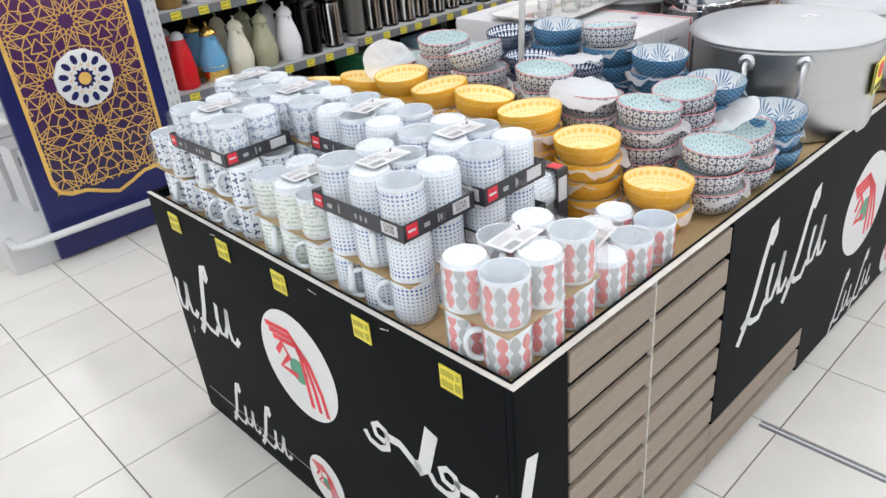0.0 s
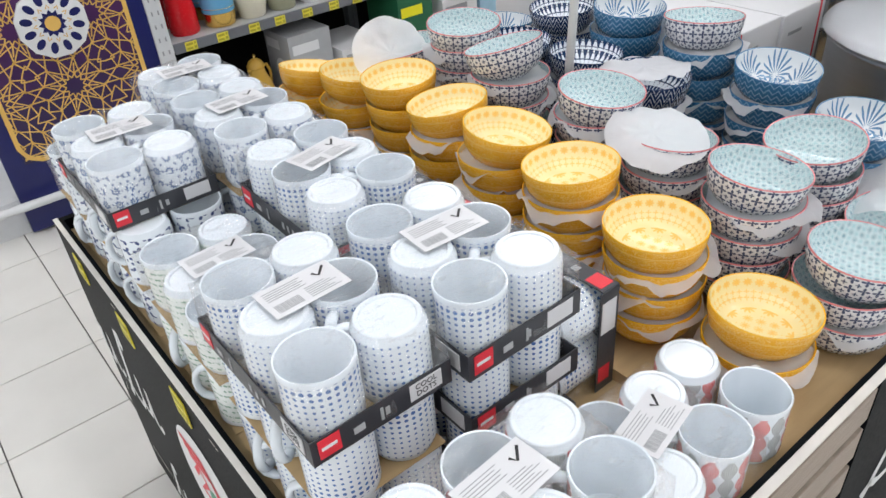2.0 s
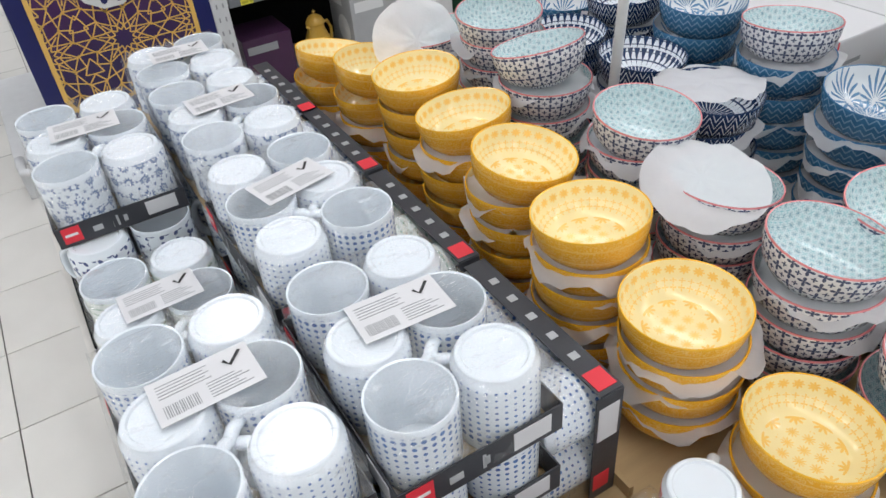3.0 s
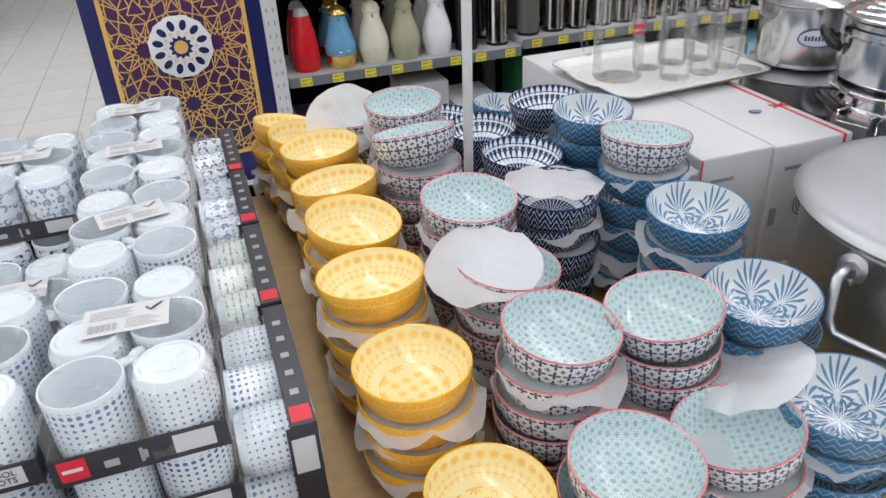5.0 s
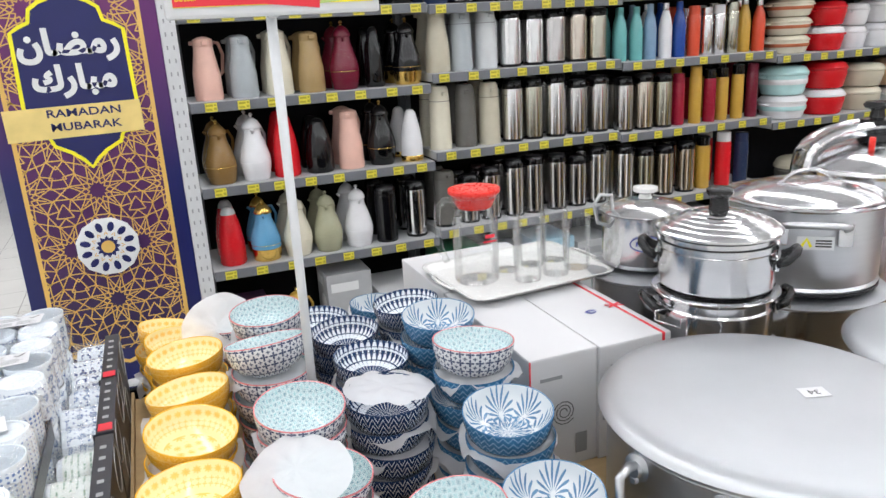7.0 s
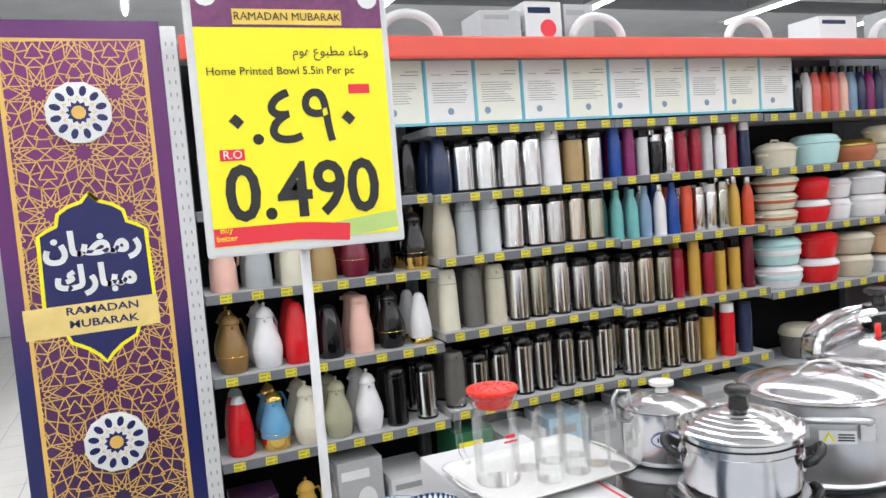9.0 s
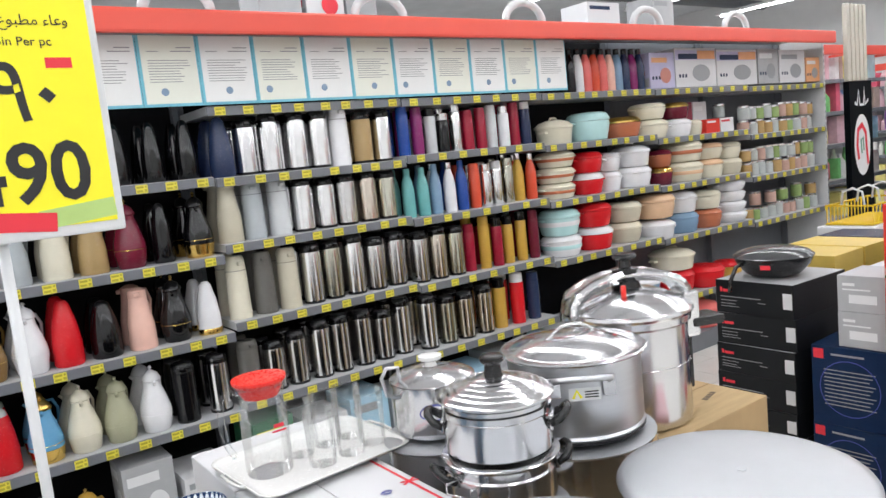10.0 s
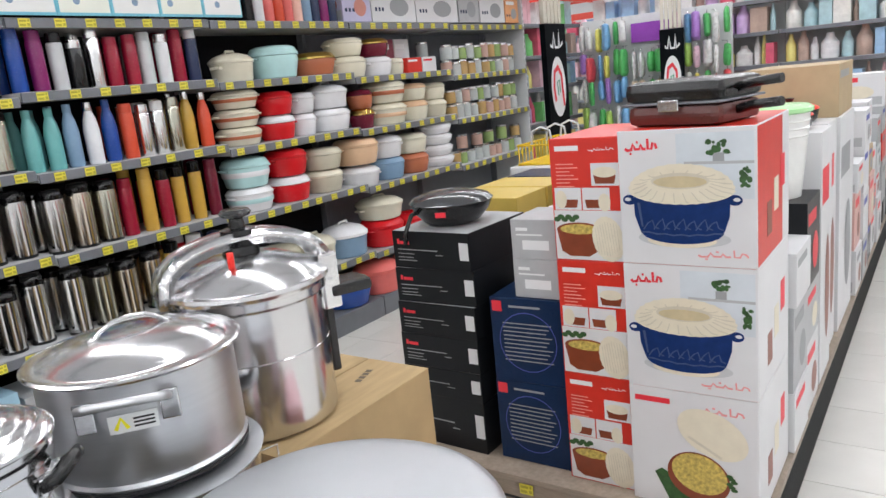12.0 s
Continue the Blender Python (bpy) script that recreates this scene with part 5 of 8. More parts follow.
def pressure_cooker(x, y, z0):
    r, h = 0.158, 0.305
    e = empty("pressure_cooker", pose(x, y, z0))
    part("body", lathe([(0, 0), (r - 0.012, 0), (r - 0.002, 0.007), (r, 0.018), (r, h * 0.55), (r + 0.002, h * 0.555), (r, h * 0.56), (r, h - 0.03), (r + 0.01, h - 0.022), (r + 0.012, h), (r - 0.004, h), (r - 0.004, 0.02), (0, 0.01)], 72), STEEL, e)
    part("lid", lathe([(r + 0.012, h + 0.001), (r + 0.014, h + 0.006), (r + 0.002, h + 0.018), (r * 0.86, h + 0.036), (r * 0.5, h + 0.058), (0.03, h + 0.066), (0, h + 0.066)], 72), STEEL, e, "domed polished lid")
    yoke = bmesh.new()
    arc = 14
    pts = [(-r - 0.02, h - 0.012)] + [(-(r + 0.018) * math.cos(math.pi * k / arc), h + 0.012 + 0.092 * math.sin(math.pi * k / arc) ** 0.8) for k in range(arc + 1)] + [(r + 0.022, h - 0.03)]
    rows, last = [], len(pts) - 1
    for i, (px, pz) in enumerate(pts):
        d = Vector((pts[min(i + 1, last)][0] - pts[max(i - 1, 0)][0], 0, pts[min(i + 1, last)][1] - pts[max(i - 1, 0)][1])).normalized()
        nn = Vector((-d.z, 0, d.x)) * 0.009
        w = 0.03 + 0.01 * abs(i - last / 2) / last
        c = Vector((px, 0, pz))
        lip = nn * 2.2
        rows.append([yoke.verts.new(c + v) for v in (nn + Vector((0, -w * 0.8, 0)), nn + Vector((0, w * 0.8, 0)), lip * 0.6 + Vector((0, w, 0)), -lip + Vector((0, w, 0)), -nn + Vector((0, w * 0.8, 0)), -nn + Vector((0, -w * 0.8, 0)), -lip + Vector((0, -w, 0)), lip * 0.6 + Vector((0, -w, 0)))])
    for a, b in zip(rows, rows[1:]):
        for k in range(8):
            yoke.faces.new((a[k], a[(k + 1) % 8], b[(k + 1) % 8], b[k])).smooth = True
    yoke.faces.new(rows[0][::-1])
    yoke.faces.new(rows[-1])
    y_ = part("clamp_bar", yoke, STEEL, e, "curved steel clamp bar")
    y_.matrix_basis = pose(0, 0, 0, 0, 0, -22)
    k = part("knob", lathe([(0, h + 0.108), (0.037, h + 0.108), (0.037, h + 0.118), (0.018, h + 0.122), (0.015, h + 0.14), (0.03, h + 0.146), (0.034, h + 0.153), (0.028, h + 0.16), (0, h + 0.161)], 24), BAKELITE, e, "black clamp knob")
    part("lid_rim", lathe([(r + 0.004, h + 0.014), (r + 0.016, h + 0.012), (r + 0.018, h + 0.004), (r + 0.014, h - 0.004), (r + 0.01, h - 0.002)], 72), CHROME, e, "rolled bright rim")
    part("clamp_base", lathe([(0, h + 0.066), (0.04, h + 0.066), (0.036, h + 0.082), (0.02, h + 0.088), (0.016, h + 0.1), (0, h + 0.1)], 28), BAKELITE, e, "black clamp base")
    hd = part("side_handle", box(0, -0.045, -0.05, 0.1, 0.045, -0.022, 0.01), BAKELITE, e, "black side handle")
    hd.matrix_basis = pose(0, 0, 0, 0, 0, -24) @ pose(r + 0.016, 0, h - 0.02)
    part("bracket", box(-0.022, -0.04, -0.075, 0.024, 0.04, 0.055, 0.008), CHROME, hd, "chunky steel bracket")
    part("bolt", lathe([(0, 0), (0.009, 0), (0.009, 0.006), (0, 0.007)], 12), CHROME, hd).matrix_basis = pose(0.0, -0.034, -0.01, 90, 0, 0)
    hd = part("long_handle", box(0, -0.016, -0.19, 0.022, 0.016, 0.0, 0.006), BAKELITE, e, "black rear handle")
    hd.matrix_basis = pose(0, 0, 0, 0, 0, -24) @ pose(r + 0.004, 0, h - 0.06)
    hd = part("side_handle", box(0, -0.03, -0.016, 0.05, 0.03, 0.0, 0.006), BAKELITE, e)
    hd.matrix_basis = pose(0, 0, 0, 0, 0, 156) @ pose(r + 0.004, 0, h - 0.03)
    v = part("valve", tube([(-0.07, -0.05, h + 0.05), (-0.07, -0.05, h + 0.085)], 0.007, 10), RED_PLASTIC, e, "red safety valve")
    return tagged(e, "tall polished pressure cooker with clamp bar and black knob", "pressure cooker")


def carton(x0, y0, z0, x1, y1, z1, turn=0.0):
    cx, cy = (x0 + x1) / 2, (y0 + y1) / 2
    e = empty("carton", pose(cx, cy, z0, 0, 0, turn))
    w, d, h = (x1 - x0) / 2, (y1 - y0) / 2, z1 - z0
    part("body", box(-w, -d, 0, w, d, h - 0.003, 0.003), CARD, e)
    part("flap", box(-w, -d, h - 0.003, w, -0.002, h, 0.0008), CARD, e)
    part("flap", box(-w, 0.002, h - 0.003, w, d, h, 0.0008), CARD, e)
    q = part("print", bars([(0.02 + 0.03 * k, -0.012, 0.042 + 0.03 * k, 0.018) for k in range(4)]), mat("carton_print", (0.12, 0.09, 0.06), 0.7, bump=0), e, "dark printed marks")
    q.matrix_basis = on_south(-w * 0.1, -d - 0.0005, h * 0.6)
    q = part("print", bars([(0.0 + 0.02 * k, -0.006, 0.014 + 0.02 * k, 0.01) for k in range(4)]), bpy.data.materials["carton_print"], e)
    q.matrix_basis = pose(w * 0.45, -d * 0.4, h + 0.0003, 0, 0, 15)
    return tagged(e, "brown corrugated carton with dark printing", "carton")


carton(2.125, 0.59, 0.0, 2.61, 0.97, 0.80, 0)
wrapped = part("wrapped_box", box(2.125, -0.01, 0.0, 2.33, 0.34, 0.685, 0.006), mat("pink_foil", (0.75, 0.45, 0.48), 0.25, var=0.15, scale=14))
tagged(wrapped, "pale pink film-wrapped box standing beside the table", "wrapped box")
pressure_cooker(2.262, 0.785, 0.801)


# ---- gift boxes, tray, jug and glasses ----
def gift_box(x0, y0, z0, x1, y1, z1, printed=True, ribbon=True):
    e = empty("gift_box", pose((x0 + x1) / 2, (y0 + y1) / 2, z0))
    w, d, h = (x1 - x0) / 2, (y1 - y0) / 2, z1 - z0
    part("body", box(-w, -d, 0, w, d, h - 0.0015, 0.0015), WHITE_CARD, e)
    part("flap", box(-w + 0.001, -d + 0.001, h - 0.0015, w - 0.001, d - 0.001, h), WHITE_CARD, e)
    part("ribbon", box(w - 0.02, -d - 0.0006, 0.001, w - 0.014, d, h + 0.0006), RED_INK, e, "printed red ribbon") if ribbon else None
    if ribbon:
        part("bow", stroke([(-0.018, 0.008), (0.018, -0.008)], 0.006), RED_INK, e).matrix_basis = pose(w - 0.017, -d * 0.2, h + 0.0004)
        part("bow", stroke([(-0.018, -0.008), (0.018, 0.008)], 0.006), RED_INK, e).matrix_basis = pose(w - 0.017, -d * 0.2, h + 0.0008)
        part("crest", stroke([(0.014 * math.cos(k * 0.7) * (1 - 0.03 * k), 0.011 * math.sin(k * 0.7) * (1 - 0.03 * k)) for k in range(26)], 0.002), BLUE_INK, e, "small blue crest").matrix_basis = pose(0, -d * 0.25, h + 0.0004)
    m = on_south(0, -d - 0.0004, 0)
    o = part("ornament", stroke([(0.02 * math.cos(k * 0.55) * (0.3 + 0.03 * k), h * 0.5 + 0.02 * math.sin(k * 0.55) * (0.3 + 0.03 * k)) for k in range(34)], 0.0018), BLACK_INK, e, "black printed ornament")
    o.matrix_basis = m
    for q in ((w * 0.35, h * 0.1, w * 0.7, h * 0.28), (-w * 0.7, h * 0.8, -w * 0.05, h * 0.83), (-w * 0.9, h * 0.35, -w * 0.72, h * 0.5)):
        part("ornament", bars([q]), GREY_INK, e).matrix_basis = m
    return tagged(e, "white glossy gift box with red ribbon print and crest", "gift box", "gift boxes")


gift_box(1.152, 0.532, DECK + 0.001, 1.292, 0.93, 0.924, True, False)
gift_box(1.294, 0.526, DECK + 0.001, 1.452, 0.93, 0.924)
gift_box(1.152, 0.935, DECK + 0.001, 1.452, 1.225, 0.924, False, False)
part_ = part("stripe", box(1.1515, 0.5312, DECK + 0.02, 1.1545, 0.5318, 0.923), RED_INK, None)
part_.parent = [o for o in bpy.data.objects if o.name.startswith("gift_box")][0]
part_.matrix_parent_inverse = part_.parent.matrix_basis.inverted()


def serving_tray():
    e = empty("serving_tray", pose(1.345, 0.955, 0.9255, 0, 0, 4))
    prof = [(0.155, 0.115, 0.0), (0.165, 0.125, 0.004), (0.18, 0.14, 0.018), (0.188, 0.148, 0.022), (0.188, 0.148, 0.018), (0.176, 0.136, 0.012), (0.163, 0.122, 0.008)]
    b = bmesh.new()
    rings = []
    for hw, hd, z in prof:
        c = 0.035
        ring = []
        for qx, qy, a0 in ((1, 1, 0), (-1, 1, 90), (-1, -1, 180), (1, -1, 270)):
            for k in range(5):
                a = radians(a0 + 22.5 * k)
                ring.append(b.verts.new((qx * (hw - c) + c * math.cos(a), qy * (hd - c) + c * math.sin(a), z)))
        rings.append(ring)
    n = len(rings[0])
    for p, q in zip(rings, rings[1:]):
        for k in range(n):
            b.faces.new((p[k], p[(k + 1) % n], q[(k + 1) % n], q[k])).smooth = True
    b.faces.new(rings[0][::-1])
    b.faces.new(rings[-1])
    part("body", b, TRAY_WHITE, e)
    for sx in (-1, 1):
        part("grip", tube([(sx * 0.185, -0.05, 0.02), (sx * 0.195, -0.045, 0.021), (sx * 0.2, 0, 0.0215), (sx * 0.195, 0.045, 0.021), (sx * 0.185, 0.05, 0.02)], 0.0035, 8), TRAY_WHITE, e)
    return tagged(e, "white melamine serving tray with raised rim on boxes", "serving tray")


serving_tray()
TZ = 0.9345


def jug():
    e = empty("water_jug", pose(1.245, 0.955, TZ) @ Matrix.Diagonal((1.13, 1.13, 1.0, 1)))
    H = 0.205
    part("glass", lathe([(0, 0.0), (0.042, 0.0), (0.045, 0.004), (0.046, 0.14), (0.04, 0.158), (0.04, 0.168), (0.047, 0.185), (0.05, H), (0.047, H), (0.0455, 0.195)], 40), GLASS, e, "clear glass body")
    part("lid", lathe([(0.0, 0.172), (0.034, 0.172), (0.041, 0.188), (0.0462, 0.2), (0.052, H + 0.002), (0.052, H + 0.009), (0.044, H + 0.011), (0.02, H + 0.008), (0, H + 0.008)], 36), RED_PLASTIC, e, "red plastic lid")
    hd = part("handle", tube([(-0.048, 0, H - 0.01), (-0.07, 0, H - 0.004), (-0.086, 0, H - 0.018), (-0.088, 0, 0.14), (-0.083, 0, 0.09), (-0.07, 0, 0.06)], 0.0065, 10), GLASS, e)
    hd.matrix_basis = pose(0, 0, 0, 0, 0, 10)
    s = part("maker_mark", bars([(-0.014, 0.1, 0.014, 0.104), (-0.01, 0.11, 0.01, 0.118)]), RED_INK, e, "small red print")
    s.matrix_basis = on_south(0.01, -0.0462, 0)
    return tagged(e, "clear glass water jug with red plastic lid on tray", "jug")


jug()


def tumbler(x, y, z):
    e = part("tumbler", lathe([(0, 0), (0.028, 0), (0.03, 0.003), (0.0345, 0.125), (0.0338, 0.1262), (0.0328, 0.125), (0.0325, 0.119)], 32), GLASS)
    e.matrix_basis = pose(x, y, z)
    return tagged(e, "plain clear glass tumbler on a white tray", "tumbler", "tumblers")


tb = tumbler(1.345, 0.895, TZ)
for x, y in ((1.42, 0.9), (1.485, 0.915), (1.335, 0.985), (1.405, 0.99), (1.47, 0.995)):
    copy_thing(tb, pose(x, y, TZ))


# ---- goods on the shelves ----
def colour(name, col, rough=0.25, metal=0.0, var=0.06):
    key = "ware_" + name
    return bpy.data.materials.get(key) or mat(key, col, 0.1 if name == "black" else rough, metal, var=var, scale=18, bump=0.02)


C = dict(
    red=(0.7, 0.012, 0.02), black=(0.004, 0.004, 0.005), white=(0.82, 0.82, 0.84), cream=(0.74, 0.7, 0.56), olive=(0.4, 0.4, 0.27), brown=(0.26, 0.15, 0.045),
    blue=(0.13, 0.37, 0.6), pink=(0.88, 0.55, 0.45), grey=(0.42, 0.46, 0.48), tan=(0.42, 0.29, 0.13), maroon=(0.16, 0.01, 0.03), wine=(0.34, 0.01, 0.035), sand=(0.58, 0.54, 0.42),
    dgrey=(0.13, 0.125, 0.115), silver=(0.62, 0.64, 0.65), navy=(0.02, 0.035, 0.09), teal=(0.17, 0.48, 0.47), royal=(0.015, 0.07, 0.33), orange=(0.72, 0.09, 0.04),
    purple=(0.25, 0.02, 0.14), gold=(0.6, 0.36, 0.06), mint=(0.5, 0.76, 0.76), terra=(0.5, 0.16, 0.08), steelblue=(0.22, 0.35, 0.5), peach=(0.78, 0.52, 0.33), rose=(0.8, 0.17, 0.15),
)
METALS = dict(steel=(mat("flask_steel", (0.86, 0.86, 0.86), 0.16, 1.0, bump=0, even=True), "brushed steel"), chrome=(CHROME, "bright chrome"), dsteel=(mat("dark_steel", (0.66, 0.65, 0.64), 0.15, 1.0, bump=0, even=True), "dark steel"), bronze=(mat("bronze_steel", (0.7, 0.63, 0.54), 0.17, 1.0, bump=0, even=True), "bronze steel"), gsteel=(mat("olive_steel", (0.58, 0.57, 0.48), 0.19, 1.0, bump=0, even=True), "olive steel"))


def paint_of(c):
    return METALS[c][0] if c in METALS else colour(c, C[c])


def said(c):
    return METALS[c][1] if c in METALS else {"dgrey": "dark grey", "terra": "terracotta", "royal": "royal blue", "steelblue": "slate blue"}.get(c, c)


PROTO = {}


def airpot(c, h=0.255, r=0.05, top="black"):
    e = empty("vacuum_flask")
    part("body", lathe([(0, 0.012), (r, 0.012), (r, h * 0.8), (r * 0.97, h * 0.84), (0, h * 0.84)], 24), paint_of(c), e)
    part("base", lathe([(0, 0), (r * 0.99, 0), (r * 1.02, 0.004), (r * 1.02, 0.013), (0, 0.0135)], 24), paint_of("black"), e, "black base ring")
    part("top", lathe([(r * 0.99, h * 0.838), (r * 1.01, h * 0.85), (r * 0.98, h * 0.93), (r * 0.8, h * 0.985), (0, h)], 24), paint_of(top), e, said(top) + " pouring top")
    part("spout", box(-0.012, -r * 1.25, h * 0.88, 0.012, -r * 0.8, h * 0.93, 0.004), paint_of(top), e)
    hd = part("handle", tube([(r * 0.9, 0, h * 0.9), (r * 1.45, 0, h * 0.88), (r * 1.6, 0, h * 0.75), (r * 1.55, 0, h * 0.45), (r * 1.0, 0, h * 0.36)], 0.0075, 8), paint_of(top), e)
    hd.matrix_basis = pose(0, 0, 0, 0, 0, 75)
    return tagged(e, f"{said(c)} vacuum flask with {said(top)} pouring top on shelf", "vacuum flask", "vacuum flasks")


def tallpot(c, h=0.29, r=0.052):
    e = empty("vacuum_flask")
    part("body", lathe([(0, 0.0), (r, 0.0), (r * 1.02, 0.03), (r * 0.99, 0.035), (r * 0.94, h * 0.72), (r * 0.9, h * 0.76)], 28), paint_of(c), e)
    part("top", lathe([(r * 0.92, h * 0.762), (r * 0.9, h * 0.8), (r * 0.84, h * 0.93), (r * 0.7, h * 0.985), (0, h)], 28), paint_of(c), e)
    part("seam", lathe([(r * 0.925, h * 0.755), (r * 0.945, h * 0.759), (r * 0.925, h * 0.763)], 28), paint_of("dgrey"), e)
    part("spout", box(-0.014, -r * 1.12, h * 0.84, 0.014, -r * 0.6, h * 0.9, 0.005), paint_of(c), e)
    return tagged(e, f"{said(c)} plastic vacuum flask on a grey metal shelf", "vacuum flask", "vacuum flasks")


def pear(c, h=0.275, r=0.066, trim="gold", tip=True, base=None, crown=False):
    e = empty("coffee_flask")
    part("body", lathe([(0, 0.0), (r * 0.78, 0.0), (r * 0.85, 0.006), (r * 0.98, h * 0.2), (r, h * 0.27), (r * 0.97, h * 0.36), (r * 0.76, h * 0.54), (r * 0.55, h * 0.68), (r * 0.52, h * 0.76)], 28), paint_of(c), e)
    part("belt", lathe([(r * 0.985, h * 0.262), (r * 1.015, h * 0.268), (r * 0.99, h * 0.276)], 28), GOLD if trim == "gold" else paint_of(trim), e)
    if base:
        part("foot", lathe([(r * 0.8, 0.0), (r * 0.9, 0.004), (r * 1.01, h * 0.2), (r * 0.95, h * 0.21)], 28), GOLD, e, "gold foot")
    part("lid", lathe([(r * 0.53, h * 0.762), (r * 0.6, h * 0.775), (r * 0.6, h * 0.8), (r * 0.42, h * 0.88), (r * 0.14, h * 0.925), (0, h * 0.93)], 24), GOLD if crown else paint_of(c), e)
    if tip:
        part("finial", lathe([(0, h * 0.92), (0.006, h * 0.925), (0.004, h * 0.95), (0.009, h * 0.965), (0.006, h * 0.985), (0.001, h)], 12), GOLD if trim == "gold" else paint_of(trim), e, "finial")
    part("spout", tube([(-r * 0.45, 0, h * 0.7), (-r * 0.58, 0, h * 0.74), (-r * 0.7, 0, h * 0.77)], 0.006, 8), paint_of(c), e)
    part("handle", tube([(r * 0.5, 0, h * 0.74), (r * 0.95, 0, h * 0.74), (r * 1.2, 0, h * 0.6), (r * 1.15, 0, h * 0.42), (r * 0.85, 0, h * 0.36)], 0.0065, 8), paint_of(c), e)
    return tagged(e, f"{said(c)} pear-shaped coffee flask with {trim} trim", "coffee flask", "coffee flasks")


def bullet(c, h=0.26, r=0.058, top="black", foot=False):
    e = empty("coffee_flask")
    if foot:
        part("foot", lathe([(r * 0.8, 0.0), (r * 1.0, 0.003), (r * 1.04, h * 0.1), (r * 1.0, h * 0.12)], 28), GOLD, e, "gold foot")
    part("body", lathe([(0, 0), (r * 0.9, 0), (r, 0.01), (r * 0.98, h * 0.35), (r * 0.8, h * 0.65), (r * 0.55, h * 0.86)], 28), paint_of(c), e)
    part("top", lathe([(r * 0.56, h * 0.861), (r * 0.5, h * 0.92), (r * 0.3, h * 0.98), (0, h)], 24), paint_of(top), e)
    part("handle", tube([(r * 0.6, 0, h * 0.82), (r * 1.05, 0, h * 0.8), (r * 1.3, 0, h * 0.6), (r * 1.05, 0, h * 0.35)], 0.007, 8), paint_of(c), e).matrix_basis = pose(0, 0, 0, 0, 0, 70)
    return tagged(e, f"{said(c)} rounded coffee flask with {said(top)} top", "coffee flask", "coffee flasks")


def pitcher(c, h=0.255, r=0.058):
    e = empty("pitcher_flask")
    part("body", lathe([(0, 0), (r * 0.95, 0), (r, 0.008), (r * 0.96, h * 0.4), (r * 0.72, h * 0.72), (r * 0.66, h * 0.84)], 28), paint_of(c), e)
    part("lid", lathe([(r * 0.67, h * 0.841), (r * 0.7, h * 0.86), (r * 0.66, h * 0.95), (r * 0.3, h * 0.99), (0, h)], 24), paint_of(c), e)
    part("spout", box(-r * 0.95, -0.013, h * 0.86, -r * 0.5, 0.013, h * 0.93, 0.005), paint_of(c), e)
    part("handle", tube([(r * 0.6, 0, h * 0.9), (r * 1.1, 0, h * 0.88), (r * 1.35, 0, h * 0.7), (r * 1.2, 0, h * 0.4), (r * 0.85, 0, h * 0.34)], 0.008, 8), paint_of(c), e)
    return tagged(e, f"{said(c)} pitcher flask with handle on a metal shelf", "pitcher flask", "pitcher flasks")


def slim(c, h=0.255, r=0.033, cap="black"):
    e = empty("water_bottle")
    part("body", lathe([(0, 0), (r * 0.94, 0), (r, 0.006), (r, h * 0.78), (r * 0.93, h * 0.82)], 22), paint_of(c), e)
    part("cap", lathe([(r * 0.92, h * 0.822), (r * 0.93, h * 0.83), (r * 0.9, h * 0.985), (r * 0.7, h), (0, h)], 22), paint_of(cap), e, said(cap) + " cap")
    return tagged(e, f"slim {said(c)} vacuum bottle with {said(cap)} cap", "vacuum bottle", "vacuum bottles")


def cola(c, h=0.265, r=0.034, cap="steel"):
    e = empty("water_bottle")
    part("body", lathe([(0, 0), (r * 0.94, 0), (r, 0.006), (r, h * 0.55), (r * 0.8, h * 0.72), (r * 0.5, h * 0.84), (r * 0.48, h * 0.86)], 22), paint_of(c), e)
    part("cap", lathe([(r * 0.5, h * 0.861), (r * 0.52, h * 0.87), (r * 0.5, h * 0.99), (0, h)], 20), paint_of(cap), e, "cap")
    return tagged(e, f"{said(c)} bottle-shaped drinking flask with metal cap", "water bottle", "water bottles")


def hotpot(c, h=0.15, r=0.1, lid=None, knob="same"):
    lid = lid or c
    e = empty("food_container")
    part("body", lathe([(0, 0), (r * 0.86, 0), (r * 0.9, 0.006), (r * 0.98, h * 0.55), (r, h * 0.6), (r * 0.97, h * 0.61)], 32), paint_of(c), e)
    part("lid", lathe([(r * 0.985, h * 0.612), (r * 1.04, h * 0.62), (r * 1.04, h * 0.7), (r * 0.98, h * 0.74), (r * 0.8, h * 0.86), (r * 0.4, h * 0.95), (0, h * 0.96)], 32), paint_of(lid), e, said(lid) + " lid")
    part("lid_grip", tube([(-r * 0.35, 0, h * 0.93), (-r * 0.25, 0, h * 1.03), (r * 0.25, 0, h * 1.03), (r * 0.35, 0, h * 0.93)], 0.007, 8), paint_of(lid), e)
    for s in (-1, 1):
        part("handle", box(s * r * 0.95, -0.03, h * 0.42, s * r * 1.22, 0.03, h * 0.52, 0.005), paint_of(c), e)
    return tagged(e, f"{said(c)} insulated food container with {said(lid)} lid", "food container", "food containers")


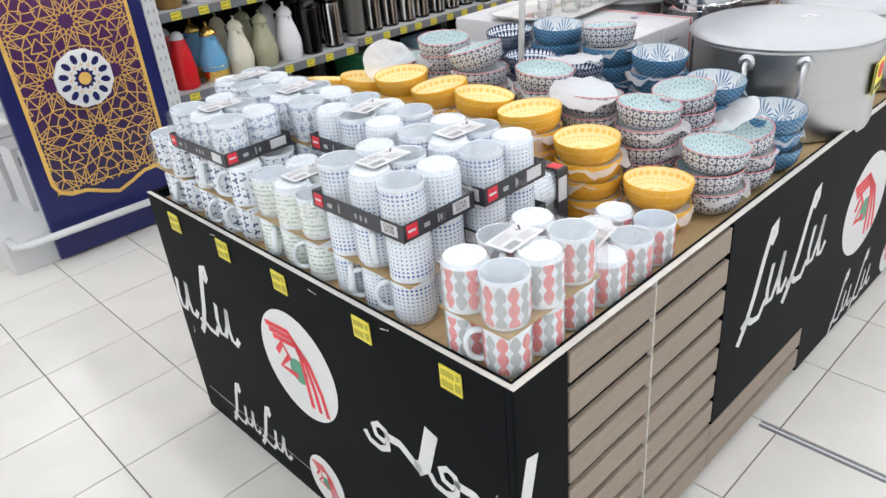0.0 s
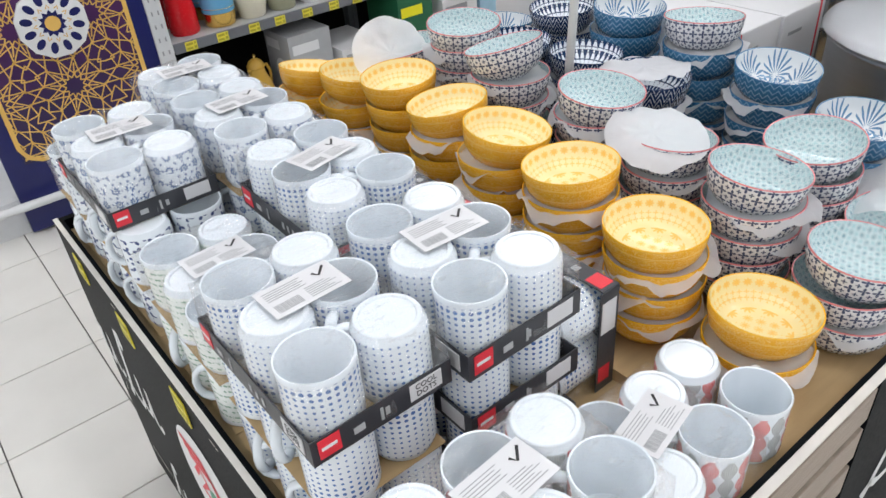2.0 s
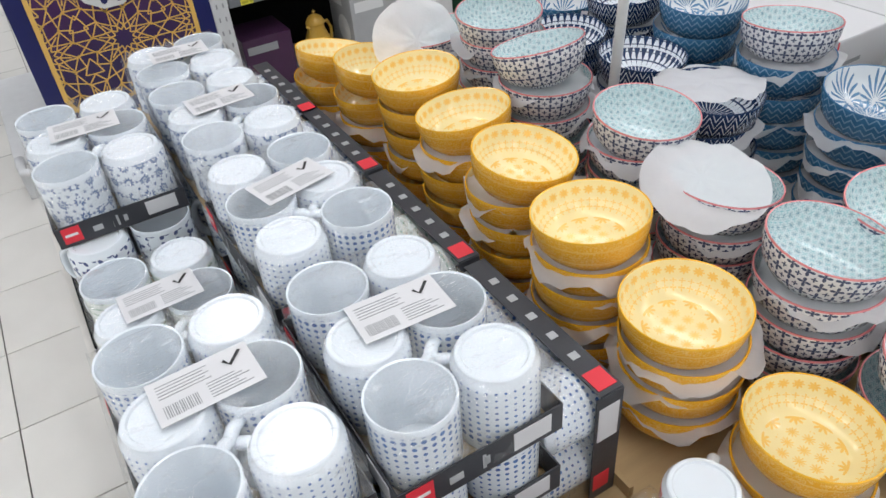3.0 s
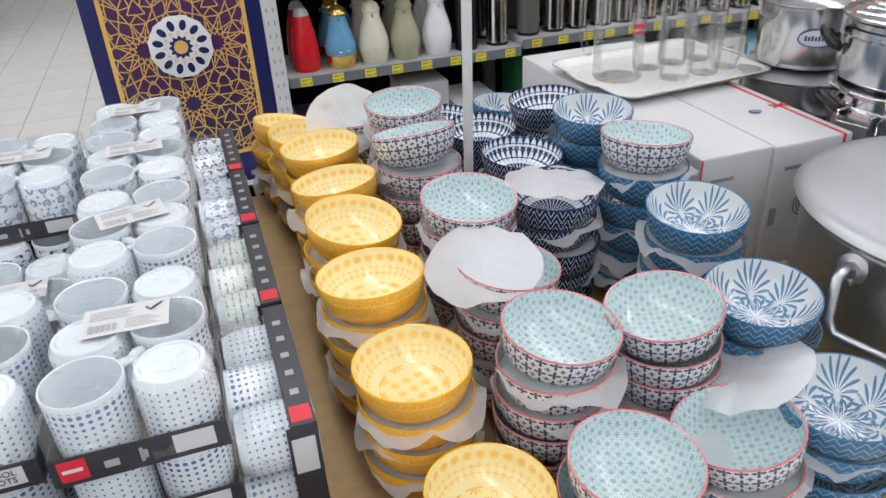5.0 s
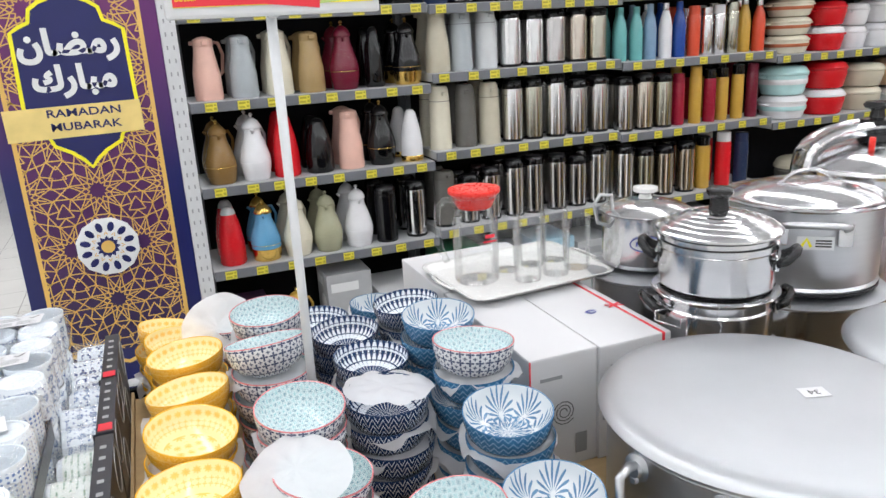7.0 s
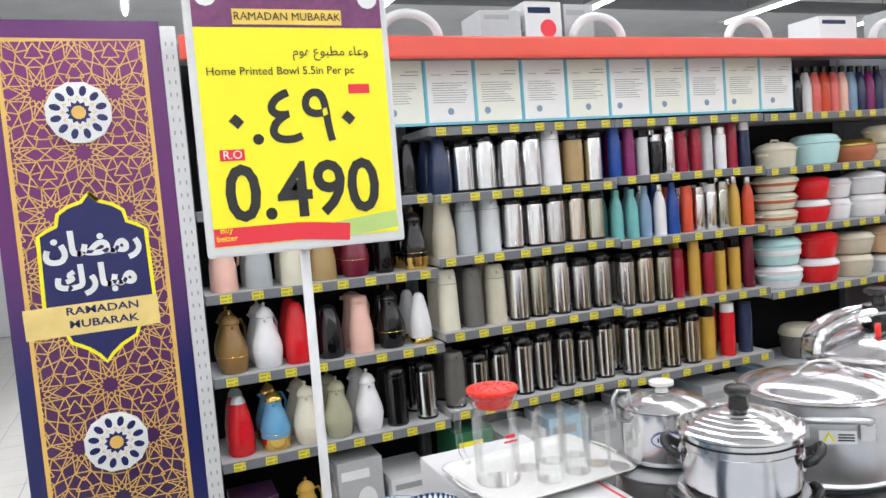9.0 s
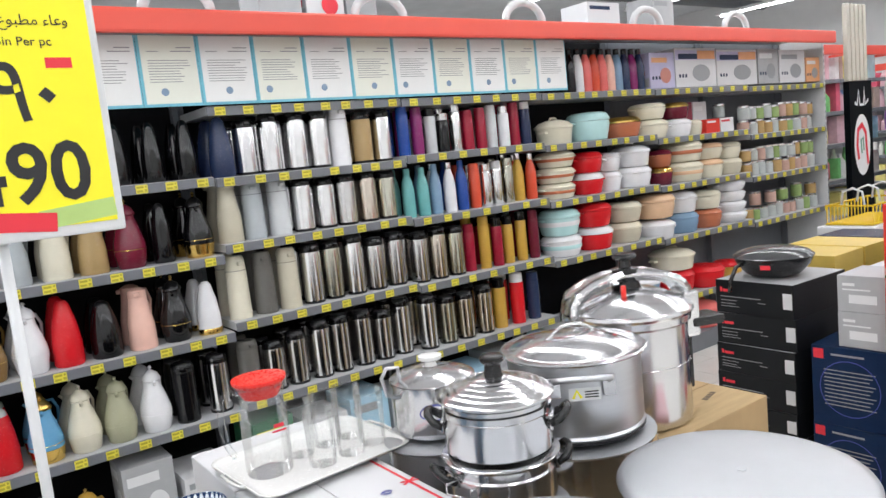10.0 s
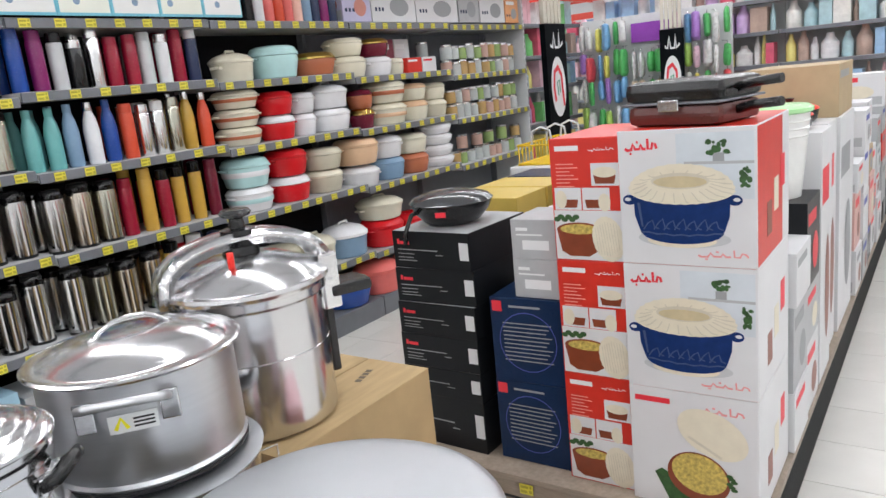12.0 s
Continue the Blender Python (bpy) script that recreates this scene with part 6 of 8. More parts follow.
def jar(c="gold", h=0.12, r=0.045, lid="steel"):
    e = empty("storage_jar")
    part("glass", lathe([(0, 0), (r, 0), (r * 1.02, 0.005), (r * 1.02, h * 0.78), (r * 0.9, h * 0.84)], 20), colour("jar_" + c, {"gold": (0.5, 0.33, 0.14), "clear": (0.5, 0.53, 0.52), "green": (0.3, 0.42, 0.16), "pink": (0.55, 0.36, 0.3)}[c], 0.1), e)
    part("lid", lathe([(r * 0.92, h * 0.841), (r * 0.98, h * 0.85), (r * 0.98, h * 0.97), (r * 0.9, h), (0, h)], 20), paint_of(lid), e, "steel lid")
    return tagged(e, "small glass storage jar with steel lid on shelf", "storage jar", "storage jars")


KINDS = dict(airpot=airpot, tallpot=tallpot, pear=pear, bullet=bullet, pitcher=pitcher, slim=slim, cola=cola, hotpot=hotpot, jar=jar)


def goods(kind, x, y, z, turn=0.0, scale=1.0, **kw):
    key = (kind, *sorted(kw.items()))
    m = pose(x, y, z, 0, 0, turn) @ Matrix.Scale(1.0, 4)
    if key not in PROTO:
        PROTO[key] = KINDS[kind](**kw)
        PROTO[key].matrix_basis = m
        return PROTO[key]
    return copy_thing(PROTO[key], m)


GRN = random.Random(5)


def row(items, x0, pitch, z, y=SHELF_Y + 0.085, jitter=0.006, rear=True, tall=1.0):
    """Goods in a row, with a second rank behind."""
    x = x0
    for it in items:
        kind, kw = it[0], dict(it[1])
        p = it[2] if len(it) > 2 else pitch
        if tall != 1.0:
            kw["h"] = round(kw.get("h", 0.27) * tall, 4)
        x += p / 2
        goods(kind, x + GRN.uniform(-jitter, jitter), y + GRN.uniform(-0.008, 0.008), z + 0.0182, GRN.uniform(-12, 12) + (85 if kind in ("pear", "pitcher") else 0), **kw)
        if rear:
            goods(kind, x + GRN.uniform(-jitter, jitter), y + 0.15, z + 0.0182, GRN.uniform(-12, 12), **kw)
        x += p / 2


L0, L1, L2, L3 = BAYS[0][2]
P = 0.1435
row([("bullet", dict(c="red", top="silver")), ("pear", dict(c="blue", base=True, crown=True, h=0.275)), ("pear", dict(c="cream", trim="cream")), ("pear", dict(c="olive", trim="olive")), ("pear", dict(c="white", trim="white", h=0.285)), ("airpot", dict(c="black", h=0.27)), ("airpot", dict(c="chrome", h=0.27))], 0.782, P, L0)
row([("pear", dict(c="brown", h=0.27)), ("pear", dict(c="white", trim="white", h=0.285)), ("bullet", dict(c="red", top="red", h=0.27)), ("bullet", dict(c="black", h=0.24, r=0.062)), ("pitcher", dict(c="pink", h=0.265)), ("pear", dict(c="black", h=0.29)), ("bullet", dict(c="white", top="white", h=0.24, r=0.052, foot=True))], 0.782, P, L1)
row([("pitcher", dict(c="pink")), ("pitcher", dict(c="grey")), ("pitcher", dict(c="cream", h=0.27)), ("pitcher", dict(c="tan")), ("pear", dict(c="maroon", h=0.29)), ("bullet", dict(c="black", h=0.26, r=0.045)), ("pear", dict(c="black", h=0.29, base=True))], 0.782, P, L2)
row([("airpot", dict(c="black", h=0.27))] * 4 + [("bullet", dict(c="black", h=0.26, r=0.045))] * 3, 0.782, P, L3)
B1, B2 = BAYS[1], BAYS[2]
P1 = 0.1225
row([("airpot", dict(c="dgrey", top="dgrey", h=0.25))] + [("airpot", dict(c=k, h=hh)) for k, hh in (("dsteel", 0.22), ("dsteel", 0.24), ("steel", 0.265), ("dsteel", 0.27), ("dsteel", 0.265), ("dsteel", 0.24), ("steel", 0.28))], 1.812, P1, B1[2][0], tall=1.09)
row([("tallpot", dict(c="cream")), ("tallpot", dict(c="dgrey")), ("tallpot", dict(c="sand"))] + [("airpot", dict(c=k, h=hh)) for k, hh in (("steel", 0.275), ("gsteel", 0.275), ("steel", 0.285), ("dsteel", 0.25), ("dsteel", 0.26))], 1.812, P1, B1[2][1], tall=1.09)
row([("pitcher", dict(c="sand", h=0.26)), ("tallpot", dict(c="grey", h=0.25)), ("tallpot", dict(c="silver", h=0.25))] + [("airpot", dict(c=k, h=hh)) for k, hh in (("steel", 0.24), ("steel", 0.23), ("dsteel", 0.235), ("bronze", 0.24), ("gsteel", 0.23))], 1.812, P1, B1[2][2], tall=1.09)
row([("bullet", dict(c="navy", h=0.25, top="navy")), ("airpot", dict(c="chrome", h=0.235)), ("airpot", dict(c="steel", h=0.255)), ("airpot", dict(c="steel", h=0.255)), ("airpot", dict(c="steel", h=0.255)), ("tallpot", dict(c="white", h=0.275)), ("airpot", dict(c="tan", h=0.24)), ("airpot", dict(c="steel", h=0.245))], 1.812, P1, B1[2][3], tall=1.09)
row([("airpot", dict(c=k, h=hh)) for k, hh in (("steel", 0.28), ("gsteel", 0.25), ("bronze", 0.25), ("bronze", 0.26))] + [("slim", dict(c="gold", h=0.27, r=0.04)), ("slim", dict(c="red", h=0.28, r=0.042, cap="white")), ("slim", dict(c="navy", h=0.265, r=0.04, cap="navy"))], 2.83, 0.132, B2[2][0], tall=1.08)
row([("airpot", dict(c="dsteel", h=0.26), 0.12), ("airpot", dict(c="bronze", h=0.27), 0.12), ("airpot", dict(c="gsteel", h=0.26), 0.12)] + [("slim", dict(c=k, cap=cp, h=hh)) for k, cp, hh in (("wine", "wine", 0.25), ("gold", "gold", 0.28), ("wine", "black", 0.26), ("gold", "black", 0.26), ("gold", "black", 0.27), ("maroon", "maroon", 0.27))], 2.83, 0.098, B2[2][1], tall=1.08)
row([("cola", dict(c=k, cap=cp, h=hh)) for k, cp, hh in (("teal", "teal", 0.25), ("teal", "teal", 0.25), ("steelblue", "steelblue", 0.26), ("white", "steel", 0.26), ("royal", "royal", 0.265))] + [("slim", dict(c=k, cap=cp, h=hh)) for k, cp, hh in (("orange", "orange", 0.24), ("steel", "steel", 0.23), ("steel", "white", 0.24), ("gsteel", "gsteel", 0.25))] + [("cola", dict(c="gold", h=0.27)), ("cola", dict(c="orange", h=0.26))], 2.82, 0.0885, B2[2][2], tall=1.05)
row([("slim", dict(c=k, cap=cp, h=hh)) for k, cp, hh in (("royal", "royal", 0.25), ("purple", "purple", 0.24), ("silver", "black", 0.23), ("black", "steel", 0.2), ("steel", "steel", 0.25), ("wine", "wine", 0.21), ("wine", "wine", 0.22), ("silver", "silver", 0.23), ("white", "steel", 0.22), ("wine", "wine", 0.24), ("navy", "white", 0.24))], 2.82, 0.0885, B2[2][3], tall=1.05)


def goods_box(x, y, z, w, d, h, face, top, label, turn=0.0, pic=None, group="boxed goods"):
    """A printed carton: body with a face panel, a title bar and a picture patch."""
    e = empty("product_box", pose(x, y, z, 0, 0, turn))
    part("body", box(-w / 2, -d / 2, 0, w / 2, d / 2, h, 0.002), face, e)
    p = part("title", bars([(-w * 0.42, h * 0.72, w * 0.2, h * 0.86)], 0.0006), top, e)
    p.matrix_basis = on_south(0, -d / 2 - 0.0003, 0)
    if pic:
        west = on_west(-w / 2 - 0.0003, 0, 0)
        part("side_title", bars([(-d * 0.42, h * 0.76, d * 0.1, h * 0.9)]), top, e).matrix_basis = west
        part("side_panel", bars([(-d * 0.46, h * 0.06, d * 0.46, h * 0.3)]), SILVER_CARD, e).matrix_basis = west
        part("side_picture", disc(d * 0.26, h * 0.2, 0.0009, 20, d * 0.08, h * 0.44), pic, e).matrix_basis = west
        q = part("picture", disc(w * 0.22, h * 0.22, 0.0008, 20, w * 0.12, h * 0.36), pic, e)
        q.matrix_basis = on_south(0, -d / 2 - 0.0003, 0)
    return tagged(e, label, "product box", group)


def casserole(c, h=0.12, r=0.12, lid=None, stripe=None):
    """A low insulated casserole: belly with a printed band, stepped lid, two ears."""
    lid = lid or c
    e = empty("food_container")
    part("body", lathe([(0, 0), (r * 0.8, 0), (r * 0.86, 0.005), (r * 0.97, h * 0.4), (r, h * 0.52), (r * 0.98, h * 0.66), (r * 0.93, h * 0.67)], 30), paint_of(c), e)
    if stripe:
        part("band", lathe([(r * 0.985, h * 0.36), (r * 1.008, h * 0.44), (r * 1.008, h * 0.52), (r * 0.985, h * 0.56)], 30), paint_of(stripe), e, said(stripe) + " band")
    part("lid", lathe([(r * 0.95, h * 0.672), (r * 1.03, h * 0.68), (r * 1.03, h * 0.76), (r * 0.99, h * 0.79), (r * 0.9, h * 0.9), (r * 0.72, h * 0.96), (r * 0.3, h * 0.985), (0, h * 0.985)], 30), GOLD if lid == "gilt" else paint_of(lid), e, "gold lid" if lid == "gilt" else said(lid) + " lid")
    for s in (-1, 1):
        part("handle", tube([(s * r * 0.93, -0.028, h * 0.6), (s * r * 1.13, -0.024, h * 0.62), (s * r * 1.16, 0, h * 0.62), (s * r * 1.13, 0.024, h * 0.62), (s * r * 0.93, 0.028, h * 0.6)], 0.0065, 6), paint_of(c), e)
    return tagged(e, f"{said(c)} insulated casserole with {'gold' if lid == 'gilt' else said(lid)} lid on shelf", "food container", "food containers")


KINDS["casserole"] = casserole


def pile(x, z, specs, y=SHELF_Y + 0.125):
    """Food containers one upon another, on the shelf at height z."""
    z += 0.0185
    for kind, c, lid, h, r, *band in specs:
        kw = dict(c=c, lid=lid, h=h, r=r)
        if band:
            kw["stripe"] = band[0]
        goods(kind, x, y + GRN.uniform(-0.006, 0.006), z, GRN.uniform(-14, 14), **kw)
        z += h * (1.03 if kind == "hotpot" else 0.99)


S0, S1, S2, S3 = BAYS[3][2][:4]
T0, T1, T2, T3 = BAYS[4][2][:4]
CA, HO = "casserole", "hotpot"
for x, lv, specs in (
    (4.02, S3, [(HO, "cream", "cream", 0.155, 0.118)]), (4.33, S3, [(CA, "mint", "mint", 0.185, 0.14)]), (4.65, S3, [(CA, "terra", "gilt", 0.14, 0.135)]),
    (4.93, T3, [(CA, "cream", "cream", 0.135, 0.135), (CA, "cream", "cream", 0.115, 0.125)]), (5.23, T3, [(CA, "white", "white", 0.125, 0.118), (CA, "maroon", "gilt", 0.12, 0.105)]), (5.44, T3, [(CA, "cream", "cream", 0.11, 0.068)]),
    (4.0, S2, [(CA, "cream", "cream", 0.1, 0.122, "terra")] * 3), (4.28, S2, [(CA, "red", "white", 0.14, 0.105), (CA, "red", "red", 0.135, 0.105)]), (4.49, S2, [(CA, "white", "white", 0.13, 0.08), (CA, "white", "white", 0.125, 0.08)]), (4.72, S2, [(CA, "white", "white", 0.14, 0.132), (HO, "white", "white", 0.15, 0.132)]),
    (5.03, T2, [(CA, "maroon", "gilt", 0.13, 0.085), (CA, "terra", "maroon", 0.125, 0.085)]), (5.29, T2, [(CA, "cream", "cream", 0.145, 0.15, "peach"), (CA, "cream", "cream", 0.15, 0.15, "terra")]), (5.59, T2, [(CA, "cream", "peach", 0.14, 0.115), (CA, "cream", "peach", 0.12, 0.115)]), (5.85, T2, [(CA, "sand", "cream", 0.125, 0.11), (CA, "cream", "sand", 0.125, 0.11)]),
    (4.0, S1, [(CA, "white", "white", 0.135, 0.13, "mint"), (CA, "mint", "mint", 0.165, 0.132, "white")]), (4.3, S1, [(CA, "red", "white", 0.15, 0.125), (CA, "red", "red", 0.155, 0.125)]), (4.6, S1, [(CA, "sand", "cream", 0.14, 0.125), (CA, "sand", "cream", 0.135, 0.125)]),
    (4.93, T1, [(HO, "white", "white", 0.14, 0.14), (CA, "peach", "peach", 0.17, 0.15)]), (5.23, T1, [(CA, "steelblue", "steelblue", 0.15, 0.125), (HO, "white", "white", 0.16, 0.125)]), (5.52, T1, [(CA, "terra", "terra", 0.14, 0.125), (CA, "cream", "cream", 0.14, 0.125)]), (5.83, T1, [(CA, "white", "white", 0.08, 0.14)] * 4),
    (4.15, S0, [(CA, "dgrey", "sand", 0.2, 0.12)]), (4.45, S0, [(HO, "cream", "cream", 0.2, 0.125)]), (4.72, S0, [(HO, "steelblue", "white", 0.21, 0.15)]),
    (5.1, T0, [(CA, "red", "red", 0.19, 0.15), (HO, "cream", "cream", 0.15, 0.16)]), (5.45, T0, [(CA, "red", "red", 0.16, 0.16)]), (5.78, T0, [(CA, "gold", "red", 0.14, 0.11)]),
    (4.1, 0.113, [(HO, "sand", "cream", 0.18, 0.13)]), (4.66, 0.113, [(CA, "royal", "cream", 0.18, 0.17)]), (4.99, 0.113, [(HO, "rose", "rose", 0.23, 0.16)]), (5.4, 0.113, [(HO, "rose", "rose", 0.2, 0.14)]),
):
    pile(x, lv, specs)
for k, x in enumerate((5.56, 5.74)):
    goods_box(x, SHELF_Y + 0.13, T3 + 0.0185, 0.17, 0.2, 0.1, (RED_CARD, WHITE_CARD)[k], (WHITE_INK, RED_INK)[k], "small red and white boxed kitchenware on shelf")
    goods_box(x - 0.1, SHELF_Y + 0.27, T3 + 0.0185, 0.17, 0.16, 0.24, (colour("wine_card", (0.25, 0.03, 0.06), 0.4), WHITE_CARD)[k], WHITE_INK, "dark red boxed kitchenware at the back of a shelf")
JR = random.Random(12)
for n, z in enumerate(BAYS[5][2][1:4]):
    for k in range(10):
        for st in range(2 if n else 1 + (k % 2)):
            tall = JR.choice((0.098, 0.108, 0.116))
            goods("jar", 6.04 + 0.108 * k + JR.uniform(-0.008, 0.008), SHELF_Y + 0.085 + JR.uniform(-0.01, 0.01), z + 0.0185 + 0.1175 * st, 0, c=JR.choice(("clear", "clear", "gold", "green", "pink")), h=tall)
for z in (T1, T2, T3):
    for st in range(2):
        goods("jar", 5.93 if z == T3 else 6.0, SHELF_Y + 0.22, z + 0.0185 + 0.1085 * st, 0, c="clear", h=0.108)


# certificates, boxes and bottles on the top shelf
def certificate(x0, x1, k):
    e = empty("certificate", pose((x0 + x1) / 2, 2.623, 1.905))
    w, h = (x1 - x0) / 2 - 0.001, 0.292
    part("mount", box(-w, 0.0, 0, w, 0.004, h), mat("cyan_print", (0.18, 0.55, 0.68), 0.35, bump=0) if "cyan_print" not in bpy.data.materials else bpy.data.materials["cyan_print"], e, "pale blue edged mount")
    tint = colour("certificate_paper" if k % 2 else "certificate_cream", (0.84, 0.85, 0.84) if k % 2 else (0.82, 0.84, 0.75), 0.25, 0.0, 0.02)
    part("sheet", box(-w + 0.012, -0.0012, 0.012, w - 0.006, 0.0, h), tint, e)
    rnd = random.Random(k)
    rects = [(-w * 0.7, 0.1 + 0.011 * q, w * rnd.uniform(0.3, 0.75), 0.103 + 0.011 * q) for q in range(9)] + [(w * 0.1, 0.225, w * 0.8, 0.229), (w * 0.3, 0.24, w * 0.8, 0.244), (-w * 0.7, 0.225, -w * 0.3, 0.228)]
    q = part("print", bars(rects, 0.0005), GREY_INK, e)
    q.matrix_basis = on_south(0, -0.0013, 0)
    q = part("seal", disc(0.016, 0.016, 0.0005, 16, -w * 0.5 + 0.03 * (k % 3), 0.06), colour("seal_blue", (0.25, 0.36, 0.5)), e)
    q.matrix_basis = on_south(0, -0.0013, 0)
    return tagged(e, "laminated white certificate sheet with fine print", "certificate", "certificates")


for k in range(-2, 10):
    certificate(1.545 + 0.2475 * k, 1.545 + 0.2475 * (k + 1), k + 4)
TOPZ = 1.8925
for k, c in enumerate(("black", "white", "rose", "orange", "rose", "pink", "steelblue", "navy", "purple", "navy")):
    goods("cola", 4.13 + 0.074 * k, SHELF_Y + 0.06, TOPZ, 0, c=c, h=0.27, cap="black", r=0.035)


lilac = colour("lilac_card", (0.5, 0.48, 0.66), 0.4)
peachy = colour("apricot_card", (0.75, 0.36, 0.16), 0.4)
for k, (x0, x1, h, face, band_) in enumerate(((4.86, 5.13, 0.24, lilac, peachy), (5.14, 5.62, 0.27, WHITE_CARD, NAVY_CARD), (5.63, 6.16, 0.26, WHITE_CARD, NAVY_CARD), (6.18, 6.47, 0.27, SILVER_CARD, WHITE_INK), (6.49, 6.88, 0.26, WHITE_CARD, GREY_INK), (6.9, 7.12, 0.2, peachy, WHITE_INK))):
    e = goods_box((x0 + x1) / 2, 2.79, TOPZ, x1 - x0, 0.25, h, face, band_, "pale appliance box with printed fan on top shelf", pic=(colour("rose_card", (0.6, 0.25, 0.2)), GREY_INK)[k > 0])
    w = x1 - x0
    part("band", bars([(-w / 2 + 0.004, h * 0.7, w / 2 - 0.004, h * 0.95)], 0.0005), lilac if k in (1, 2) else face, e, "printed colour band").matrix_basis = on_south(0, -0.1252, 0)
    part("print", bars([(-w * 0.42 + 0.035 * q, h * 0.25, -w * 0.42 + 0.035 * q + 0.02, h * 0.34) for q in range(3)], 0.0006), NAVY_CARD, e).matrix_basis = on_south(0, -0.1253, 0)
    if k in (1, 2):
        part("band", bars([(0.02, h * 0.72, w / 2 - 0.01, h * 0.94)], 0.0008), peachy, e, "orange band").matrix_basis = on_south(0, -0.1253, 0)
for k, (x, w, h) in enumerate(((2.21, 0.21, 0.155), (2.44, 0.2, 0.2), (2.64, 0.17, 0.19), (4.4, 0.3, 0.16), (5.0, 0.22, 0.22))):
    goods_box(x, 2.74, 2.2755, w, 0.22, h, (SILVER_CARD, WHITE_CARD)[k % 2], (GREY_INK, NAVY_CARD)[k % 2], "grey and white appliance box on top of the shelving", pic=(None, RED_INK)[k == 1])


def arch_sign(x):
    b = tube([(x + 0.14 * math.cos(radians(15 * k)), 2.54, 2.275 + 0.11 * math.sin(radians(15 * k))) for k in range(13)], 0.022, 8)
    return tagged(part("arch_bracket", b, WHITE_METAL), "white curved plastic arch on top of the canopy", "bracket", "canopy arches")


for x in (1.71, 2.68, 3.63, 4.7, 5.7):
    arch_sign(x)
# boxes on the lowest shelf of the first bays
goods_box(0.88, 2.77, 0.1305, 0.2, 0.2, 0.22, colour("plum_card", (0.06, 0.02, 0.06), 0.4), GREY_INK, "dark plum boxed flask on the lowest shelf")
goods_box(1.345, 2.76, 0.1305, 0.21, 0.22, 0.3, SILVER_CARD, WHITE_INK, "grey boxed flask with white oval print", pic=WHITE_INK)
goods_box(1.585, 2.76, 0.1305, 0.22, 0.3, 0.19, WHITE_CARD, GREY_INK, "white carton on the lowest shelf")
goods_box(1.91, 2.76, 0.1305, 0.2, 0.26, 0.33, colour("forest_card", (0.02, 0.13, 0.06), 0.4), YELLOW_CARD, "green carton with pale lettering")
for k in range(8):
    goods_box(2.19 + 0.24 * k, 2.77, 0.1305, 0.22, 0.26, 0.26 + 0.04 * (k % 2), (WHITE_CARD, colour("sky_card", (0.35, 0.55, 0.68), 0.4), SILVER_CARD)[k % 3], GREY_INK, "boxed flask on the lowest shelf")
goods("pear", 1.11, 2.73, 0.1302, 20, c="gold", h=0.25)


# ---- the festive banner at the end of the shelving ----
def gold_mat():
    n = Nodes("gold_ink")
    a = n.noise(9, 3.0)
    n.set(Base_Color=n.mix(a, (0.62, 0.36, 0.08), (0.85, 0.56, 0.16)), Roughness=0.4)
    return n.mat


def purple_mat():
    n = Nodes("purple_blue_print")
    x, y, z = n.xyz()
    t = n.m("DIVIDE", n.m("SUBTRACT", z, 0.3), 1.9)
    t = n.m("MINIMUM", n.m("MAXIMUM", n.m("ADD", t, n.m("MULTIPLY", n.m("SUBTRACT", n.noise(3.0), 0.5), 0.3)), 0.0), 1.0)
    n.set(Base_Color=n.mix(t, (0.025, 0.018, 0.07), (0.19, 0.022, 0.16)), Roughness=0.35)
    return n.mat


GOLD_INK, PURPLE = gold_mat(), purple_mat()
BORDER = mat("royal_blue_print", (0.012, 0.016, 0.11), 0.35, var=0.1, scale=4)


def border_mat():
    n = Nodes("violet_print")
    x, y, z = n.xyz()
    t = n.m("MINIMUM", n.m("MAXIMUM", n.m("DIVIDE", n.m("SUBTRACT", z, 1.0), 0.55), 0.0), 1.0)
    n.set(Base_Color=n.mix(t, (0.012, 0.016, 0.11), (0.12, 0.02, 0.14)), Roughness=0.35)
    return n.mat


BORDER_TOP = border_mat()


def seg_clip(p, q, x0, x1, z0, z1):
    """The stretch of a line inside a rectangle."""
    t0, t1 = 0.0, 1.0
    dx, dz = q[0] - p[0], q[1] - p[1]
    for a, b in ((-dx, p[0] - x0), (dx, x1 - p[0]), (-dz, p[1] - z0), (dz, z1 - p[1])):
        if abs(a) < 1e-9:
            if b < 0:
                return None
        else:
            t = b / a
            if a < 0:
                t0 = max(t0, t)
            else:
                t1 = min(t1, t)
    if t0 >= t1:
        return None
    return (p[0] + dx * t0, p[1] + dz * t0), (p[0] + dx * t1, p[1] + dz * t1)


def star_lines(cx, cz, R, turn=0.0):
    """A twelve-fold rosette: star, petals and rim, as line pairs."""
    out = []
    P = lambda r, k: (cx + r * math.cos(radians(turn + 15 * k)), cz + r * math.sin(radians(turn + 15 * k)))
    for k in range(0, 24, 2):
        out.append((P(0.22 * R, k), P(0.34 * R, k + 1)))
        out.append((P(0.34 * R, k + 1), P(0.22 * R, k + 2)))
        out.append((P(0.34 * R, k + 1), P(0.62 * R, k + 1)))
        out.append((P(0.34 * R, k + 1), P(0.52 * R, k + 2.4)))
        out.append((P(0.34 * R, k + 1), P(0.52 * R, k - 0.4)))
        out.append((P(0.52 * R, k + 0.4), P(0.8 * R, k + 1.0)))
        out.append((P(0.52 * R, k - 0.4), P(0.8 * R, k - 1.0)))
        out.append((P(0.8 * R, k - 1.0), P(1.0 * R, k)))
        out.append((P(0.8 * R, k + 1.0), P(1.0 * R, k)))
    return out


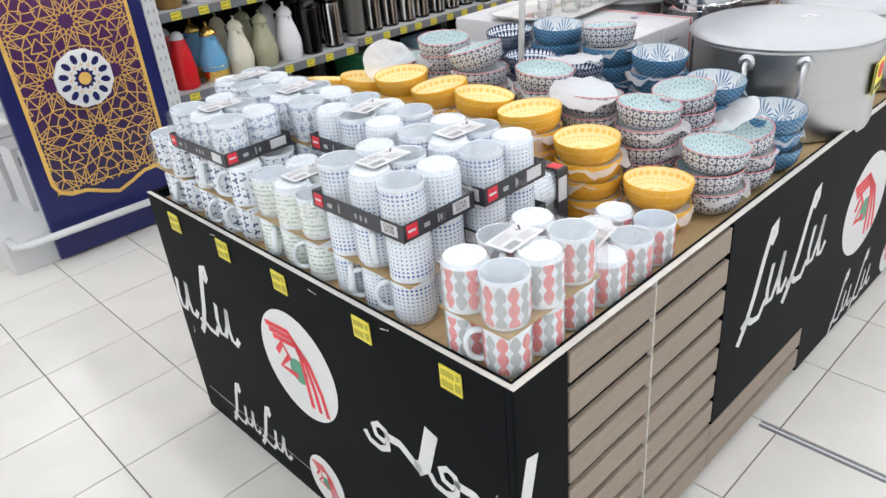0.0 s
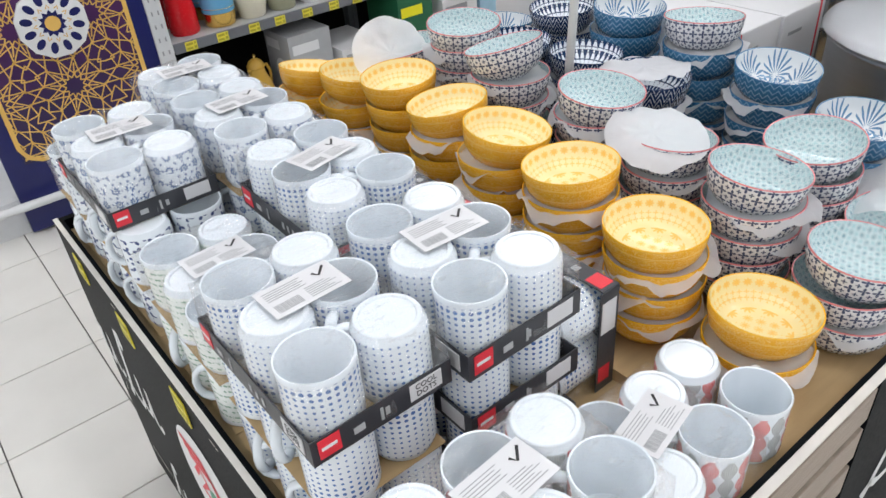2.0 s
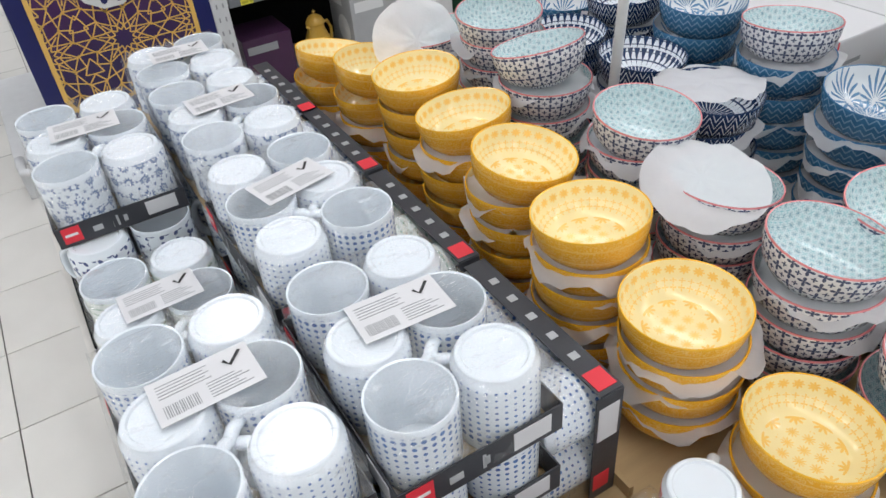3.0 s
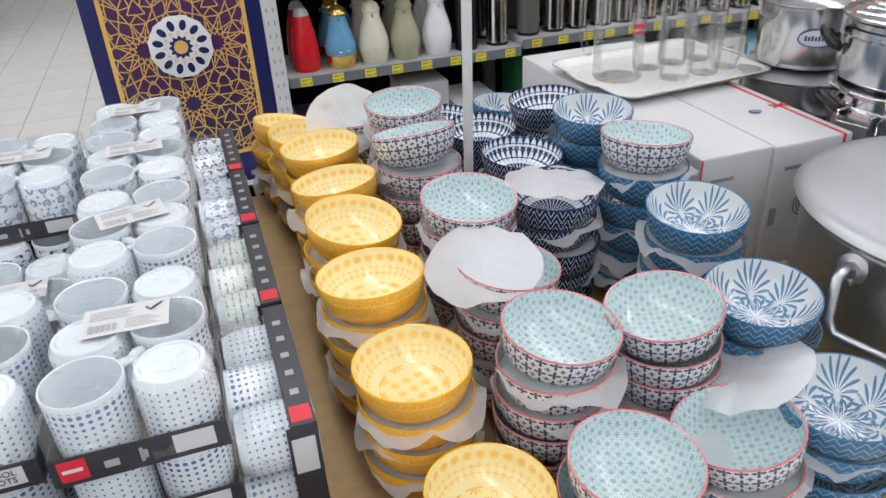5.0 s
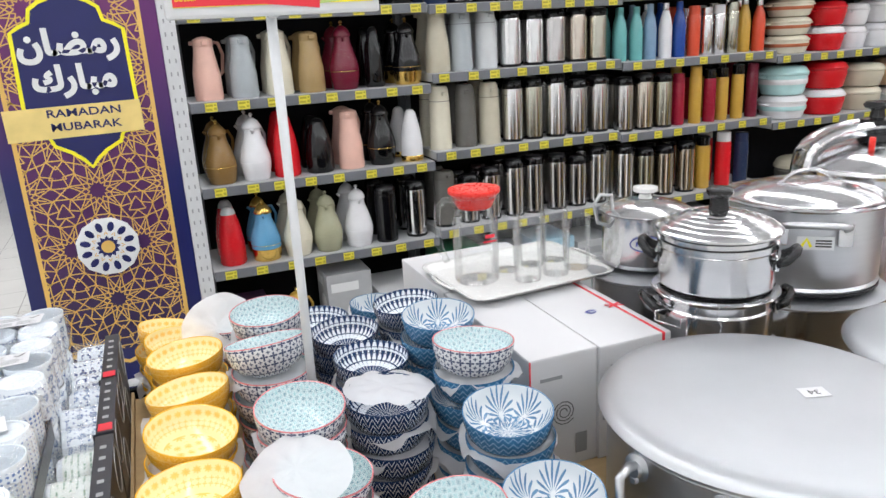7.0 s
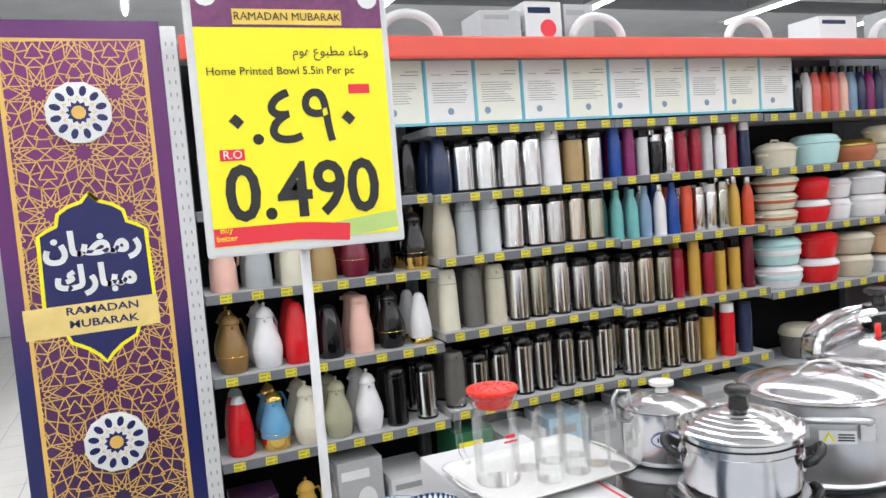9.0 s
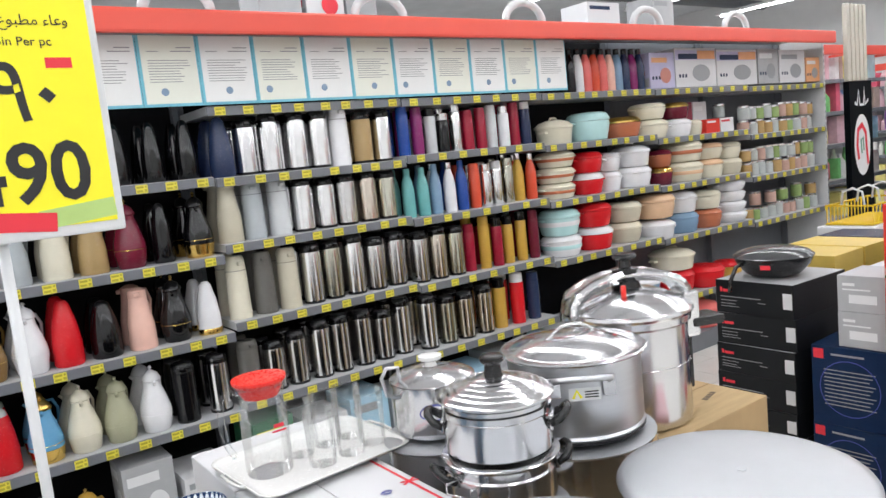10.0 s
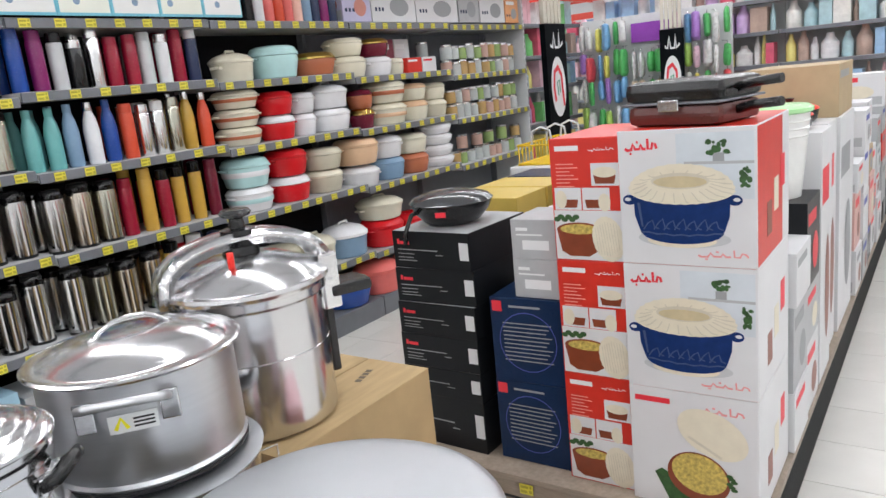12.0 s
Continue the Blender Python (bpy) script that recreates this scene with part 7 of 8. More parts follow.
def banner():
    e = empty("festive_banner", pose(0.373, 2.625, 0))
    W, B, T = 0.318, 0.012, 2.36
    part("board", box(-W, 0, B, W, 0.03, T, 0.002), BORDER, e, "royal blue board")
    part("upper_border", box(-W + 0.001, -0.0015, 0.9, W - 0.001, 0.0, T - 0.002), BORDER_TOP, e, "violet upper border")
    w2, z0, z1 = 0.252, 0.275, 2.285
    part("field", box(-w2, -0.003, z0, w2, -0.0016, z1), PURPLE, e, "purple pattern field")
    s = on_south(0, 0, 0)

    def gold(pts, w, d=0.0042, name="gold_line"):
        o = part(name, stroke(pts, w, d), GOLD_INK, e)
        o.matrix_basis = s
        return o

    gold([(-w2, z1), (-w2, z0 + 0.06), (-w2 + 0.02, z0 + 0.02), (-w2 + 0.06, z0), (-w2 + 0.12, z0 - 0.003), (-0.09, z0 - 0.02), (-0.07, z0 - 0.03), (0, z0 - 0.055), (0.07, z0 - 0.03), (0.09, z0 - 0.02), (w2 - 0.12, z0 - 0.003), (w2 - 0.06, z0), (w2 - 0.02, z0 + 0.02), (w2, z0 + 0.06), (w2, z1), (-w2, z1)], 0.016, 0.0046, "gold_frame")
    # woven geometric lines
    lines = []
    d = 0.262
    for j in range(-2, 10):
        for i in range(-2, 3):
            cx, cz = i * d + (d / 2 if j % 2 else 0.0), 0.498 + d * 0.866 * j
            lines += star_lines(cx, cz, d / 2, 0)
            for up in (1, -1):
                gx, gz = cx, cz + up * d / math.sqrt(3)
                tri = [(gx + 0.036 * math.cos(radians(60 * k + 30)) * (1.0 if k % 2 else 0.55), gz + 0.036 * math.sin(radians(60 * k + 30)) * (1.0 if k % 2 else 0.55)) for k in range(6)]
                lines += list(zip(tri, tri[1:] + tri[:1]))
                tri = [(gx + 0.062 * math.cos(radians(60 * k)), gz + 0.062 * math.sin(radians(60 * k))) for k in range(6)]
                lines += list(zip(tri, tri[1:] + tri[:1]))
    b = bmesh.new()
    for p, q in lines:
        c = seg_clip(p, q, -w2 + 0.006, w2 - 0.006, z0 + 0.006, z1 - 0.006)
        if not c:
            continue
        (ax, az), (bx, bz) = c
        d = math.hypot(bx - ax, bz - az)
        if d < 0.002:
            continue
        nx, nz = -(bz - az) / d * 0.0023, (bx - ax) / d * 0.0023
        b.faces.new([b.verts.new(v) for v in ((ax + nx, az + nz, 0.0038), (ax - nx, az - nz, 0.0038), (bx - nx, bz - nz, 0.0038), (bx + nx, bz + nz, 0.0038))])
    tagged(part("gold_lattice", b, GOLD_INK, e, "gold woven star pattern"), kind="stuff").matrix_basis = s
    # raised flower plaques
    for zc in (0.725, 2.01):
        fl = part("flower_plaque", lathe([(0.118, 0), (0.118, 0.012), (0.112, 0.014), (0, 0.014)], 12), WHITE_INK, e, "white and blue flower plaque with gold heart")
        fl.matrix_basis = pose(0, -0.0045, zc, 90, 0, 0) @ pose(0, 0, 0, 0, 0, 15)
        for k in range(12):
            pt = disc(0.02, 0.0125, 0.0004, 14, 0.083, 0)
            part("petal", pt, BORDER, fl).matrix_basis = pose(0, 0, 0.0142, 0, 0, 30 * k)
            part("petal", stroke([(0.05, -0.006), (0.062, 0), (0.05, 0.006)], 0.004, 0.0006), GOLD_INK, fl).matrix_basis = pose(0, 0, 0.0142, 0, 0, 30 * k + 15)
        star = bmesh.new()
        star.faces.new([star.verts.new(((0.046 if k % 2 else 0.034) * math.cos(math.pi * k / 12), (0.046 if k % 2 else 0.034) * math.sin(math.pi * k / 12), 0.0004)) for k in range(24)])
        part("heart", star, BORDER, fl).matrix_basis = pose(0, 0, 0.0142)
        part("heart", disc(0.026, 0.026, 0.0009, 12), GOLD_INK, fl).matrix_basis = pose(0, 0, 0.0142)
    # the emblem with its greeting
    shape = [(0, 1.705), (0.03, 1.672), (0.08, 1.655), (0.115, 1.63), (0.125, 1.585), (0.16, 1.57), (0.19, 1.55), (0.195, 1.3), (0.195, 1.2), (0.165, 1.175), (0.13, 1.17), (0.115, 1.135), (0.06, 1.105), (0.025, 1.075), (0, 1.045)]
    full = shape + [(-x, z) for x, z in shape[-2:0:-1]]
    b = bmesh.new()
    b.faces.new([b.verts.new((x, z, 0.005)) for x, z in full][::-1])
    part("emblem", b, BORDER, e, "navy emblem with yellow edge").matrix_basis = s
    part("emblem_edge", stroke(full + full[:2], 0.014, 0.0058), YELLOW_CARD, e).matrix_basis = s
    part("ribbon", box(-0.248, 1.166, 0.005, 0.228, 1.284, 0.0075), mat("pale_gold_print", (0.86, 0.66, 0.24), 0.4, var=0.12, scale=12, bump=0), e, "pale gold ribbon").matrix_basis = s @ pose(0, 0, 0, 0, 0, 1)
    words("RAMADAN", 0.041, s @ pose(0.005, 1.256, 0.0082), BORDER, e, "greeting", 0.0004, squeeze=1.3, bold=0.0007)
    words("MUBARAK", 0.041, s @ pose(0.005, 1.205, 0.0082), BORDER, e, "greeting", 0.0004, squeeze=1.3, bold=0.0007)
    words("\ufee5\ufe8e\ufec0\ufee3\u0631", 0.124, s @ pose(-0.004, 1.508, 0.008), WHITE_INK, e, "greeting", 0.0006, bold=0.0055)
    words("\ufed9\u0631\ufe8e\ufe92\ufee3", 0.12, s @ pose(-0.004, 1.38, 0.008), WHITE_INK, e, "greeting", 0.0006, bold=0.0055)
    return tagged(e, "tall purple festive banner with gold star pattern and greeting", "banner")


banner()


def end_cap():
    """The shelving end unit behind the banner, facing the side aisle."""
    e = empty("end_shelf_unit", pose(0.0, 2.657, 0))
    part("base", box(-0.12, 0.002, 0.0, 0.66, 0.9, 0.14, 0.004), WHITE_METAL, e)
    part("back_panel", box(0.6, 0.002, 0.141, 0.66, 0.9, 2.2), WHITE_METAL, e)
    for z in (0.62, 1.05, 1.5):
        part("shelf", box(0.06, 0.03, z, 0.6, 0.9, z + 0.03), WHITE_METAL, e)
    part("bumper", tube([(-0.1, 0.03, 0.15), (-0.1, -0.07, 0.145), (-0.06, -0.085, 0.145), (0.7, -0.085, 0.14)], 0.016, 10), WHITE_METAL, e, "white floor bumper rail")
    return tagged(e, "white shelving end unit with bumper rail beside the banner", "shelf unit")


end_cap()
for k in range(3):
    goods_box(0.2 - 0.02 * k, 2.8 + 0.23 * k, 0.1405, 0.2, 0.2, 0.3, WHITE_CARD, GREY_INK, "white and grey carton on the end shelf")
    goods_box(0.2, 2.8 + 0.23 * k, 0.6505, 0.22, 0.2, 0.28, (WHITE_CARD, SILVER_CARD)[k % 2], RED_INK, "white carton on the end shelf", pic=GREY_INK)

# ---- boxed goods on the plinth ----
PZ = 0.2125
PHOTO_BG = mat("kitchen_photo", (0.62, 0.67, 0.71), 0.35, var=0.12, scale=8)
LEAF = mat("plant_print", (0.04, 0.12, 0.03), 0.5, var=0.4, scale=60)
BEIGE = mat("beige_print", (0.72, 0.66, 0.52), 0.4, var=0.06)
BLUEPOT = mat("blue_pot_print", (0.01, 0.033, 0.14), 0.4, var=0.2, scale=30, spec=0.12)
REDPOT = mat("brown_pot_print", (0.24, 0.05, 0.02), 0.35, var=0.15)
FOOD = mat("food_print", (0.75, 0.5, 0.12), 0.5, var=0.5, scale=90)
PINK_INK = mat("pink_print", (0.8, 0.3, 0.3), 0.5, bump=0)
GREY_SHADE = mat("grey_print", (0.5, 0.51, 0.52), 0.4, var=0.05)


def arabic_bars(m, w, h, e, material):
    """An unreadable title: two thick joined strokes with dots."""
    part("print", stroke([(0, h * 0.1), (w * 0.06, -h * 0.1), (w * 0.2, -h * 0.05), (w * 0.25, h * 0.45), (w * 0.32, 0), (w * 0.46, 0), (w * 0.5, h * 0.4), (w * 0.56, 0), (w * 0.66, 0)], h * 0.26), material, e).matrix_basis = m
    part("print", stroke([(w * 0.72, h * 0.9), (w * 0.73, 0.0), (w * 0.84, 0), (w * 0.88, h * 0.5), (w * 0.96, h * 0.4), (w, 0)], h * 0.24), material, e).matrix_basis = m
    part("print", bars([(w * 0.36, h * 0.5, w * 0.42, h * 0.72)]), material, e).matrix_basis = m
    part("print", bars([(w * 0.14, -h * 0.5, w * 0.2, -h * 0.3)]), material, e).matrix_basis = m


def shape_print(points, depth=0.001):
    b = bmesh.new()
    b.faces.new([b.verts.new((x, y, depth)) for x, y in points])
    return b


def tureen(e, m, s, body, lid):
    """A printed picture of a covered dish: round belly, ears, relief and fluted lid."""
    belly = [(-0.5, 0.1), (-0.49, -0.12), (-0.44, -0.27)] + [(0.42 * math.cos(radians(a)), -0.3 + 0.12 * math.sin(radians(a))) for a in range(190, 351, 16)] + [(0.44, -0.27), (0.49, -0.12), (0.5, 0.1)]
    part("shadow_print", disc(0.48 * s, 0.1 * s, 0.0008, 28, 0.02 * s, -0.36 * s), GREY_SHADE, e).matrix_basis = m
    part("foot_print", disc(0.36 * s, 0.08 * s, 0.0009, 28, 0, -0.38 * s), lid, e).matrix_basis = m
    part("dish_print", shape_print([(x * s, y * s) for x, y in belly], 0.0011), body, e, "printed dish").matrix_basis = m
    for q in (-1, 1):
        part("dish_grip_print", disc(0.075 * s, 0.055 * s, 0.001, 16, q * 0.54 * s, 0.05 * s), body, e).matrix_basis = m
        part("dish_grip_print", disc(0.035 * s, 0.02 * s, 0.0013, 12, q * 0.56 * s, 0.055 * s), WHITE_CARD, e).matrix_basis = m
    for k in range(7):
        x = (-0.33 + 0.11 * k) * s
        part("relief_print", stroke([(x - 0.07 * s, -0.27 * s), (x - 0.02 * s, -0.2 * s), (x + 0.03 * s, -0.17 * s + 0.02 * s * (k % 2)), (x + 0.05 * s, -0.24 * s), (x + 0.1 * s, -0.26 * s)], 0.014 * s, 0.0014), RELIEF, e).matrix_basis = m
    part("relief_print", stroke([(-0.43 * s + 0.086 * s * k, (-0.3 - 0.03 * math.sin(k * 0.314)) * s + 0.012 * s * (k % 2)) for k in range(11)], 0.016 * s, 0.0014), RELIEF, e).matrix_basis = m
    part("gloss_print", shape_print([(-0.46 * s, 0.02 * s), (-0.43 * s, 0.02 * s), (-0.4 * s, -0.24 * s), (-0.42 * s, -0.24 * s)], 0.0014), RELIEF, e).matrix_basis = m
    edge = [((0.54 + 0.012 * (k % 2)) * math.cos(radians(k * 6)), 0.15 + (0.275 if k < 31 else 0.15) * math.sin(radians(k * 6)) + 0.006 * (k % 2)) for k in range(60)]
    part("lid_print", shape_print([(x * s, y * s) for x, y in edge], 0.0016), lid, e, "printed fluted lid").matrix_basis = m
    for k in range(22):
        a = radians(8 + 344 * k / 21 - 90)
        c, d = math.cos(a), math.sin(a)
        part("lid_rib_print", stroke([(0.33 * s * c - 0.02 * s, 0.22 * s + 0.1 * s * d), (0.44 * s * c, 0.18 * s + 0.15 * s * d), (0.52 * s * c + 0.015 * s, 0.16 * s + (0.2 if d > 0 else 0.145) * s * d)], 0.011 * s, 0.0018), FLUTE, e).matrix_basis = m
    part("lid_well_print", disc(0.3 * s, 0.085 * s, 0.002, 28, 0, 0.25 * s), FLUTE, e).matrix_basis = m
    part("lid_well_print", disc(0.275 * s, 0.06 * s, 0.0023, 28, 0, 0.24 * s), WELL, e).matrix_basis = m


RELIEF = mat("relief_print", (0.05, 0.085, 0.19), 0.4, var=0.3, scale=60, bump=0)
FLUTE = mat("flute_print", (0.6, 0.55, 0.44), 0.4, var=0.1, bump=0)
WELL = mat("well_print", (0.6, 0.5, 0.3), 0.4, var=0.15, bump=0)


def white_box(y0, z, kind):
    w, h, d = 0.353, 0.3625, 0.42
    e = empty("cookware_box", pose(3.163 + d / 2, y0 + w / 2, z))
    part("body", box(-d / 2, -w / 2, 0, d / 2, w / 2, h, 0.0025), WHITE_CARD, e)
    part("top_panel", box(-d / 2 + 0.003, -w / 2 + 0.003, h, d / 2 - 0.003, w / 2 - 0.003, h + 0.0006), RED_CARD, e, "red top panel")
    part("side_panel", box(-d / 2 + 0.006, -w / 2 - 0.0008, 0.004, d / 2 - 0.1, -w / 2, h - 0.004), RED_CARD if kind == 0 else WHITE_CARD, e, "printed side panel")
    for k in range(3):
        part("side_print", bars([(-0.1 + 0.09 * k, 0.06 + 0.05 * k, -0.04 + 0.09 * k, 0.15 + 0.05 * k)]), (REDPOT, BEIGE, RED_INK)[k], e).matrix_basis = on_south(0, -w / 2 - 0.001, 0)
    m = on_west(-d / 2 - 0.0005, 0, 0)
    if kind < 2:
        ph = part("photo", box(-0.02, h * 0.5, 0, w / 2 - 0.006, h * 0.965, 0.0005), PHOTO_BG, e, "printed kitchen scene")
        ph.matrix_basis = m
        part("sill_print", box(0.0, h * 0.745, 0.0005, w / 2 - 0.006, h * 0.765, 0.0007), SILVER_CARD, e).matrix_basis = m
        rnd = random.Random(5 + kind)
        for k in range(20):
            part("plant_print", disc(rnd.uniform(0.004, 0.009), rnd.uniform(0.003, 0.008), 0.0008 + 0.00005 * k, 9, 0.085 + rnd.uniform(-0.025, 0.025), h * 0.86 + rnd.uniform(-0.014, 0.016)), LEAF, e).matrix_basis = m
            part("plant_print", disc(rnd.uniform(0.003, 0.007), rnd.uniform(0.004, 0.009), 0.0008 + 0.00005 * k, 9, 0.15 + rnd.uniform(-0.01, 0.01), h * 0.64 + rnd.uniform(-0.025, 0.025)), LEAF, e).matrix_basis = m
        part("plant_pot_print", box(0.072, h * 0.765, 0.0006, 0.1, h * 0.825, 0.001), GREY_INK, e).matrix_basis = m
        arabic_bars(m @ pose(-0.155, h * 0.865, 0), 0.085, 0.03, e, RED_INK)
        tureen(e, m @ pose(-0.012, h * 0.455, 0.0006), 0.252, BLUEPOT, BEIGE)
        arabic_bars(m @ pose(0.03, h * 0.08, 0), 0.125, 0.02, e, PINK_INK)
    else:
        part("print", bars([(-0.16, h * 0.88, -0.06, h * 0.925)]), RED_INK, e).matrix_basis = m
        arabic_bars(m @ pose(0.01, h * 0.86, 0), 0.13, 0.024, e, PINK_INK)
        part("cloth_print", shape_print([(-0.11, 0.1), (-0.09, 0.115), (0.06, 0.05), (0.06, 0.0), (-0.06, 0.0)], 0.0008), LEAF, e).matrix_basis = m
        part("dish_print", disc(0.088, 0.075, 0.001, 28, -0.012, h * 0.3), REDPOT, e, "printed dish").matrix_basis = m @ pose(0, 0, 0, 0, 0, -14)
        part("food_print", disc(0.078, 0.06, 0.0014, 28, -0.012, h * 0.33), FOOD, e).matrix_basis = m @ pose(0, 0, 0, 0, 0, -14)
        part("lid_print", disc(0.1, 0.066, 0.0018, 36, 0.05, h * 0.6), BEIGE, e, "printed lid").matrix_basis = m @ pose(0, 0, 0, 0, 0, -24) @ pose(-0.1, 0.03, 0)
        part("lid_slot_print", stroke([(-0.04, 0.02), (0.05, -0.03)], 0.008, 0.0022), FLUTE, e).matrix_basis = m @ pose(0.03, h * 0.58, 0)
        for k in range(6):
            part("herb_print", disc(0.01, 0.006, 0.0019 + 0.00004 * k, 8, 0.1 + 0.006 * (k % 3), h * 0.36 - 0.008 * k), LEAF, e).matrix_basis = m
    return tagged(e, "white and red cookware box with printed covered dish", "cookware box", "cookware boxes")


for k in range(3):
    white_box(-0.06, PZ + 0.3635 * (2 - k), k)


BLUSH = mat("pale_red_print", (0.85, 0.35, 0.3), 0.5, bump=0)


def red_box(y0, z):
    w, h, d = 0.214, 0.358, 0.4
    e = empty("cookware_box", pose(3.19 + d / 2, y0 + w / 2, z))
    part("body", box(-d / 2, -w / 2, 0, d / 2, w / 2, h, 0.0025), RED_CARD, e)
    m = on_west(-d / 2 - 0.0005, 0, 0)
    part("white_panel", box(-w / 2 + 0.004, 0.004, 0, w / 2 - 0.004, h * 0.42, 0.0006), WHITE_CARD, e, "white lower panel").matrix_basis = m
    part("print", bars([(-w * 0.42, h * 0.9, -w * 0.08, h * 0.94)]), WHITE_INK, e).matrix_basis = m
    arabic_bars(m @ pose(w * 0.06, h * 0.9, 0), 0.075, 0.009, e, WHITE_INK)
    for k in range(8):
        part("text_print", bars([(-w * 0.42, h * (0.58 + 0.03 * k), -w * (0.1 + 0.06 * (k % 3)), h * (0.588 + 0.03 * k))], 0.0004), BLUSH, e).matrix_basis = m
    for q, (bx, bz) in enumerate(((0.018, 0.62), (-0.098, 0.425), (-0.012, 0.425))):
        c, d = bx + 0.04, h * bz
        part("photo", box(bx, d, 0, bx + 0.082, d + 0.064, 0.0007), WHITE_CARD, e).matrix_basis = m
        part("dish_print", shape_print([(c - 0.033, d + 0.03), (c - 0.028, d + 0.006), (c + 0.028, d + 0.006), (c + 0.033, d + 0.03)], 0.001), REDPOT, e).matrix_basis = m
        part("lid_print", disc(0.035 if q == 0 else 0.018, 0.015 if q == 0 else 0.026, 0.0012, 20, c + (0, -0.02, 0.026)[q], d + 0.038 - 0.008 * q), BEIGE, e).matrix_basis = m
    part("dish_print", shape_print([(-0.098, h * 0.26), (-0.085, h * 0.08), (-0.06, h * 0.04), (0.0, h * 0.04), (0.035, h * 0.1), (0.045, h * 0.26)], 0.001), REDPOT, e, "printed dish").matrix_basis = m
    part("dish_print", disc(0.071, 0.022, 0.0011, 24, -0.027, h * 0.26), REDPOT, e).matrix_basis = m
    part("food_print", disc(0.06, 0.015, 0.0013, 24, -0.027, h * 0.265), FOOD, e).matrix_basis = m
    part("lid_print", shape_print([((0.046 + 0.0015 * (k % 2)) * math.cos(k * 0.1496), (0.066 + 0.0015 * (k % 2)) * math.sin(k * 0.1496)) for k in range(42)], 0.0016), BEIGE, e, "printed lid").matrix_basis = m @ pose(0.06, h * 0.19, 0, 0, 0, 12)
    for k in range(9):
        part("lid_rib_print", stroke([(-0.034 + 0.008 * k, -0.05 + 0.003 * abs(k - 4)), (-0.03 + 0.008 * k, 0.0), (-0.026 + 0.008 * k, 0.05 - 0.003 * abs(k - 4))], 0.0016, 0.0019), FLUTE, e).matrix_basis = m @ pose(0.056, h * 0.19, 0, 0, 0, 12)
    for k in range(6):
        part("plant_print", disc(0.011, 0.008, 0.0009 + 0.00004 * k, 9, -0.095 + 0.012 * k, h * (0.345 + 0.02 * (k % 2))), LEAF, e).matrix_basis = m
    return tagged(e, "red cookware box with small printed dishes", "cookware box", "cookware boxes")


for k in range(3):
    red_box(0.296, PZ + 0.3585 * k)


def plate_box(y0, z, w, h, d, x, face, label, group, rnd):
    e = empty("product_box", pose(x + d / 2, y0 + w / 2, z, 0, 0, rnd.uniform(-2.5, 2.5)))
    part("body", box(-d / 2, -w / 2, 0, d / 2, w / 2, h, 0.002), face, e)
    m = on_west(-d / 2 - 0.0004, 0, 0)
    return e, m


RN = random.Random(9)
z = PZ
for k, h in enumerate((0.19, 0.106, 0.12, 0.116, 0.122, 0.13)):
    e, m = plate_box(0.82 + RN.uniform(-0.008, 0.008), z, 0.32, h - 0.0006, 0.36, 3.205 + RN.uniform(-0.008, 0.008), BLACK_CARD, "", "", RN)
    part("top_panel", box(-0.176, -0.156, h - 0.0006, 0.176, 0.156, h - 0.0002), SILVER_CARD, e, "grey printed lid")
    part("print", bars([(-0.14, h * 0.64, -0.13, h * 0.78), (-0.127, h * 0.64, -0.088, h * 0.73)]), RED_INK, e, "red title").matrix_basis = m
    part("print", bars([(-0.14, h * 0.49, 0.03, h * 0.515), (-0.14, h * 0.38, -0.07, h * 0.4), (0.02, h * 0.38, 0.05, h * 0.4), (-0.14, h * 0.28, -0.075, h * 0.3), (-0.14, h * 0.2, -0.06, h * 0.22)]), GREY_INK, e).matrix_basis = m
    part("label", box(0.12, h * 0.3, 0, 0.155, h * 0.75, 0.0008), WHITE_CARD, e, "white sticker").matrix_basis = m
    tagged(e, "black pan box with red title and fine print", "pan box", "black pan boxes")
    z += h
WOK_Z = z
for k in range(2):
    e, m = plate_box(0.522, PZ + 0.287 * k, 0.255, 0.286, 0.3, 3.215, NAVY_CARD, "", "", RN)
    part("badge", box(-0.12, 0.24, 0, -0.085, 0.275, 0.0008), RED_INK, e, "red square badge").matrix_basis = m
    part("print", bars([(-0.06, 0.255, 0.05, 0.262)] + [(-0.085, 0.2 - 0.014 * q, 0.085 - 0.01 * (q % 3), 0.2035 - 0.014 * q) for q in range(10)]), GREY_INK, e, "fine print").matrix_basis = m
    part("ring_print", stroke([(0.1 * math.cos(q * 0.2618), 0.14 + 0.1 * math.sin(q * 0.2618)) for q in range(25)], 0.003), BLUE_INK, e).matrix_basis = m
    tagged(e, "navy dinnerware box with red badge, wrapped in film", "dinnerware box", "navy boxes")
for k in range(2):
    e, m = plate_box(0.528, PZ + 0.575 + 0.127 * k, 0.155, 0.126, 0.2, 3.23, SILVER_CARD, "", "", RN)
    part("print", bars([(-0.06, 0.09, -0.02, 0.1), (-0.06, 0.075, 0.03, 0.08), (-0.04, 0.03, 0.05, 0.06)]), WHITE_INK, e).matrix_basis = m
    tagged(e, "small grey appliance box with white print", "appliance box", "grey boxes")


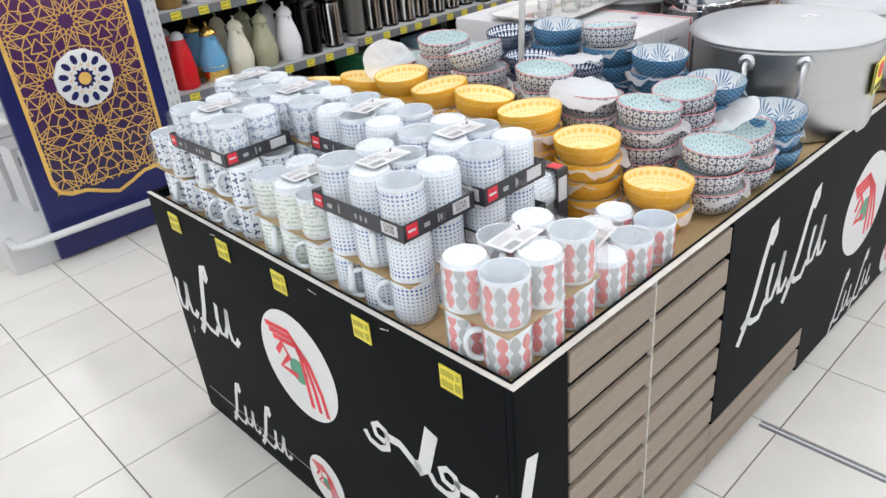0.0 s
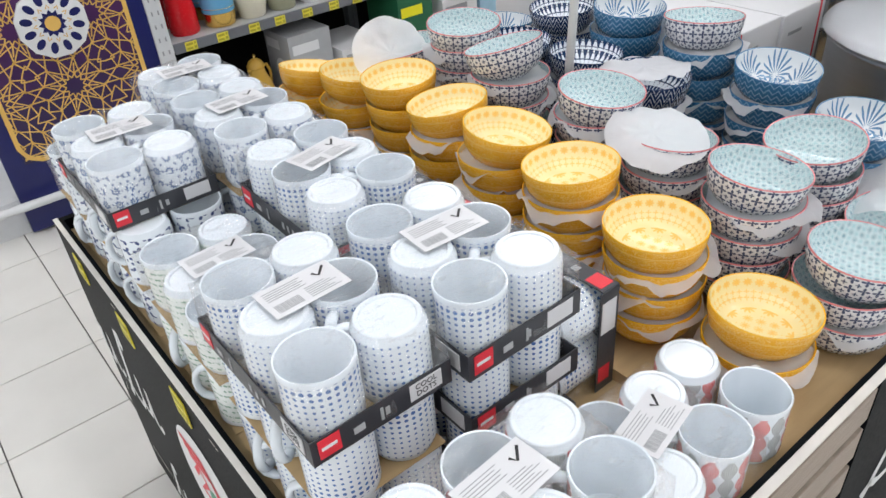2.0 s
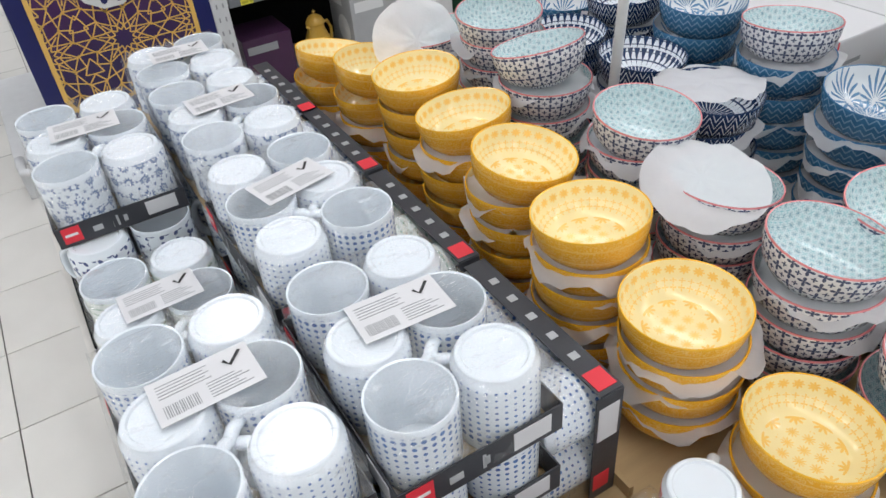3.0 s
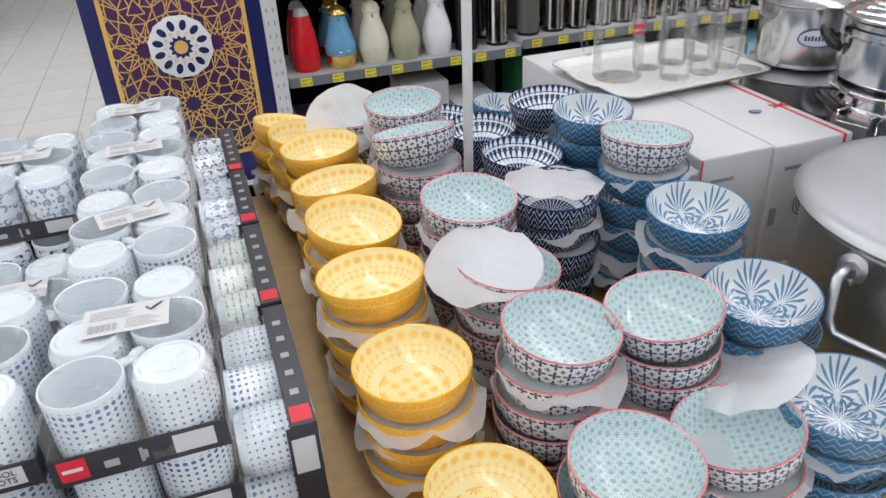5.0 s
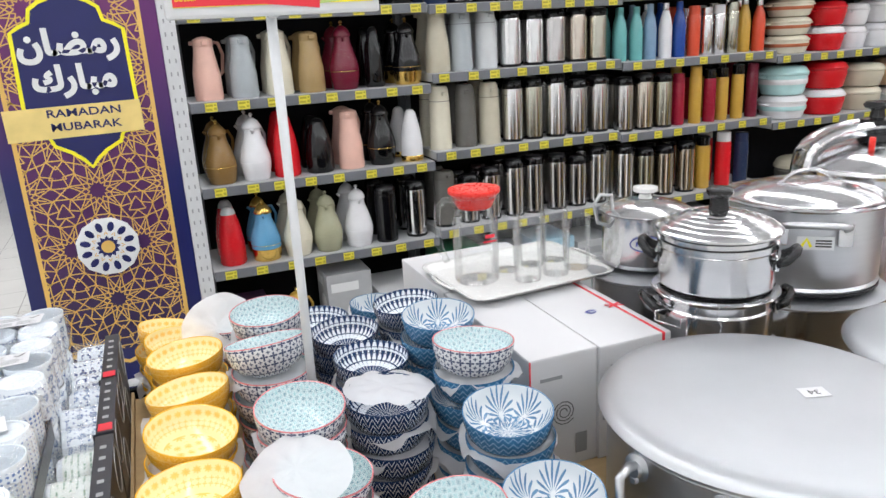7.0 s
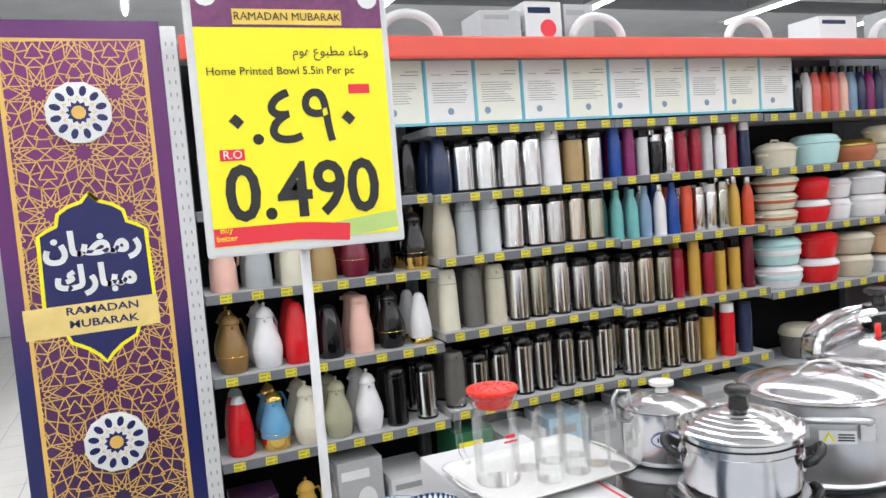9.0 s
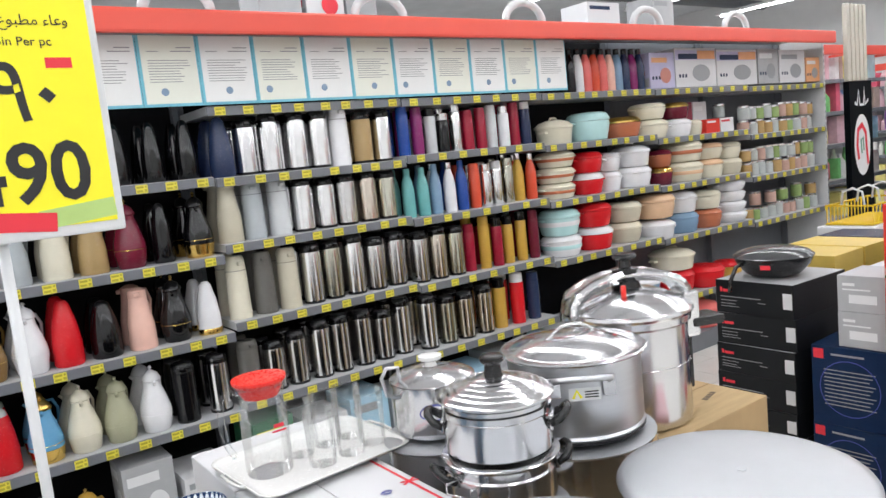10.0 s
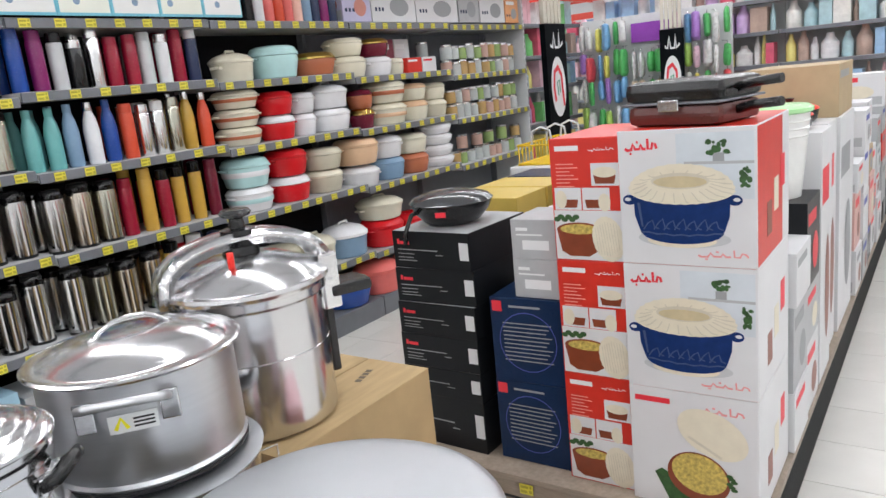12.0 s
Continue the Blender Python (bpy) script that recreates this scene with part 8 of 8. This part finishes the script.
def wok(x, y, z):
    e = empty("wok_pan", pose(x, y, z, 0, 0, -20))
    part("pan", lathe([(0, 0), (0.075, 0), (0.1, 0.012), (0.13, 0.045), (0.145, 0.075), (0.142, 0.076), (0.125, 0.045), (0.095, 0.016), (0, 0.006)], 40), BAKELITE, e, "black pan")
    part("lid", lathe([(0.145, 0.0765), (0.148, 0.08), (0.13, 0.095), (0.08, 0.11), (0, 0.116)], 40), mat("smoked_lid", (0.05, 0.052, 0.055), 0.12), e, "dark glossy lid")
    part("handle", tube([(-0.14, 0, 0.06), (-0.17, 0, 0.055), (-0.2, 0, 0.0), (-0.205, 0, -0.04)], 0.008, 8), BAKELITE, e)
    part("tag", box(-0.02, -0.152, 0.045, 0.015, -0.148, 0.062), RED_INK, e, "red tag").matrix_basis = pose(0, 0, 0, 0, 0, -50)
    return tagged(e, "black lidded wok in clear wrap on black boxes", "wok")


wok(3.36, 0.985, WOK_Z + 0.0005)


def roaster(x, y, z):
    e = empty("double_grill_pan", pose(x, y, z, 0, 0, -104))
    b = box(-0.135, -0.115, 0, 0.135, 0.115, 0.056, 0.024)
    part("lower_pan", b, mat("maroon_enamel", (0.11, 0.03, 0.025), 0.3), e, "maroon lower pan")
    part("upper_pan", box(-0.14, -0.12, 0.06, 0.14, 0.12, 0.118, 0.026), BAKELITE, e, "black upper pan")
    part("rim_band", box(-0.141, -0.121, 0.0565, 0.141, 0.121, 0.0632, 0.003), GREY_METAL, e, "grey joint band")
    part("hinge", box(-0.03, -0.13, 0.04, 0.03, -0.118, 0.07, 0.003), CHROME, e)
    for zz in (0.03, 0.085):
        h = part("handle", tube([(0.125, -0.02, zz), (0.18, -0.028, zz + 0.012), (0.255, -0.036, zz + 0.018)], 0.012, 8), BAKELITE, e, "black handle")
    return tagged(e, "black and maroon double grill pan lying on boxes", "grill pan")


roaster(3.31, 0.13, PZ + 0.3635 * 3 + 0.001)

# the rest of the long plinth: mixed boxed goods
for k in range(14):
    xx = 3.72 + 0.29 * k
    zz = PZ
    while zz < 0.85 + 0.12 * ((k * 7) % 3) and not 1 <= k <= 5:
        h = RN.uniform(0.14, 0.3)
        face = RN.choice((WHITE_CARD, WHITE_CARD, WHITE_CARD, WHITE_CARD, SILVER_CARD, RED_CARD, BLACK_CARD, colour("kraft_card", (0.45, 0.34, 0.2), 0.6), colour("blush_card", (0.7, 0.42, 0.38), 0.4)))
        goods_box(xx + RN.uniform(-0.01, 0.01), 0.12 + RN.uniform(-0.012, 0.012), zz, 0.26, 0.38, h, face, RN.choice((RED_INK, GREY_INK, BLUE_INK)), "mixed kitchenware box stacked on the plinth", pic=RN.choice((GREY_INK, BEIGE, REDPOT, None)))
        zz += h + 0.0008
    zz = PZ
    while zz < 0.75 + 0.1 * ((k * 5) % 3):
        h = RN.uniform(0.16, 0.3)
        goods_box(xx + 0.05, 0.62 + RN.uniform(-0.012, 0.012), zz, 0.26, 0.4, h, RN.choice((WHITE_CARD, SILVER_CARD, colour("mustard_card", (0.62, 0.45, 0.1), 0.4), BLACK_CARD)), GREY_INK, "mixed kitchenware box stacked on the plinth")
        zz += h + 0.0008
for k in range(3):
    goods_box(3.85 + 0.27 * k, 1.1, PZ, 0.25, 0.34, 0.8, colour("mustard_card", (0.62, 0.45, 0.1), 0.4) if k < 2 else NAVY_CARD, WHITE_INK, "tall yellow or navy kettle carton on the plinth", pic=NAVY_CARD)


def bucket(x, y, z):
    e = empty("plastic_bin", pose(x, y, z))
    part("body", lathe([(0, 0), (0.09, 0), (0.118, 0.29), (0.114, 0.29), (0.087, 0.005), (0, 0.005)], 32), TRAY_WHITE, e)
    part("lid", lathe([(0.119, 0.285), (0.128, 0.29), (0.128, 0.302), (0.112, 0.312), (0, 0.314)], 32), colour("lime", (0.4, 0.72, 0.35)), e, "pale green lid")
    for q in (0.21, 0.235, 0.26):
        part("rib", lathe([(0.09 + 0.0966 * q, q - 0.004), (0.0935 + 0.0966 * q, q), (0.09 + 0.0966 * q, q + 0.004)], 32), TRAY_WHITE, e)
    return tagged(e, "white plastic bin with pale green lid", "bin")


z = PZ
for h, face, pic in ((0.26, WHITE_CARD, REDPOT), (0.2, SILVER_CARD, BEIGE), (0.3, BLACK_CARD, RED_INK)):
    goods_box(3.995, 0.08, z, 0.27, 0.3, h - 0.0005, face, RED_INK, "kitchenware box stacked under a white bin", pic=pic)
    z += h
bucket(3.995, 0.06, z + 0.0005)
goods_box(5.02, 0.13, PZ, 0.5, 0.38, 0.95, WHITE_CARD, GREY_INK, "tall white carton on the plinth", pic=GREY_INK)
goods_box(5.02, 0.14, PZ + 0.9505, 0.48, 0.38, 0.22, colour("kraft_card", (0.45, 0.34, 0.2), 0.6), GREY_INK, "long brown corrugated carton lying on boxes")


def red_pan(x, y, z):
    e = empty("small_pan", pose(x, y, z, 0, 0, 30))
    part("body", lathe([(0, 0), (0.09, 0), (0.105, 0.012), (0.11, 0.05), (0.107, 0.05), (0.1, 0.012), (0, 0.006)], 28), BAKELITE, e, "dark pan body")
    part("lid", lathe([(0.111, 0.0505), (0.113, 0.055), (0.09, 0.068), (0.04, 0.078), (0, 0.08)], 28), RED_PLASTIC, e, "red lid")
    part("knob", lathe([(0, 0.08), (0.012, 0.081), (0.02, 0.098), (0, 0.102)], 16), BAKELITE, e)
    part("handle", tube([(0.105, 0, 0.04), (0.16, 0, 0.045), (0.24, 0, 0.055)], 0.011, 8), BAKELITE, e)
    return tagged(e, "small dark pan with red lid on stacked boxes", "pan", "small pans")


for x, y in ((4.3, 0.09), (4.6, 0.11)):
    goods_box(x, y, PZ, 0.26, 0.32, 0.955, WHITE_CARD, RED_INK, "tall white kitchenware box carrying a pan", pic=REDPOT)
    red_pan(x, y, PZ + 0.9555)
# yellow wire rack at the far end
rk = empty("wire_rack", pose(5.0, 1.35, 1.0))
YEL = colour("yellow_wire", (0.75, 0.5, 0.02))
for zz in (0.0, 0.1):
    part("rail", tube([(-0.25, -0.12, zz), (0.25, -0.12, zz), (0.25, 0.12, zz), (-0.25, 0.12, zz)], 0.006, 6, True), YEL, rk)
for k in range(13):
    part("wire", tube([(-0.24 + 0.04 * k, -0.12, 0.1), (-0.24 + 0.04 * k, -0.12, 0), (-0.24 + 0.04 * k, 0.12, 0), (-0.24 + 0.04 * k, 0.12, 0.1)], 0.005, 6), YEL, rk)
for k in range(3):
    part("plate_loop", tube([(-0.2 + 0.18 * k, -0.06, 0.1), (-0.2 + 0.18 * k, -0.05, 0.17), (-0.2 + 0.18 * k, 0.0, 0.19), (-0.2 + 0.18 * k, 0.05, 0.17), (-0.2 + 0.18 * k, 0.06, 0.1)], 0.006, 6), WHITE_METAL, rk, "white coated loop")
tagged(rk, "yellow wire dish rack on a white stand", "wire rack")
tagged(part("rack_stand", box(4.7, 1.2, 0.0, 5.3, 1.5, 0.993, 0.01), WHITE_METAL), "plain white stand under a wire rack", "stand")


# ---- the column with printed panel, and the aisles beyond ----
def printed_column(m):
    col = empty("printed_column", m)
    part("panel", box(-0.28, 0, 0.0, 0.28, 0.05, 1.86, 0.004), BLACK_VINYL, col, "black printed panel")
    for k in range(5):
        part("flute", box(-0.25 + 0.1 * k, 0.01, 1.862, -0.17 + 0.1 * k, 0.05, 2.5, 0.01), colour("cream_flute", (0.6, 0.56, 0.48)), col)
    f = on_south(0, -0.001, 0)
    part("emblem", disc(0.2, 0.26, 0.001, 32, 0, 1.32), WHITE_INK, col, "white oval emblem with red mark").matrix_basis = f
    part("emblem_mark", stroke([(-0.1, 1.2), (-0.13, 1.32), (-0.1, 1.45), (0.0, 1.49), (0.09, 1.42), (0.1, 1.3), (0.13, 1.15)], 0.05, 0.002), RED_INK, col).matrix_basis = f
    part("emblem_mark", stroke([(-0.02, 1.25), (-0.04, 1.36), (0.02, 1.38), (0.03, 1.27)], 0.03, 0.0025), GREEN_INK, col).matrix_basis = f
    part("brush_mark", stroke([(-0.16, 1.68), (-0.1, 1.66), (-0.06, 1.78), (-0.03, 1.66), (0.06, 1.66), (0.08, 1.8), (0.1, 1.66), (0.18, 1.7)], 0.03, 0.001), WHITE_INK, col).matrix_basis = f
    return tagged(col, "black printed panel on a pale column with oval emblem", "column panel", "printed columns")


printed_column(pose(7.37, 2.45, 0) @ Matrix.Diagonal((0.72, 1, 1, 1)))
printed_column(pose(8.95, 1.93, 0, 0, 0, -72) @ Matrix.Diagonal((0.42, 1, 0.94, 1)))


def hanging_bag(x, y, z, h, w, col, name):
    """A lumpy bag of small goods on a hook."""
    rnd = random.Random(int(x * 100 + y * 1000 + z * 77))
    e = empty("hanging_bag", pose(x, y, z - h, 0, 0, 20 + rnd.uniform(-20, 20)))
    b = lathe([(0, 0), (w * 0.35, 0.0), (w * 0.5, h * 0.12), (w * 0.52, h * 0.5), (w * 0.48, h * 0.82), (w * 0.4, h * 0.96), (w * 0.3, h), (0, h)], 12)
    for v in b.verts:
        v.co.x *= 1 + rnd.uniform(-0.2, 0.2)
        v.co.y = v.co.y * 0.5 * (1 + rnd.uniform(-0.2, 0.2))
    part("bag", b, mat("hung_" + name, col, 0.3, var=0.35, scale=22) if "hung_" + name not in bpy.data.materials else bpy.data.materials["hung_" + name], e)
    part("hook", tube([(0, 0, h), (0, 0, h + 0.03), (0.12, 0, h + 0.035)], 0.005, 6), CHROME, e)
    return tagged(e, "colourful bag of small goods hung on a display stand", "bag", "hung bags")


HUNG = dict(green=(0.1, 0.5, 0.14), lime=(0.45, 0.7, 0.15), red=(0.7, 0.08, 0.1), pink=(0.85, 0.5, 0.6), purple=(0.4, 0.2, 0.6), blue=(0.2, 0.45, 0.8), yellow=(0.9, 0.7, 0.15), white=(0.85, 0.84, 0.82), peach=(0.85, 0.6, 0.45))
HR = random.Random(31)
stand = empty("hook_stand", pose(9.25, 2.25, 0))
part("base", box(-0.16, -0.85, 0.0, 0.16, 0.8, 0.1, 0.01), GREY_METAL, stand)
part("panel", box(0.06, -0.82, 0.1, 0.09, 0.78, 1.95, 0.004), WHITE_METAL, stand, "pale perforated panel")
part("sign", box(-0.02, -0.2, 1.66, 0.03, 0.2, 1.86, 0.006), colour("purple_sign", (0.3, 0.06, 0.45)), stand, "purple sign board")
tagged(stand, "pale hook stand full of hanging small goods", "display stand")
for k in range(17):
    for q in range(6):
        n = HR.choice(tuple(HUNG) + ("white", "white", "green"))
        y = 1.45 + 0.096 * k
        if 1.98 < y < 2.5 and q == 0:
            continue
        h = HR.uniform(0.2, 0.29)
        hanging_bag(9.18 - 0.05 * (k % 2), y, 1.88 - 0.3 * q + HR.uniform(-0.04, 0.04), h, HR.uniform(0.1, 0.19), HUNG[n], n)

PALETTE = [(0.75, 0.12, 0.2), (0.2, 0.6, 0.2), (0.88, 0.86, 0.84), (0.65, 0.45, 0.75), (0.35, 0.55, 0.8), (0.9, 0.75, 0.25), (0.88, 0.55, 0.62), (0.82, 0.82, 0.84), (0.45, 0.65, 0.7), (0.82, 0.8, 0.76), (0.5, 0.36, 0.3)]
FAR_MATS = [mat("far_goods_%s" % "abcdefghijk"[k], c, 0.4, var=0.2, scale=12) for k, c in enumerate(PALETTE)]


def far_aisle(x0, x1, y, facing, seed, turn=0.0):
    R = pose(0, 0, 0, 0, 0, turn)
    rnd = random.Random(seed)
    n = max(1, round((x1 - x0) / 1.05))
    for k in range(n):
        a, b = x0 + (x1 - x0) * k / n, x0 + (x1 - x0) * (k + 1) / n
        # white backs and uprights here imitate the bright haze of the far hall
        u = shelf_bay("bay", a, b - 0.005, (0.5, 0.9, 1.28, 1.62, 1.95), y=y, top=2.2, tags=False, seed=seed + k, facing=facing, label="far bay of shop shelving filled with goods", back=WHITE_METAL)
        u.matrix_basis = R @ u.matrix_basis
        stock = bmesh.new()
        for z in (0.13, 0.518, 0.918, 1.298, 1.638, 1.968):
            x = a + 0.03
            while x < b - 0.12:
                w, h = rnd.uniform(0.06, 0.2), rnd.uniform(0.2, 0.32)
                n0 = len(stock.faces)
                yy = y + facing * 0.06
                if rnd.random() < 0.5:
                    box(x, yy, z + 0.0005, x + w - 0.008, yy + facing * 0.2, z + h, 0.004, bm=stock)
                else:
                    q = lathe([(0, 0), (w * 0.42, 0), (w * 0.45, 0.01), (w * 0.45, h * 0.6), (w * 0.2, h * 0.85), (w * 0.18, h), (0, h)], 10)
                    join(stock, q, Matrix.Translation((x + w / 2, yy + facing * 0.1, z + 0.0005)))
                stock.faces.ensure_lookup_table()
                m = rnd.randrange(len(FAR_MATS))
                for f in stock.faces[n0:]:
                    f.material_index = m
                x += w
        stock.transform(R)
        ob = new("shelf_stock", mesh_of("shelf_stock", stock, *FAR_MATS))
        tagged(ob, "mixed bright packaged goods filling a far shelf", "goods", "far stock", "stuff")
    b = box(x0, y - 0.12 * facing, 2.2, x1, y - 0.08 * facing, 2.3, 0.01)
    for k in range(n + 1):
        xx = x0 + 0.02 + (x1 - x0 - 0.04) * k / n
        box(xx - 0.015, min(y - 0.1 * facing, y + 0.45 * facing), 2.2, xx + 0.015, max(y - 0.1 * facing, y + 0.45 * facing), 2.225, bm=b)
    b.transform(R)
    e = part("canopy_bar", b, RED_BAR)
    tagged(e, "red canopy bar over far shelving", "canopy", "far canopies")


far_aisle(7.75, 9.85, 3.3, 1, 700)
far_aisle(-3.2, 1.0, 9.9, 1, 720, -90)
# rows at y -2.4 and 6.8: added outside the view to block pale walls
far_aisle(7.0, 14.5, -2.4, -1, 740)
far_aisle(-5.4, -1.2, 6.8, 1, 780)
far_aisle(-6.0, -2.9, 13.0, 1, 790, -90)
for k in range(5):
    goods_box(8.2 + 0.5 * k, 0.5, 0.0, 0.46, 0.6, 1.0 - 0.1 * (k % 2), (colour("kraft_card", (0.45, 0.34, 0.2), 0.6), WHITE_CARD, RED_CARD)[k % 3], GREY_INK, "large carton stacked at the end of the aisle")


# ---- floor tiles, last of all ----
TP, TX0, TY0 = 0.316, -0.293, 1.512
tile_me = mesh_of("tile", box(-TP / 2 + 0.0018, -TP / 2 + 0.0018, -0.006, TP / 2 - 0.0018, TP / 2 - 0.0018, 0.0, 0.0008), TILE)
far = bmesh.new()
near_count = 0
for i in range(-17, 49):
    for j in range(-23, 33):
        cx, cy = TX0 + (i + 0.5) * TP, TY0 + (j + 0.5) * TP
        hidden = (0.1 < cx < 2.5 and 0.1 < cy < 1.1) or (3.4 < cx < 7.7 and 0.1 < cy < 1.2)
        if hidden:
            continue
        if -1.9 < cx < 6.2 and -0.75 < cy < 3.0 and near_count < 300:
            share("tile", tile_me, pose(cx, cy, 0), FLOOR)
            near_count += 1
        else:
            h = TP / 2 - 0.0018
            far.faces.new([far.verts.new((cx + sx * h, cy + sy * h, 0.0)) for sx, sy in ((-1, -1), (1, -1), (1, 1), (-1, 1))])
tagged(part("far_tiles", far, TILE, FLOOR), kind="stuff")
